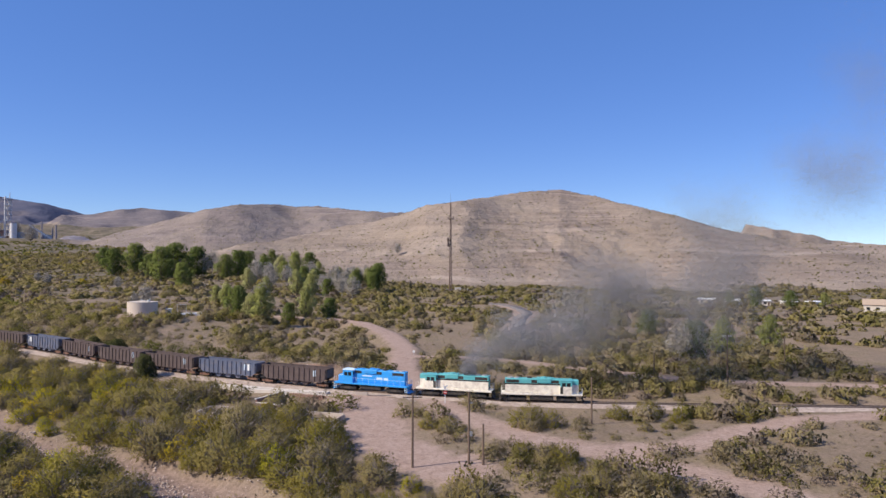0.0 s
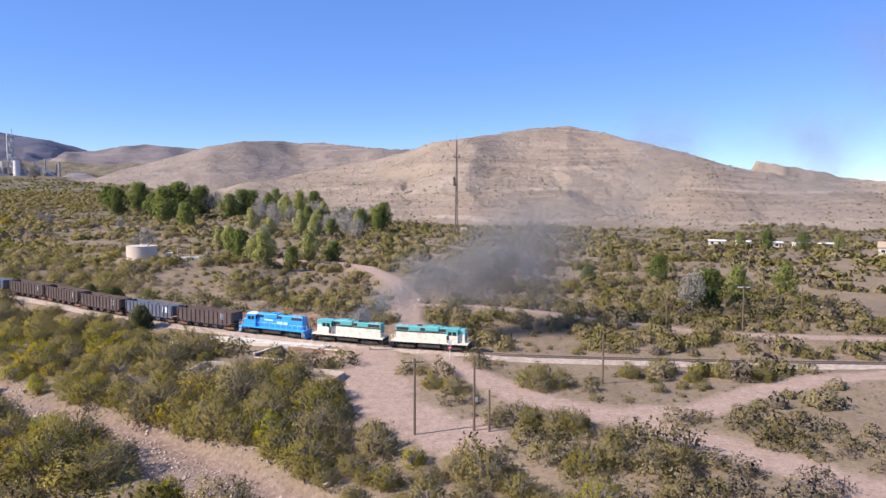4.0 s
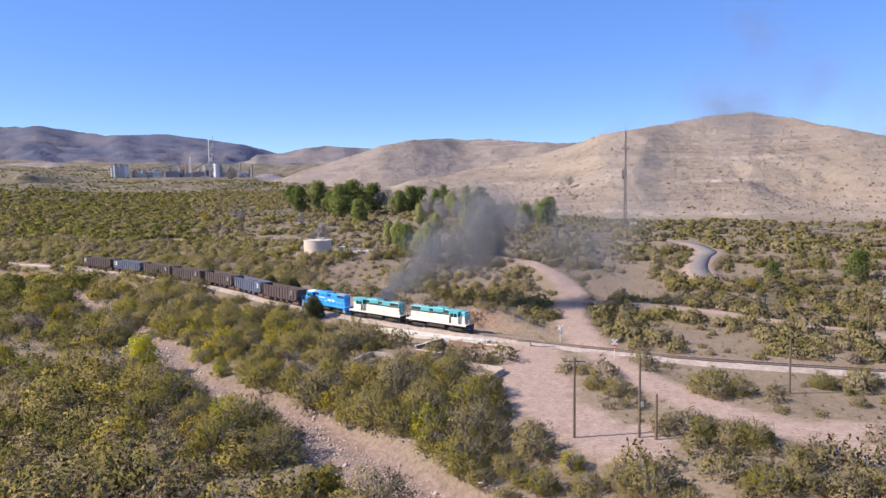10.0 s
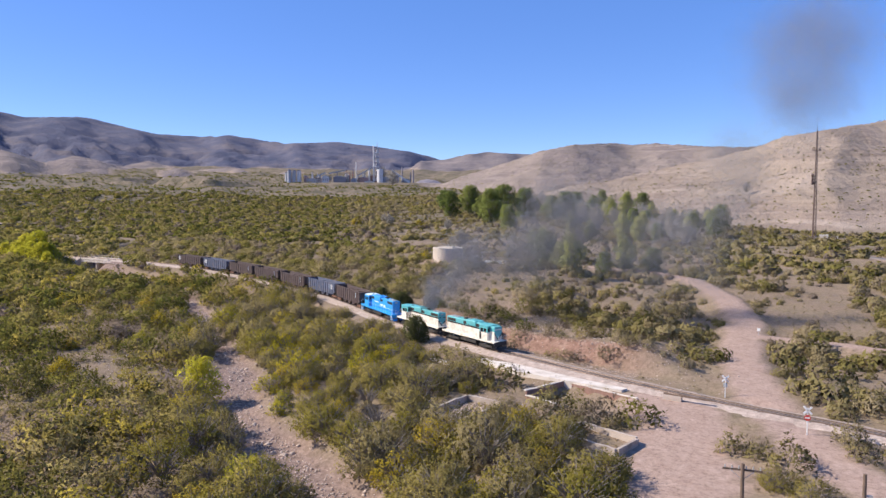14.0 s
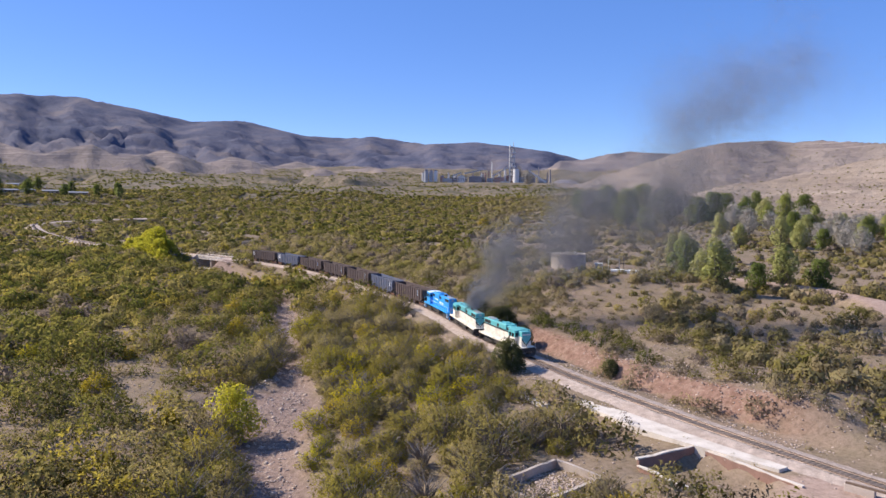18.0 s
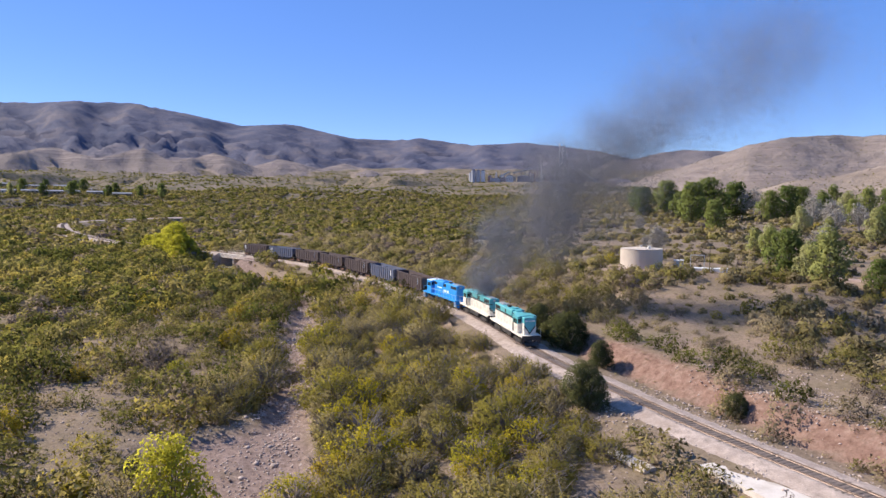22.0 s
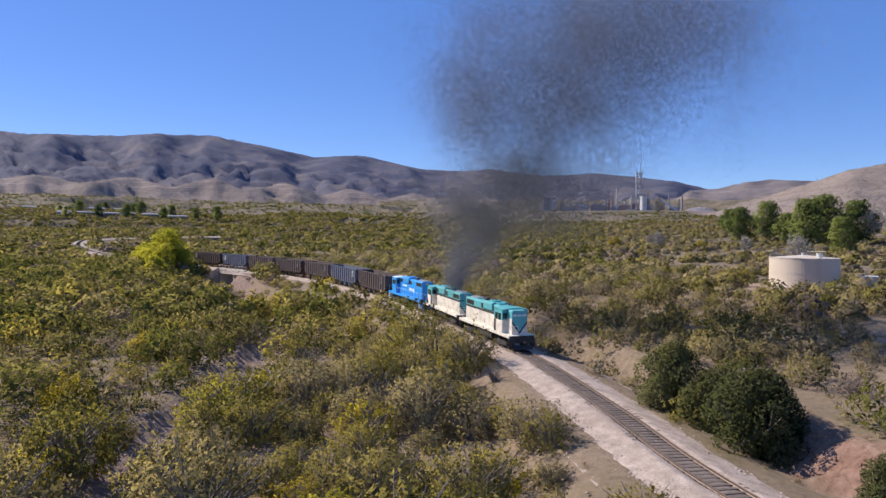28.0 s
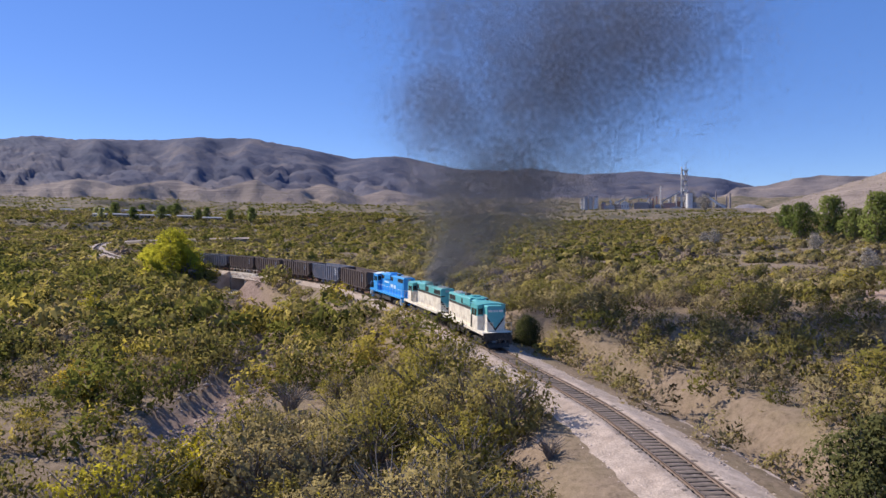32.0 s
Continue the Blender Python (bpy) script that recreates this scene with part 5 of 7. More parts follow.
part("apron", Solid().prism([(7.6, 1.5), (-7.8, 1.5), (-11.5, 7.0), (-12.5, 12.0), (-4.0, 14.0), (3.9, 12.3)], -6.6, -4.75, "z"), M_CONCRETE_PALE, bridge)


# ---- cement works ----
PX, PY = -919.0, 1422.0
RIGHT = Vector((0.845, 0.534, 0))
AWAY = Vector((-0.534, 0.845, 0))


def works(name, u, depth, label, category):
    p = Vector((PX, PY, 0)) + RIGHT * u + AWAY * depth
    return thing(name, pose(p.x, p.y, gz(p.x, p.y) - 1, 0, 0, 32.3), label, category, "cement works")


pre = works("preheater_tower", 0, 0, "tall steel preheater tower of a cement works", "industrial tower")
for x in (-4.5, 4.5):
    for y in (-4.5, 4.5):
        part("column", Solid().box((x, y, 42), (1.3, 1.3, 84)), M_PLANT, pre)
for k in range(8):
    part("floor", Solid().box((0, 0, 8 + 10.5 * k), (14, 12, 1.4)), M_PLANT_PALE if k % 3 == 0 else M_PLANT, pre)
    if k < 7:
        part("cyclone", Solid().tube((1.5 * (-1) ** k, 0, 9 + 10.5 * k), (1.5 * (-1) ** k, 0, 16.5 + 10.5 * k), 1.3, 3.2, n=12), M_PLANT_PALE, pre)
part("duct", Solid().tube((-6.2, -3, 0), (-6.2, -3, 88), 1.4, n=10), M_PLANT_PALE, pre)
part("mast", Solid().tube((2, 0, 84), (2, 0, 97), 0.9, 0.4, n=6), M_PLANT, pre)
for u, d, rr, h, mat in ((9, -12, 6.5, 33, M_PLANT_PALE), (-206, 40, 5, 30, M_PLANT), (-195, 40, 5, 30, M_PLANT), (-184, 42, 5, 30, M_PLANT_PALE), (-214, 55, 5, 22, M_PLANT), (-168, 44, 5, 17, M_PLANT_RED)):
    s = works("silo", u, d, "round concrete storage silo of the cement works", "silo")
    part("shell", Solid().tube((0, 0, 0), (0, 0, h), rr, n=20), mat, s)
    part("roof_house", Solid().box((0, 0, h + 1.6), (rr * 1.4, rr, 3.4)), M_PLANT_DARK, s)
for u, d, rr, h, mat in ((-47, 0, 1.3, 50, M_PLANT_PALE), (-62, 8, 2.0, 26, M_PLANT_RED), (-17, 5, 2.6, 34, M_PLANT_PALE), (60, 10, 1.6, 38, M_PLANT_DARK), (86, 4, 2.2, 32, M_PLANT_DARK), (80, 9, 1.6, 27, M_PLANT_DARK), (-150, 15, 1.6, 26, M_PLANT)):
    s = works("chimney", u, d, "slim chimney stack of the cement works", "chimney")
    part("shaft", Solid().tube((0, 0, 0), (0, 0, h), rr, rr * 0.8, n=12), mat, s)
    part("rim", Solid().tube((0, 0, h), (0, 0, h + 0.8), rr * 0.95, n=12), M_PLANT_DARK, s)
for u, d, wd, dp, h, mat in ((-30, 5, 22, 14, 20, M_PLANT_RED), (-52, 12, 14, 12, 16, M_PLANT), (-85, 6, 30, 16, 22, M_PLANT_DARK), (-118, 4, 16, 12, 24, M_PLANT_PALE), (-133, 10, 12, 12, 18, M_PLANT_DARK), (-150, 2, 22, 14, 14, M_PLANT),
                           (22, 6, 18, 12, 20, M_PLANT), (42, 8, 16, 12, 17, M_PLANT_DARK), (-8, 18, 18, 12, 26, M_PLANT_RED), (-70, 20, 10, 10, 30, M_PLANT_PALE), (70, 14, 18, 10, 14, M_PLANT), (-16, -14, 22, 8, 7, M_PLANT_PALE)):
    h *= 0.72
    s = works("mill_building", u, d, "steel-clad mill building of the cement works", "industrial building")
    part("wall", Solid().box((0, 0, h / 2), (wd, dp, h)), mat, s)
    part("roof", Solid().prism([(-wd / 2 - 0.5, h), (wd / 2 + 0.5, h), (0, h + 2.2)], -dp / 2 - 0.5, dp / 2 + 0.5, "y"), M_PLANT, s)
    for k in range(int(wd // 5)):
        part("opening", Solid().box((-wd / 2 + 3 + 5 * k, -dp / 2 - 0.05, h * 0.55), (2.2, 0.3, h * 0.35)), M_PLANT_DARK, s)
for k in range(26):
    u, d = -160 + 8.7 * k + 3 * math.sin(k * 2.1), 4 + 14 * ((k * 7) % 5) / 5
    h = 14 + 22 * ((k * 11) % 7) / 7 * (1.15 if -90 < u < 30 else 0.6)
    w = 3.2 + (k * 5) % 4
    s = works("process_tower", u, d, "narrow open steel process tower of the cement works", "industrial tower")
    for x in (-w / 2, w / 2):
        for y in (-w / 2, w / 2):
            part("column", Solid().box((x, y, h / 2), (0.7, 0.7, h)), M_PLANT_DARK if k % 3 else M_PLANT, s)
    for z in np.arange(4.5, h + 0.1, 5.0):
        part("deck", Solid().box((0, 0, z), (w + 1.2, w + 1.2, 0.6)), M_PLANT_PALE if k % 2 else M_PLANT_RED, s)
    part("vessel", Solid().tube((0, 0, h * 0.35), (0, 0, h * 0.8), w * 0.32, w * 0.40, n=10), M_PLANT_PALE if k % 4 else M_PLANT_RED, s)
conv = works("conveyor", 58, -8, "long sloping covered conveyor of the cement works", "conveyor")
part("gallery", Solid().add([(-21, -2, 28), (20, -2, 0), (20, 2, 0), (-21, 2, 28), (-21, -2, 32.5), (20, -2, 4.5), (20, 2, 4.5), (-21, 2, 32.5)], [(0, 1, 2, 3), (7, 6, 5, 4), (0, 4, 5, 1), (1, 5, 6, 2), (2, 6, 7, 3), (3, 7, 4, 0)]), M_PLANT_PALE, conv)
for x, h in ((-18, 26), (-6, 18), (6, 10)):
    part("trestle", Solid().box((x, 0, h / 2), (1.2, 3, h)), M_PLANT, conv)
for (u0, z0), (u1, z1) in (((-110, 22), (-70, 30)), ((-45, 16), (-10, 36)), ((-140, 14), (-118, 24))):
    c = works("conveyor", (u0 + u1) / 2, -2, "sloping conveyor gallery of the cement works", "conveyor")
    h = (u1 - u0) / 2
    part("gallery", Solid().add([(-h, -1.5, z0), (h, -1.5, z1), (h, 1.5, z1), (-h, 1.5, z0), (-h, -1.5, z0 + 3), (h, -1.5, z1 + 3), (h, 1.5, z1 + 3), (-h, 1.5, z0 + 3)], [(0, 1, 2, 3), (7, 6, 5, 4), (0, 4, 5, 1), (1, 5, 6, 2), (2, 6, 7, 3), (3, 7, 4, 0)]), M_PLANT, c)
    part("trestle", Solid().box((0, 0, (z0 + z1) / 4), (1.2, 2, (z0 + z1) / 2)), M_PLANT_DARK, c)
heap = works("clinker_heap", 120, 0, "long dark heap of clinker at the cement works", "heap")
hv = Solid()
hn = 16
pts = [(0, 0, 11), (-14, 0, 9.5), (16, 0, 8)]
ring = [(36 * math.cos(2 * math.pi * k / hn), 12 * math.sin(2 * math.pi * k / hn), -0.5) for k in range(hn)]
mid = [(20 * math.cos(2 * math.pi * k / hn), 5.5 * math.sin(2 * math.pi * k / hn), 7.5 + 0.8 * math.sin(k * 2.3)) for k in range(hn)]
hv.add([pts[0]] + mid + ring, [(0, 1 + k, 1 + (k + 1) % hn) for k in range(hn)] + [(1 + k, 1 + hn + k, 1 + hn + (k + 1) % hn, 1 + (k + 1) % hn) for k in range(hn)])
part("heap_body", hv, M_PLANT_DARK, heap)


# ---- houses ----
M_HOUSE = material("brown_stucco", (0.30, 0.24, 0.19), 0.9, spread=0.15, scale=0.5, fine=8)

def house(x, y, w, d, h, turn, wallm, roofm, label, pitch=1.4):
    z = gz(x, y)
    o = thing("house", pose(x, y, z - 0.3, 0, 0, turn), label, "house", "far houses")
    part("wall", Solid().box((0, 0, h / 2), (w, d, h)), wallm, o)
    part("roof", Solid().prism([(-d / 2 - 0.5, h - 0.1), (d / 2 + 0.5, h - 0.1), (d / 2 + 0.5, h + 0.1), (0, h + pitch), (-d / 2 - 0.5, h + 0.1)], -w / 2 - 0.5, w / 2 + 0.5), roofm, o)
    for k in range(max(2, int(w // 4))):
        u = -w / 2 + 2 + 4 * k
        if u < w / 2 - 1:
            part("window", Solid().box((u, -d / 2 - 0.03, h * 0.58), (1.5, 0.1, 1.2)), M_GLASS, o)
    part("door", Solid().box((w / 2 - 1.1, -d / 2 - 0.04, 1.2), (0.95, 0.1, 2.0)), M_POLE, o)
    return o


for k, (x, y) in enumerate([(-868.5, 314.3), (-860.6, 332.3), (-856.7, 353.2), (-847.8, 370.2), (-841, 391.1), (-831.1, 416.1), (-1000, 307.3), (-993.7, 342.7), (-982.8, 371.7), (-979, 401.6), (-965.2, 425.5), (-924.8, 358.9)]):
    house(x, y, 13 + 3 * (k % 3), 8, 3.4, 62 + 15 * (k % 4), M_STUCCO if k % 3 == 0 else M_HOUSE, M_ROOF, "low tan house with grey roof among trees")
for k, (x, y) in enumerate([(147, 411.5), (159.9, 406.7), (174.4, 401.9), (187.4, 396.1), (199.5, 390.4)]):
    house(x, y, 9 - 1.5 * (k % 2), 4.5, 3.0, -25 + 9 * k, M_WHITE if k % 2 else M_STUCCO, M_WHITE, "long white mobile home in the scrub", 0.6)
house(208.8, 342.4, 18, 11, 4.2, -30, M_STUCCO, material("tan_roof", (0.42, 0.31, 0.22), 0.9), "tan house with low gabled roof", 2.6)
house(-1482.8, 1315.2, 52, 14, 7, 45, M_WHITE, M_WHITE, "long white shed on the far plain", 2)


# ---- plants ----
def leaves(g, lobes, n, size, top_bias=0.35, thin=0.55):
    """Triangular leaf sprays over a set of lobes (x, y, z, rx, rz): vertices and triangles."""
    lobes = np.asarray(lobes, float)
    w = lobes[:, 3] * (lobes[:, 3] + lobes[:, 4])
    k = g.choice(len(lobes), n, p=w / w.sum())
    d = g.normal(size=(n, 3))
    d[:, 2] = d[:, 2] + top_bias
    d /= np.linalg.norm(d, axis=1)[:, None]
    L = lobes[k]
    r = g.uniform(0.62, 1.08, n) ** 0.7
    c = L[:, :3] + d * np.stack([L[:, 3], L[:, 3], L[:, 4]], -1) * r[:, None]
    nrm = d + g.normal(size=(n, 3)) * 0.65
    nrm /= np.linalg.norm(nrm, axis=1)[:, None]
    a = np.cross(nrm, g.normal(size=(n, 3)))
    a /= np.linalg.norm(a, axis=1)[:, None]
    b = np.cross(nrm, a)
    s = size * g.uniform(0.6, 1.45, n)[:, None]
    v = np.stack([c + a * s * 0.6, c - a * s * 0.45 + b * s * thin * 0.6, c - a * s * 0.45 - b * s * thin * 0.6], 1).reshape(-1, 3)
    mid = np.array([*np.average(lobes[:, :2], axis=0), lobes[:, 2].min() * 0.6])
    out = (c - mid) / (np.abs(lobes[:, :3] - mid).max(0) + lobes[:, 3].mean())
    out = out / (np.linalg.norm(out, axis=1)[:, None] + 1e-6) + 0.6 * d + 0.2 * nrm + np.array([0, 0, 0.95])
    out /= np.linalg.norm(out, axis=1)[:, None]
    return v, np.arange(3 * n).reshape(n, 3), np.repeat(out, 3, 0)


def crown(g, r, h, n, per, length, size, thin, twigs=0, twig_w=0.03, bumps=9):
    """A rounded, lobed shrub of short leafy shoots, with bare twigs inside and below:
    vertices, triangles, outward directions, and which vertices are twig."""
    hub = g.normal(size=(bumps, 3))
    hub[:, 2] = np.abs(hub[:, 2]) * 0.9 + 0.1
    hub /= np.linalg.norm(hub, axis=1)[:, None]
    grow = g.uniform(0.75, 1.15, bumps)

    def starts(m, low, lo, hi):
        d = g.normal(size=(m, 3))
        d[:, 2] = np.abs(d[:, 2]) + low
        d /= np.linalg.norm(d, axis=1)[:, None]
        near = d @ hub.T
        lump = (0.60 + 0.42 * np.exp(-9 * (1 - near)) * grow).max(1)
        p = d * np.array([r, r, h * 0.88]) * (lump * g.uniform(lo, hi, m) ** 0.6)[:, None]
        p[:, 2] += 0.12 * h
        mid = hub[near.argmax(1)]
        return p, d, mid

    p, d, mid = starts(n, -0.22, 0.55, 1.0)
    w = d + np.array([0, 0, 0.3]) + g.normal(size=(n, 3)) * 0.5
    w /= np.linalg.norm(w, axis=1)[:, None]
    L = length * g.uniform(0.5, 1.2, n)
    u = g.uniform(-0.3, 0.7, (n, per)) if per > 1 else np.zeros((n, 1))
    c = (p[:, None] + w[:, None] * (L[:, None] * u)[..., None]).reshape(-1, 3)
    if per > 1:
        c += g.normal(size=c.shape) * size * 0.45
    axis = g.normal(size=(n * per, 3))
    out, mid = np.repeat(d, per, 0), np.repeat(mid, per, 0)
    axis -= out * (axis * out).sum(1)[:, None] * (0.3 if per > 1 else 0.75)
    s = size * g.uniform(0.6, 1.4, n * per)
    wide = s * thin
    mark = np.zeros(n * per)
    if twigs:
        p, d, m2 = starts(twigs, -0.3, 0.2, 0.9)
        k = g.normal(size=(twigs, 3)) * 0.4 + d + np.array([0, 0, 0.4])
        c, axis, out, mid = np.concatenate([c, p]), np.concatenate([axis, k]), np.concatenate([out, d]), np.concatenate([mid, m2])
        s, wide = np.r_[s, length * g.uniform(0.8, 1.7, twigs)], np.r_[wide, np.full(twigs, twig_w)]
        mark = np.r_[mark, np.ones(twigs)]
    axis /= np.linalg.norm(axis, axis=1)[:, None]
    side = np.cross(axis, g.normal(size=c.shape) * 0.5 + out)
    side /= np.linalg.norm(side, axis=1)[:, None]
    s, wide = s[:, None], wide[:, None]
    v = np.stack([c + axis * s * 0.55, c - axis * s * 0.45 + side * wide * 0.5, c - axis * s * 0.45 - side * wide * 0.5], 1).reshape(-1, 3)
    v[:, 2] = np.maximum(v[:, 2], 0.02)
    o = c / np.array([r, r, h]) * 0.6 + 0.9 * out + 0.55 * (out - 0.75 * mid) + 0.12 * g.normal(size=c.shape) + np.array([0, 0, 0.22])
    o /= np.linalg.norm(o, axis=1)[:, None]
    return v, np.arange(len(v)).reshape(-1, 3), np.repeat(o, 3, 0), np.repeat(mark, 3)


def branches(g, r, h, count, thick=0.06):
    s = Solid()
    for _ in range(count):
        a = g.uniform(0, 2 * math.pi)
        e = Vector((r * 0.75 * math.cos(a) * g.uniform(0.4, 1), r * 0.75 * math.sin(a) * g.uniform(0.4, 1), h * g.uniform(0.45, 0.8)))
        m = Vector((e.x * 0.35 + g.uniform(-0.2, 0.2), e.y * 0.35 + g.uniform(-0.2, 0.2), e.z * 0.55))
        s.tube((0.1 * math.cos(a), 0.1 * math.sin(a), -0.2), m, thick, thick * 0.7, n=5, caps=False)
        s.tube(m, e, thick * 0.7, thick * 0.25, n=5, caps=False)
    return s


def shrub(g, r, h, leaf_n, leaf_s, mat, label, name="shrub", category="shrub", group="desert shrubs", sticks=8):
    o = thing(name, Matrix(), label, category, group)
    v, f, n, _ = crown(g, r, h, leaf_n // 9, 9, 0.6, leaf_s, 0.55, bumps=14)
    part("foliage", mesh_np("foliage", v, f, mat, puff=n), None, o)
    v, f, _, _ = crown(g, r * 0.98, h * 0.94, 1, 1, 0.8, 0.1, 0.1, int(95 * r), 0.035, bumps=14)
    part("twig_mass", mesh_np("twig_mass", v, f, M_TWIG), None, o)
    part("stem", branches(g, r * 1.15, h * 1.1, sticks, 0.045), M_TWIG, o)
    return o


rng = np.random.default_rng(20)
FINE = 0.155
KINDS = []
for r, h, n, mat, label in ((2.3, 2.5, 3000, M_OLIVE, "rounded olive-green mesquite shrub"), (2.7, 2.8, 3400, M_OLIVE, "broad olive-green mesquite shrub"), (1.6, 1.7, 1700, M_OLIVE, "low grey-green creosote shrub"),
                            (1.9, 2.4, 1700, M_OLIVE, "open thin-leaved desert shrub with dark branches"), (1.8, 2.2, 1700, M_GOLD, "yellow-leaved autumn shrub on stony ground"), (2.3, 2.7, 2200, M_GOLD, "golden autumn mesquite shrub")):
    KINDS.append((shrub(rng, r, h, int(n * 1.0), FINE, mat, label, sticks=26), r))
bare = thing("dry_shrub", Matrix(), "leafless grey-brown dry desert shrub", "shrub", "desert shrubs")
part("stem", branches(rng, 2.0, 2.2, 60, 0.035), M_TWIG, bare)
KINDS.append((bare, 1.8))


def in_view(x, y):
    """The stretches of the plan over which the flight looks."""
    a1 = np.degrees(np.arctan2(-x, y + 12))
    a2 = np.degrees(np.arctan2(-(x + 78), y - 136))
    a3 = np.degrees(np.arctan2(-(x + 8), y - 62))
    return ((a1 > -36) & (a1 < 48)) | ((a2 > 8) & (a2 < 92)) | ((a3 > 2) & (a3 < 80))


def cover(x, y):
    """How thick the scrub stands, 0 to 1, and how yellow it is."""
    z, dirt, wash, rock = ground_all(x, y)
    dt, _, side = near_line(x, y, TRACK)
    dr = near_line(x, y, ROAD)[0]
    r = np.hypot(x + 30, y - 80)
    az = np.degrees(np.arctan2(-(x + 30), y - 80))
    dw, _, sw = near_line(x, y, WASH)
    # Share of the ground that thickets take, region by region.
    share = np.where(side > 0, 0.80, 0.55)
    share = np.where((side > 0) & (sw > 0), np.interp(-x, [0, 60, 85, 100, 140, 170], [0.75, 0.82, 0.85, 0.75, 0.75, 0.85]), share)
    share = np.where((x > -14) & (y < 125), 0.40, share)
    share = np.where((side < 0) & (az > 32), np.interp(r, [150, 300, 700, 1000], [0.7, 0.85, 0.8, 0.55]), share)
    share = np.where((side < 0) & (az <= 32), np.interp(r, [60, 150, 260, 900], [0.66, 0.62, 0.50, 0.42]), share)
    field = fbm(x / 17 + 3, y / 17 + 8, 401, 3) * 0.7 + fbm(x / 60 + 1, y / 60, 409, 2) * 0.3
    edge = 0.5 - 0.125 * np.interp(share, [0, 0.2, 0.5, 0.8, 1], [-2.2, -0.84, 0, 0.84, 2.2])
    inside = ease(field, edge - 0.025, edge + 0.035)
    open_share = np.where(side > 0, np.where(x > -14, 0.28, 0.56), np.where(az <= 32, np.where(x < -40, 0.52, 0.30), 0.42))
    near_grove = ease(-x, 40, 75) * (side > 0)
    open_share = open_share + (0.80 - open_share) * near_grove
    inside = np.maximum(inside, 0.45 * near_grove)
    open_share = np.where((side < 0) & (az > 32), 0.50, open_share)
    thick = open_share + (0.98 - open_share) * inside
    for cx, cy, rr in ((-104, 109, 9), (-114, 105, 8)):
        thick = thick * (0.6 + 0.4 * ease(np.hypot(x - cx, y - cy), rr * 0.7, rr * 1.3))
    # Few plants on the cut bank, a dark hedge along its top.
    bank = (side < 0) * ease(-x, 24, 36) * (1 - ease(-x, 86, 104))
    thick = thick * (1 - 0.72 * bank * ease(dt, 5.5, 7) * (1 - ease(dt, 10, 11.5)))
    hedge = bank * ease(-x, 40, 50) * ease(dt, 11.0, 12.0) * (1 - ease(dt, 14.5, 16))
    thick = np.maximum(thick, 0.97 * hedge)
    inside = np.maximum(inside, 0.85 * hedge)
    for cx, cy, rr in ((-42.9, 118.9, 4), (-31, 131, 6), (-22.9, 114.1, 3), (-123.2, 275.9, 15), (-54.1, 136.3, 5), (-96, 117, 4), (-121, 118, 4), (-148, 126, 5)):
        thick = thick * (0.25 + 0.75 * ease(np.hypot(x - cx, y - cy), rr * 0.7, rr * 1.3))
    ok = (dirt < 0.3) & ((wash < 0.6) | (x < -166)) & (dt > 3.9 + 1.3 * vnoise(x / 3, y / 3, 5)) & (rock < 0.05)
    for line in (SIDE_ROAD, RIGHT_ROAD):
        ok &= near_line(x, y, line)[0] > 2.6
    ok &= dw > np.where(x < -166, 1.2, np.where(sw > 0, 3.3, 4.2) + 1.2 * (1 - ease(-x, 24, 70)) - 1.3 * ease(-x, 80, 112))
    slab_d = near_line(x, y, [(-53.5, 146.4, 0), (-42.4, 141.6, 0), (-28.6, 136.1, 0)])[0]
    ok &= slab_d > 3.0
    south = ((side > 0) & (x < -60)).astype(float)
    gold = 0.02 + 0.25 * south * fbm(x / 25, y / 25, 307, 2) + 0.05 * ease(-x, 150, 300) + 0.13 * (1 - ease(dw, 6, 24))
    return np.where(ok, thick, 0), np.where(hedge > 0.5, -1.0, gold), z, inside


def scatter(n, x0, x1, y0, y1, gap, g):
    """Random places in a box, no two nearer than gap."""
    P = np.stack([g.uniform(x0, x1, n), g.uniform(y0, y1, n)], -1)
    cell, keep = {}, []
    for i, (x, y) in enumerate(P):
        c = (int(x // gap), int(y // gap))
        if any(math.dist(P[j], (x, y)) < gap for a in (-1, 0, 1) for b in (-1, 0, 1) for j in cell.get((c[0] + a, c[1] + b), ())):
            continue
        cell.setdefault(c, []).append(i)
        keep.append(i)
    return P[keep]


def on_sight(x, y, r):
    """Keeps the ruins, the crossing and the basin in the open."""
    bad = np.zeros(len(x), bool)
    for cx, cy, rr in ((-34, 128, 5), (-40, 129, 4), (-250, 211, 5), (-42.9, 118.9, 5.5), (-31, 131, 6.5), (-39, 139, 4), (-29.6, 138, 4), (-22.9, 114.1, 3), (-5, 88.2, 4), (-1.8, 126.9, 3), (-256.6, 215, 5), (-84.7, 112.1, 4), (-87.1, 177.8, 4), (-96.6, 183.3, 2), (-67.9, 150.6, 2), (-260.3, 202.2, 4), (-109.7, 280.4, 8)):
        bad |= np.hypot(x - cx, y - cy) < rr + 0.5 * r
    return ~bad


g = np.random.default_rng(31)
P = scatter(26000, -305, 98, 40, 310, 2.75, g)
P = P[in_view(P[:, 0], P[:, 1])]
thick, gold, pz, inside = cover(P[:, 0], P[:, 1])
keep = (g.uniform(0, 1, len(P)) < thick) & on_sight(P[:, 0], P[:, 1], 1.5)
P, gold, pz, inside = P[keep], gold[keep], pz[keep], inside[keep]
north = ((near_line(P[:, 0], P[:, 1], TRACK)[2] < 0) | ((P[:, 0] > -16) & (P[:, 1] < 125))) * np.where(P[:, 0] < -72, 0.5, 1.0)
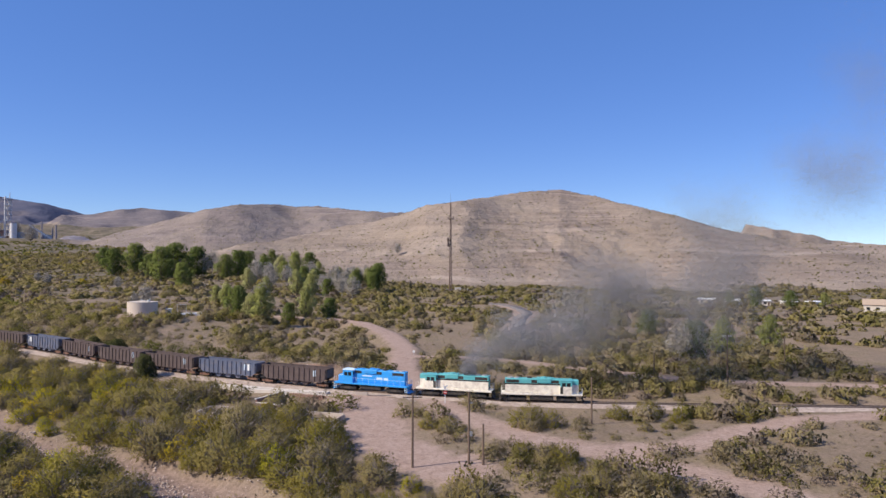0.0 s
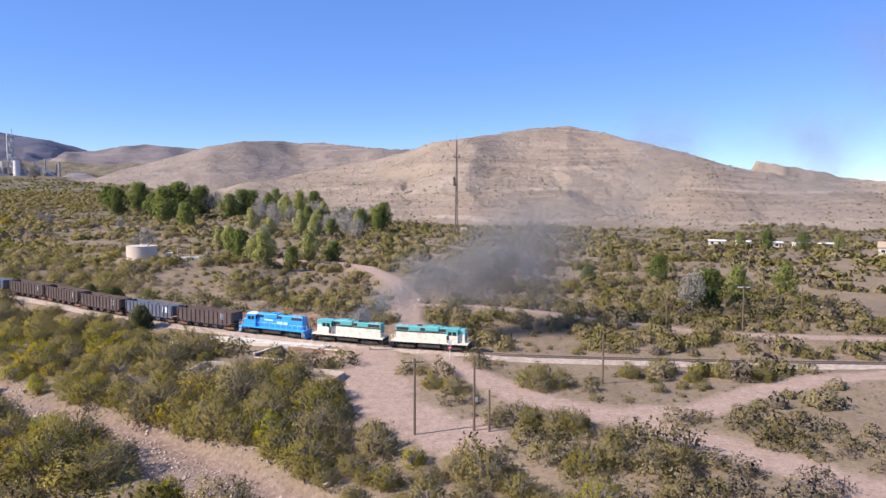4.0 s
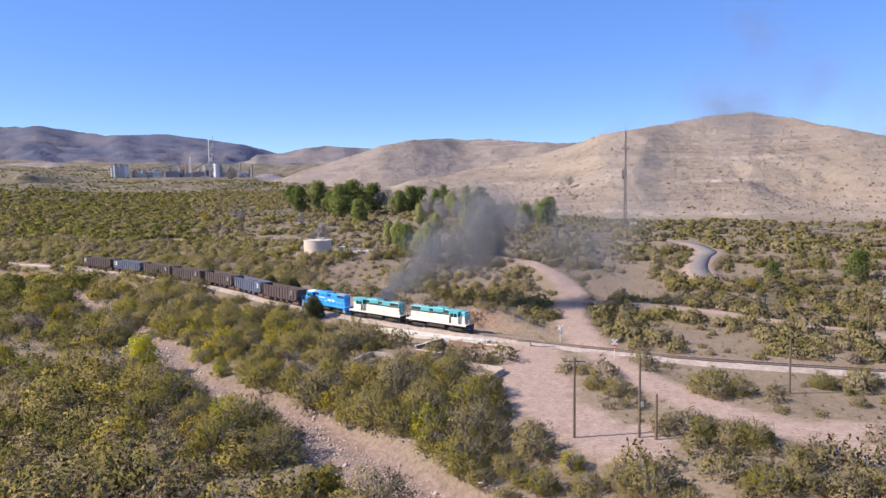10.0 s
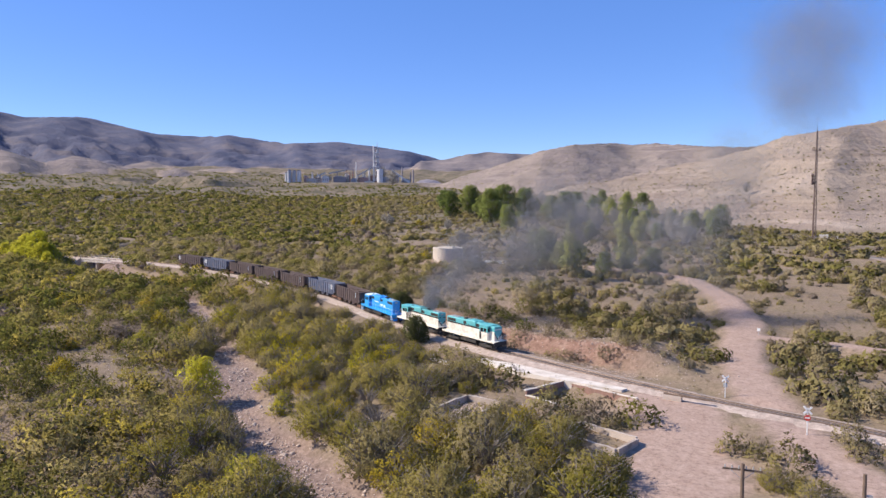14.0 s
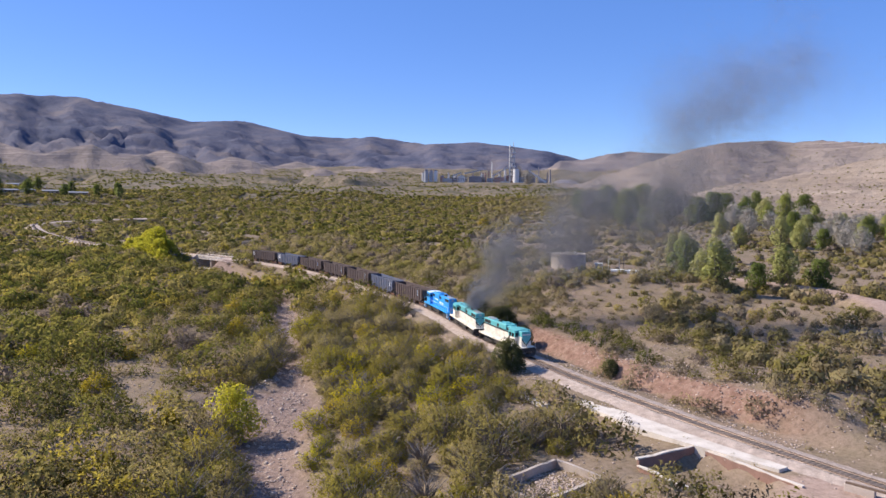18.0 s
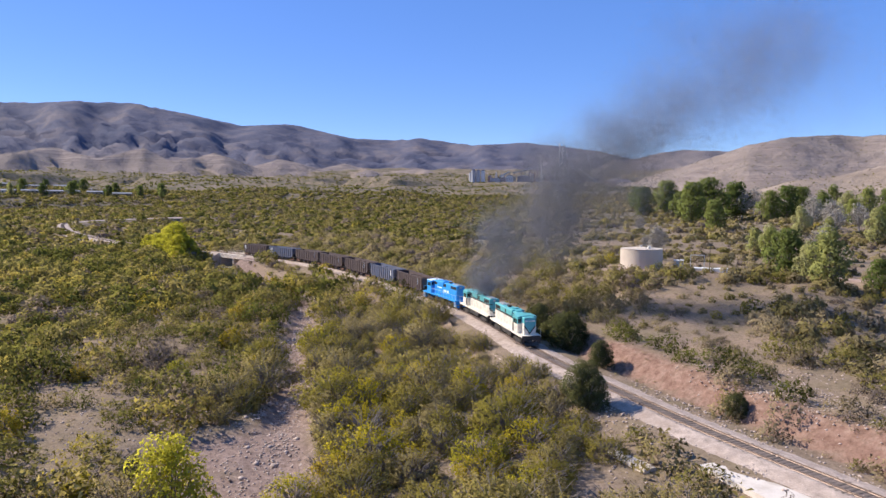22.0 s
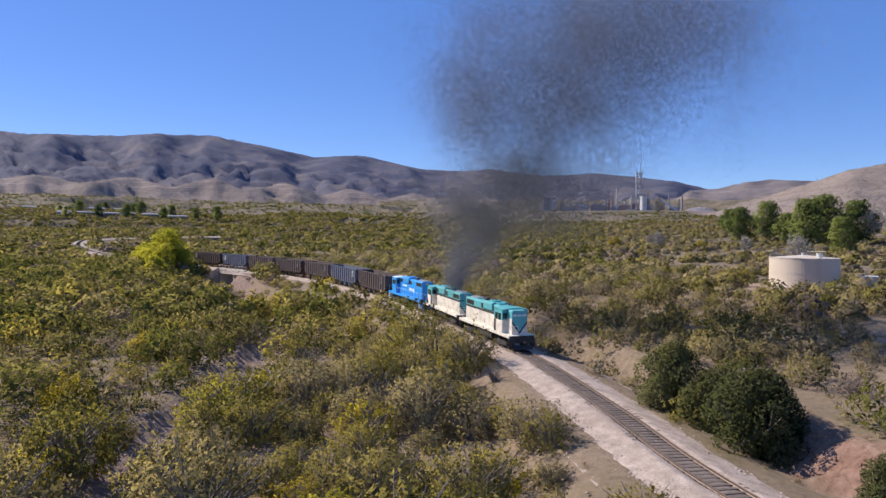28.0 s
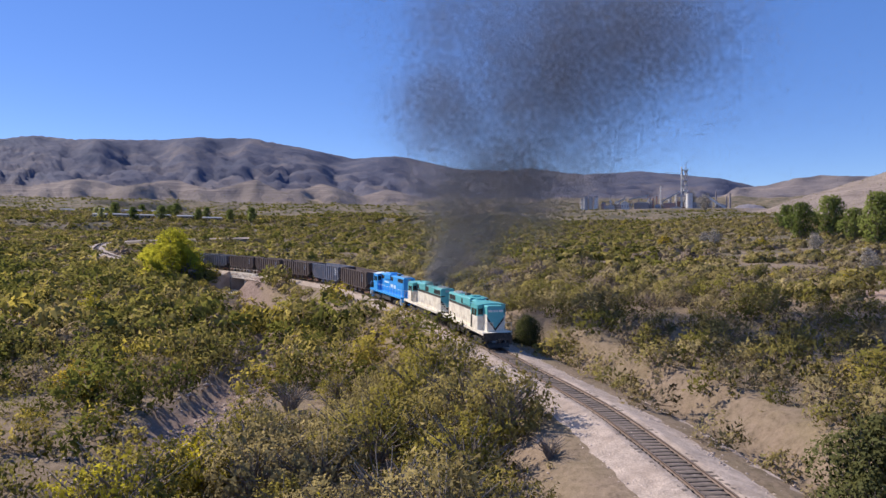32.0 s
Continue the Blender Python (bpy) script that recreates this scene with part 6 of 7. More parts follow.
# The ones along the near side of the wash and the clearing are single plants; the rest stand as one growth.
near_d = np.minimum(near_line(P[:, 0], P[:, 1], [(10.8, 55.8, 0), (-18.2, 74.9, 0), (-54.3, 93.6, 0), (-85.9, 124, 0), (-119.7, 158.5, 0)])[0], near_line(P[:, 0], P[:, 1], [(-18.8, 91.3, 0), (-46.4, 113.4, 0), (-79.1, 145.1, 0), (-129.7, 175, 0)])[0])
order = np.argsort(near_d)
first = set(order[:300].tolist())
used = [False] * len(KINDS)
low = np.where(near_line(P[:, 0], P[:, 1], [(-215, 198, 0), (-250, 210, 0)])[0] < 9, 0.42, 1.0)
low = low * (0.62 + 0.66 * inside) * np.where(north > 0, 0.80, 1.08) * np.interp(near_line(P[:, 0], P[:, 1], TRACK)[0], [4, 9], [0.82, 1.0])
for i in sorted(first):
    x, y = P[i]
    u = g.uniform()
    if u < gold[i]:
        k = 4 + int(g.uniform() < 0.5)
    else:
        k = g.choice([0, 1, 2, 3, 6], p=[0.30, 0.28, 0.17, 0.17, 0.08])
    s = g.uniform(0.7, 1.45) * low[i]
    m = pose(x, y, pz[i] - 0.05, 0, 0, g.uniform(0, 360)) @ Matrix.Diagonal((s, s, s * g.uniform(0.85, 1.15), 1))
    if used[k]:
        c = copy_thing(KINDS[k][0], Matrix())
        c.matrix_basis = m
    else:
        KINDS[k][0].matrix_basis = m
        used[k] = True


# The hedge-like row of bushes between the track and the dirt roads by the crossing.
for k, (x, y, size) in enumerate([(28.4, 116.6, 1.0), (34.4, 119.1, 1.1), (37.9, 114.6, 0.8), (44.1, 116.0, 1.0), (49.4, 114.9, 1.15), (56.0, 115.9, 1.2), (58.4, 112.3, 0.9), (30.7, 107.5, 0.7), (37.8, 109.5, 0.6), (14.2, 76.3, 1.0), (17.5, 77.2, 1.15), (21.4, 76.0, 1.1), (24.7, 76.7, 0.9),
                                  (8.4, 109.3, 1.0), (12.1, 109.6, 1.4), (15.9, 109.2, 1.25), (-4.0, 108.7, 0.8), (-0.5, 106.0, 0.9), (9.8, 92.0, 0.9), (12.6, 90.0, 1.1), (15.0, 89.0, 1.0), (12.5, 106.9, 0.8)]):
    z, dirt, _, _ = ground_all(np.array([x]), np.array([y]))
    if dirt[0] < 0.4:
        copy_thing(KINDS[(0, 1, 0, 3)[k % 4]][0], Matrix()).matrix_basis = pose(x, y, z[0] - 0.05, 0, 0, 67 * k) @ Matrix.Diagonal((size * 1.1, size * 1.1, size * 1.1, 1))


def growth(name, P, z, tint, templates, sizes, mat, label, g, category="scrub", twig_tint=0.98):
    """Many plants as one mesh, from a few templates."""
    V, T, U, n = [], [], [], 0
    F = []
    pick = g.integers(0, len(templates), len(P))
    for k, (tv, tf, tn, tw) in enumerate(templates):
        sel = np.where(pick == k)[0]
        if not len(sel):
            continue
        w = g.uniform(0, 6.283, len(sel))
        s = sizes[sel]
        hs = s * g.uniform(0.8, 1.2, len(sel))
        x = tv[None, :, 0] * np.cos(w)[:, None] - tv[None, :, 1] * np.sin(w)[:, None]
        y = tv[None, :, 0] * np.sin(w)[:, None] + tv[None, :, 1] * np.cos(w)[:, None]
        v = np.stack([x * s[:, None] + P[sel, :1], y * s[:, None] + P[sel, 1:2], tv[None, :, 2] * hs[:, None] + z[sel][:, None]], -1)
        V.append(v.reshape(-1, 3))
        nx = tn[None, :, 0] * np.cos(w)[:, None] - tn[None, :, 1] * np.sin(w)[:, None]
        ny = tn[None, :, 0] * np.sin(w)[:, None] + tn[None, :, 1] * np.cos(w)[:, None]
        U.append(np.stack([nx, ny, np.broadcast_to(tn[None, :, 2], nx.shape)], -1).reshape(-1, 3))
        T.append(np.where(tw[None, :] > 0, twig_tint, tint[sel][:, None] + 0 * tw[None, :]).ravel())
        F.append((n + np.arange(len(sel))[:, None, None] * len(tv) + tf[None]).reshape(-1, 3))
        n += len(sel) * len(tv)
    return tagged(new(name, mesh_np(name, np.concatenate(V), np.concatenate(F), mat, tint=np.concatenate(T), puff=np.concatenate(U))), label, category, kind="stuff")


def tints(gold, g, north=None, x=None):
    """Position on the scrub's colour ramp: greens below, yellow near 0.9."""
    u = g.uniform(0, 1, len(gold))
    u = 0.05 + 0.5 * u if x is None else u * 0.38 + 0.26 * (1 - ease(-x, 80, 115))
    if north is not None:
        u = np.where(north > 0.75, g.uniform(0.28, 0.82, len(gold)), np.where(north > 0.25, g.uniform(0.2, 0.76, len(gold)), u))
    u = np.where(g.uniform(0, 1, len(gold)) < 0.15, g.uniform(0.93, 0.97, len(gold)), u)
    u = np.where(gold < 0, g.uniform(0.0, 0.12, len(gold)), u)
    return np.where(g.uniform(0, 1, len(gold)) < gold, g.uniform(0.86, 0.92, len(gold)), u)


rest = np.array([i for i in range(len(P)) if i not in first])
d_mid = near_d[rest]
beyond = near_line(P[rest, 0], P[rest, 1], [(-72, 172, 0), (-105, 192, 0), (-150, 222, 0)])[0]
close = rest[(d_mid < 46) | (beyond < 26)]
far = rest[(d_mid >= 46) & (beyond >= 26)]
tg = np.random.default_rng(41)
MID = [crown(tg, r, h, n, 4, 0.7, 0.30, 0.5, n // 2, 0.05) for r, h, n in ((2.2, 2.4, 108), (2.6, 2.7, 124), (1.8, 1.8, 80), (2.2, 2.6, 72))]
LOW = [crown(tg, r, h, n, 1, 0.7, 0.54, 0.5, n // 5, 0.08) for r, h, n in ((2.3, 2.3, 190), (2.7, 2.5, 215), (1.9, 1.8, 140), (2.2, 2.4, 132))]
growth("scrub", P[close], pz[close] - 0.05, tints(gold[close], g, north[close], P[close, 0]), MID, g.uniform(0.6, 1.5, len(close)) * low[close], M_OLIVE_S, "dense olive and yellow desert scrub", g)
growth("scrub", P[far], pz[far] - 0.05, tints(gold[far], g, north[far], P[far, 0]), LOW, g.uniform(0.6, 1.6, len(far)) * low[far], M_OLIVE_S, "dense olive and yellow desert scrub", g)

# Scrub on the plain beyond, and the sparse dots on the hills.
DOT = [crown(tg, r, h, n, 1, 0.8, 1.04, 0.62, n // 6, 0.2, bumps=6) for r, h, n in ((2.4, 2.1, 40), (2.9, 2.4, 46), (2.0, 1.7, 30))]
SPECK = [crown(tg, 1.9, 1.6, 8, 1, 1.0, 1.8, 0.8, bumps=4) for _ in range(3)]


def far_band(n, r0, r1, g, az0=-35, az1=90):
    r = np.sqrt(g.uniform(r0**2, r1**2, n))
    a = np.radians(g.uniform(az0, az1, n))
    return np.stack([-30 - r * np.sin(a), 80 + r * np.cos(a)], -1)


Q = far_band(52000, 200, 980, g, -60)
Q = Q[~((Q[:, 0] > -305) & (Q[:, 0] < 98) & (Q[:, 1] < 310)) & in_view(Q[:, 0], Q[:, 1])]
thick, gold2, qz, inside2 = cover(Q[:, 0], Q[:, 1])
k = g.uniform(0, 1, len(Q)) < thick
Q, gold2, qz, inside2 = Q[k], gold2[k], qz[k], inside2[k]
growth("scrub", Q, qz - 0.1, tints(gold2 * 0.5, g, np.degrees(np.arctan2(-(Q[:, 0] + 30), Q[:, 1] - 80)) < 36), DOT, g.uniform(0.7, 1.9, len(Q)) * (0.6 + 0.5 * inside2), M_OLIVE_S, "scrub spread over the valley floor", g)
Q = far_band(105000, 600, 2300, g, -60)
z, _, _, rock = ground_all(Q[:, 0], Q[:, 1])
az = np.degrees(np.arctan2(-(Q[:, 0] + 30), Q[:, 1] - 80))
rq = np.hypot(Q[:, 0] + 30, Q[:, 1] - 80)
thin = np.where((rq < 900) & (rock < 0.05), 0, np.where(rock > 0.05, 0.75, 0.95) * np.interp(rq, [600, 900, 1500], [1.3, 0.8, 0.7]) * np.where(az > 36, 1.0, np.where(rq > 1800, 0.0, 0.9)))
k = (g.uniform(0, 1, len(Q)) < thin * (0.3 + 1.2 * fbm(Q[:, 0] / 90, Q[:, 1] / 90, 331, 3))) & (np.hypot(Q[:, 0] + 906, Q[:, 1] - 1440) > 170)
Q, z, rk = Q[k], z[k], rock[k]
growth("hill_scrub", Q, z - 0.1, g.uniform(0.0, 0.35, len(Q)), SPECK, g.uniform(0.3, 1.0, len(Q)) * np.where(rk > 0.05, 0.85, 1.7), M_OLIVE_S, "sparse dark scrub on hills and plain", g)


# ---- single trees ----
def tree(name, g, h, r, leaf_n, leaf_s, mat, label, category="tree", group="", trunk=0.3, lobes=14, lift=0.32, bark=None, slim=1.0, thin=0.55):
    """Tapered trunk, forking limbs, and a crown of many leaf sprays in uneven lobes."""
    o = thing(name, Matrix(), label, category, group)
    s = Solid().tube((0, 0, -0.4), (0.1, 0.05, h * lift), trunk, trunk * 0.75, n=9, caps=False)
    L = []
    for k in range(lobes):
        a = 2.4 * k + g.uniform(-0.3, 0.3)
        u = (k + 0.5) / lobes
        z = h * (lift + (0.93 - lift) * u)
        q = r * 0.66 * math.sin(math.pi * min(1, 0.22 + 0.70 * u)) * g.uniform(0.35, 1.2)
        c = (q * math.cos(a), q * math.sin(a), z)
        rr = r * g.uniform(0.20, 0.44)
        L.append((*c, rr, rr * g.uniform(0.75, 1.05) * slim))
        f = Vector((0.1, 0.05, h * lift * g.uniform(0.75, 1.0)))
        mid = f.lerp(Vector(c), 0.5) + Vector((0, 0, -0.08 * h * (1 - u)))
        s.tube(f, mid, trunk * 0.5, trunk * 0.3, n=6, caps=False).tube(mid, c, trunk * 0.3, trunk * 0.08, n=6, caps=False)
        for _ in range(2):
            tip = Vector(c) + Vector((g.uniform(-1, 1), g.uniform(-1, 1), g.uniform(0.1, 1))) * rr
            s.tube(mid.lerp(Vector(c), 0.6), tip, trunk * 0.16, trunk * 0.04, n=5, caps=False)
    part("trunk", s, bark or M_TWIG, o)
    if leaf_n:
        v, f, n = leaves(g, L, leaf_n, leaf_s, 0.2, thin)
        part("crown", mesh_np("crown", v, f, mat, puff=n), None, o)
    return o


def at_ground(o, x, y, turn=0.0, s=1.0, tall=1.0):
    o.matrix_basis = pose(x, y, gz(x, y) - 0.05, 0, 0, turn) @ Matrix.Diagonal((s, s, s * tall, 1))
    return o


tg = np.random.default_rng(77)
at_ground(tree("cottonwood", tg, 7.0, 3.7, 5200, 0.26, M_LIME, "small lime-yellow tree at the edge of the wash", trunk=0.14, lobes=30, lift=0.10), -83.2, 110.6, 0, 1.02)
L1 = tree("cottonwood", tg, 11.0, 6.6, 4300, 0.5, M_LIME, "broad lime-green cottonwood beside the railway bridge", group="bridge cottonwoods", trunk=0.4, lobes=20, lift=0.16)
at_ground(L1, -273, 204.5, 0, 1.1)
for x, y, s, w in ((-266, 201.0, 0.78, 60), (-280, 208.5, 0.9, 150), (-268, 207.0, 0.7, 220), (-283, 203.0, 0.7, 300), (-289, 209.5, 0.85, 20), (-294, 204.0, 0.6, 130)):
    at_ground(copy_thing(L1, Matrix()), x, y, w, s)
at_ground(tree("cottonwood", tg, 6.0, 4.0, 2400, 0.5, M_LIME, "small lime-green cottonwood below the bridge", trunk=0.2, lobes=24, lift=0.1), -247.8, 192.5)
J1 = tree("juniper", tg, 5.6, 3.7, 12000, 0.20, M_JUNIPER, "large dark green juniper beside the track", group="junipers", trunk=0.25, lobes=34, lift=0.08)
at_ground(J1, -87.0, 175.6)
for x, y, s, w, lab in ((-77.2, 168.2, 0.60, 40, "bushy green juniper above the cut bank"), (-91.6, 178.6, 0.78, 150, ""), (-95.6, 179.4, 0.86, 90, "mid-sized dark green juniper beside the track"), (-69.2, 151.4, 0.84, 10, "upright dark green juniper on the near side of the track"), (-139, 201.5, 0.55, 70, ""), (-56, 160, 0.45, 5, "")):
    at_ground(tagged(copy_thing(J1, Matrix()), lab), x, y, w, s, 1.05)
C1 = tree("cottonwood", tg, 13, 6.4, 3000, 0.66, M_DEEP, "tall deep-green cottonwood in the valley grove", group="valley grove", trunk=0.35, lobes=24, lift=0.12, slim=1.1)
C2 = tree("cottonwood", tg, 13.5, 5.3, 2500, 0.66, M_COTTON, "slender cottonwood turning pale green", group="valley grove", trunk=0.3, lobes=26, lift=0.14, slim=1.25)
B1 = tree("bare_tree", tg, 12, 5.2, 1500, 1.1, M_BARE, "leafless pale grey tree in the valley grove", group="valley grove", trunk=0.28, lobes=30, bark=M_BARE, thin=0.12)
at_ground(C1, -85.1, 269.7, 0, 0.93)
at_ground(C2, -74, 262, 30, 0.97)
at_ground(B1, -98, 346, 0)
NEAR = [(-60.7, 280.2, 1.0), (-52.3, 287.3, 0.8), (-79.6, 266.3, 0.75), (-66.8, 277.1, 0.7), (-114.3, 344.9, 0.85), (-88.7, 308.2, 0.7)]
for k, (x, y, s) in enumerate(NEAR):
    at_ground(copy_thing(C1 if k % 2 else C2, Matrix()), x, y, 47 * k, 0.9 * s)
for k, (x, y, s) in enumerate([(-310, 628, 1.81), (-310, 671, 2.18), (-235, 553, 2.03), (-237, 585, 2.33), (-227, 609, 2.08), (-194, 492, 1.30), (-195, 588, 1.53), (-192, 612, 1.74), (-191, 638, 1.56), (-154, 732, 1.57), (-62, 538, 1.33), (-69, 622, 1.39), (-278, 631, 1.53), (-363, 715, 1.48)]):
    at_ground(copy_thing(C1, Matrix()), x, y, 61 * k, s, 1.0)
for k, (x, y, s) in enumerate([(-188, 681, 1.42), (-193, 729, 1.52), (-158, 683, 1.66), (-155, 615, 1.35), (-122, 618, 1.12), (-116, 350, 0.88), (-124, 358, 0.76), (-109, 343, 0.64), (-139, 561, 1.23)]):
    at_ground(copy_thing(C2, Matrix()), x, y, 61 * k, s, 0.95)
for k, (x, y, s) in enumerate([(-222, 610, 1.73), (-238, 677, 1.72), (-161, 559, 1.40), (-138, 514, 1.42), (-125, 515, 1.27), (-93, 535, 1.30), (-79, 502, 1.36), (-76, 537, 1.30), (-62, 416, 1.12), (-73, 445, 1.02), (-91, 478, 0.97), (-80, 621, 1.25), (-118, 562, 1.30), (-813, 1324, 3.11), (-920, 1447, 3.20), (-69, 816, 1.09), (-228, 466, 0.76)]):
    at_ground(copy_thing(B1, Matrix()), x, y, 53 * k, s)
for k, (x, y) in enumerate([(-298.8, 505.8), (-319.7, 527), (-287.8, 484.7), (-139.6, 309.8), (-154, 330.2)]):
    at_ground(copy_thing(B1, Matrix()), x, y, 53 * k, 0.55 + 0.1 * (k % 4))
for k, (x, y, s, kind) in enumerate([(57.7, 177.3, 0.95, 2), (62.4, 179.6, 0.9, 0), (72.1, 186.2, 0.85, 1), (66.1, 238.2, 0.8, 0), (42.3, 236, 0.5, 0), (92.3, 203.4, 0.8, 1), (165.1, 387.2, 0.9, 0), (152.5, 391.6, 0.7, 1), (178.3, 374.3, 0.8, 0), (192.1, 366.5, 0.7, 1)]):
    at_ground(copy_thing((C1, C2, B1)[kind], Matrix()), x, y, 37 * k, 0.9 * s)
for k, (x, y) in enumerate([(-844.5, 309.4), (-842.6, 339.3), (-832.8, 364.3), (-864.9, 374.1), (-825, 399.2), (-874.6, 329.2), (-954.6, 338.9), (-959.9, 378.7), (-950.1, 408.7), (-934.5, 324), (-815.7, 429.7), (-805.8, 449.7), (-785.8, 439.8), (-855.1, 419), (-895, 398.9)]):
    at_ground(copy_thing(C1 if k % 3 else C2, Matrix()), x, y, 29 * k, 0.8 + 0.15 * (k % 3))
gg = np.random.default_rng(19)
for k in range(34):
    u, w = gg.uniform(0, 1), gg.uniform(0, 1)
    x, y = -142 + 95 * u + 12 * w - 34 * w, 425 + 165 * w + 14 * u
    at_ground(copy_thing((B1, C2, B1, C2, C1)[k % 5], Matrix()), x, y, 31 * k, gg.uniform(0.75, 1.15), 1.05)
G1 = shrub(tg, 2.9, 4.0, 3000, 0.24, M_GOLD, "small golden-leaved tree in the scrub", "golden_tree", "tree", "golden trees", 20)
at_ground(G1, 33.1, 217)
for k, (x, y, s) in enumerate([(-108.9, 105.3, 0.9), (-137.5, 107.1, 0.9), (-121.1, 130.1, 0.7), (-89.9, 106.1, 0.6), (-154.9, 160, 0.9), (-135.2, 146.6, 0.95), (-189.8, 190.6, 0.8), (-28.6, 68.9, 0.7), (-133.7, 269.7, 0.9), (-127.2, 119.3, 0.6), (-175.6, 150.2, 0.9), (-203.7, 170.9, 1.0), (-318.2, 485.5, 1.6), (-268.2, 496.7, 1.4)]):
    at_ground(copy_thing(G1, Matrix()), x, y, 71 * k, s)

# Stones in the wash and on the bare slopes.
g = np.random.default_rng(91)
s = g.uniform(0, 1, 7000)
w = np.array(WASH[1:12])
wl = np.r_[0, np.cumsum(np.hypot(*np.diff(w[:, :2], axis=0).T))]
wx, wy = np.interp(s * wl[-1], wl, w[:, 0]) + g.normal(0, 3.2, 7000), np.interp(s * wl[-1], wl, w[:, 1]) + g.normal(0, 3.2, 7000)
xy = np.stack([wx, wy], -1)
stones("wash_stones", xy, ground_all(wx, wy)[0] + 0.02, g.uniform(0.06, 0.22, 7000) * np.where(g.uniform(0, 1, 7000) < 0.04, 2.6, 1), M_STONE, "pinkish grey stones in the dry wash", 6)
xy = np.concatenate([np.stack([g.normal(cx, sx, 1100), g.normal(cy, sx, 1100)], -1) for cx, cy, sx in ((-69.7, 145.1, 7), (-103.1, 123.4, 9), (-42.9, 118.9, 3), (-56.2, 162.9, 8), (-33.3, 149.7, 8))])
stones("slope_stones", xy, ground_all(xy[:, 0], xy[:, 1])[0] + 0.02, g.uniform(0.06, 0.2, len(xy)), M_STONE, "scattered pale stones on bare ground", 7)

# Dry grass tufts on open ground.
T = scatter(21000, -210, 100, 60, 260, 1.6, g)
z, dirt, wash, rock = ground_all(T[:, 0], T[:, 1])
k = (dirt < 0.3) & (wash < 0.3) & (near_line(T[:, 0], T[:, 1], TRACK)[0] > 4.6) & in_view(T[:, 0], T[:, 1])
T, z = T[k], z[k]
TUFT = [crown(tg, 0.45, 0.35, 2, 1, 0.3, 0.3, 0.2, 14, 0.05) for _ in range(3)]
M_GRASS = leaf_material("dry_grass", [(0.0, (0.42, 0.34, 0.18)), (1.0, (0.33, 0.27, 0.15))], 0.4, per_object=False)
growth("dry_grass", T, z, g.uniform(0, 1, len(T)), TUFT, g.uniform(0.7, 1.6, len(T)), M_GRASS, "dry straw-coloured grass tufts", g, "grass", 0.5)


# ---- smoke ----
def cloud(g, n, r, length):
    """Soot as hair-fine filaments, thick in the middle and thin towards the edge, in a few billows."""
    c = g.normal(size=(16, 3)) * r * 0.40
    k = g.integers(0, 16, n)
    p = c[k] + g.normal(size=(n, 3)) * (r * 0.31 * g.uniform(0.6, 1.25, 16)[k])[:, None]
    a, b = g.normal(size=(n, 3)), g.normal(size=(n, 3))
    a /= np.linalg.norm(a, axis=1)[:, None]
    b -= a * (a * b).sum(1)[:, None]
    b /= np.linalg.norm(b, axis=1)[:, None]
    s = length * g.uniform(0.5, 1.5, n)[:, None]
    v = np.stack([p + a * s * 0.5, p - a * s * 0.5 + b * HAIR, p - a * s * 0.5 - b * HAIR], 1).reshape(-1, 3)
    return mesh_np("soot_filaments", v, np.arange(3 * n).reshape(n, 3), M_SMOKE)


HAIR = 0.003
sg = np.random.default_rng(61)
smoke = thing("smoke_plume", Matrix(), "dark grey diesel smoke drifting from the middle locomotive", "smoke", kind="stuff")
SIZES = np.repeat([1.3, 3.0, 4.8, 6.2, 8.0, 9.2, 10.0, 11.0, 11.5, 11.5], 3) * np.tile([0.9, 1.0, 1.15], 10)
THICK = np.repeat([1.5, 0.74, 0.68, 0.66, 0.64, 0.58, 0.48, 0.33, 0.26, 0.23], 3)
CLOUDS = []
for r, th in zip(SIZES, THICK):
    long = 0.5 + 0.16 * r
    count = int(th * 2 * math.pi * (0.50 * r) ** 2 / (long * HAIR * 0.5))
    CLOUDS.append(part("smoke_cloud", cloud(sg, count, r, long), None, smoke))
jet = part("smoke_jet", cloud(sg, 9000, 0.9, 0.35), None, smoke, "dense black smoke right above the stack")


def smoke_rows():
    """Each cloud drifts and slowly turns."""
    for k, (ob, path) in enumerate(zip(CLOUDS, PUFFS)):
        walk(ob, [(t, pose(x, y, z, 0, 0, 4 * t + 50 * k)) for t, x, y, z in path])
    rows = []
    for t in np.arange(0, 32.01, 2.0):
        p, h, _ = along(lead_at(t) - 17.6 - 12.2)
        rows.append((t, pose(p[0], p[1], p[2] + 5.3, 0, 0, h)))
    walk(jet, rows)

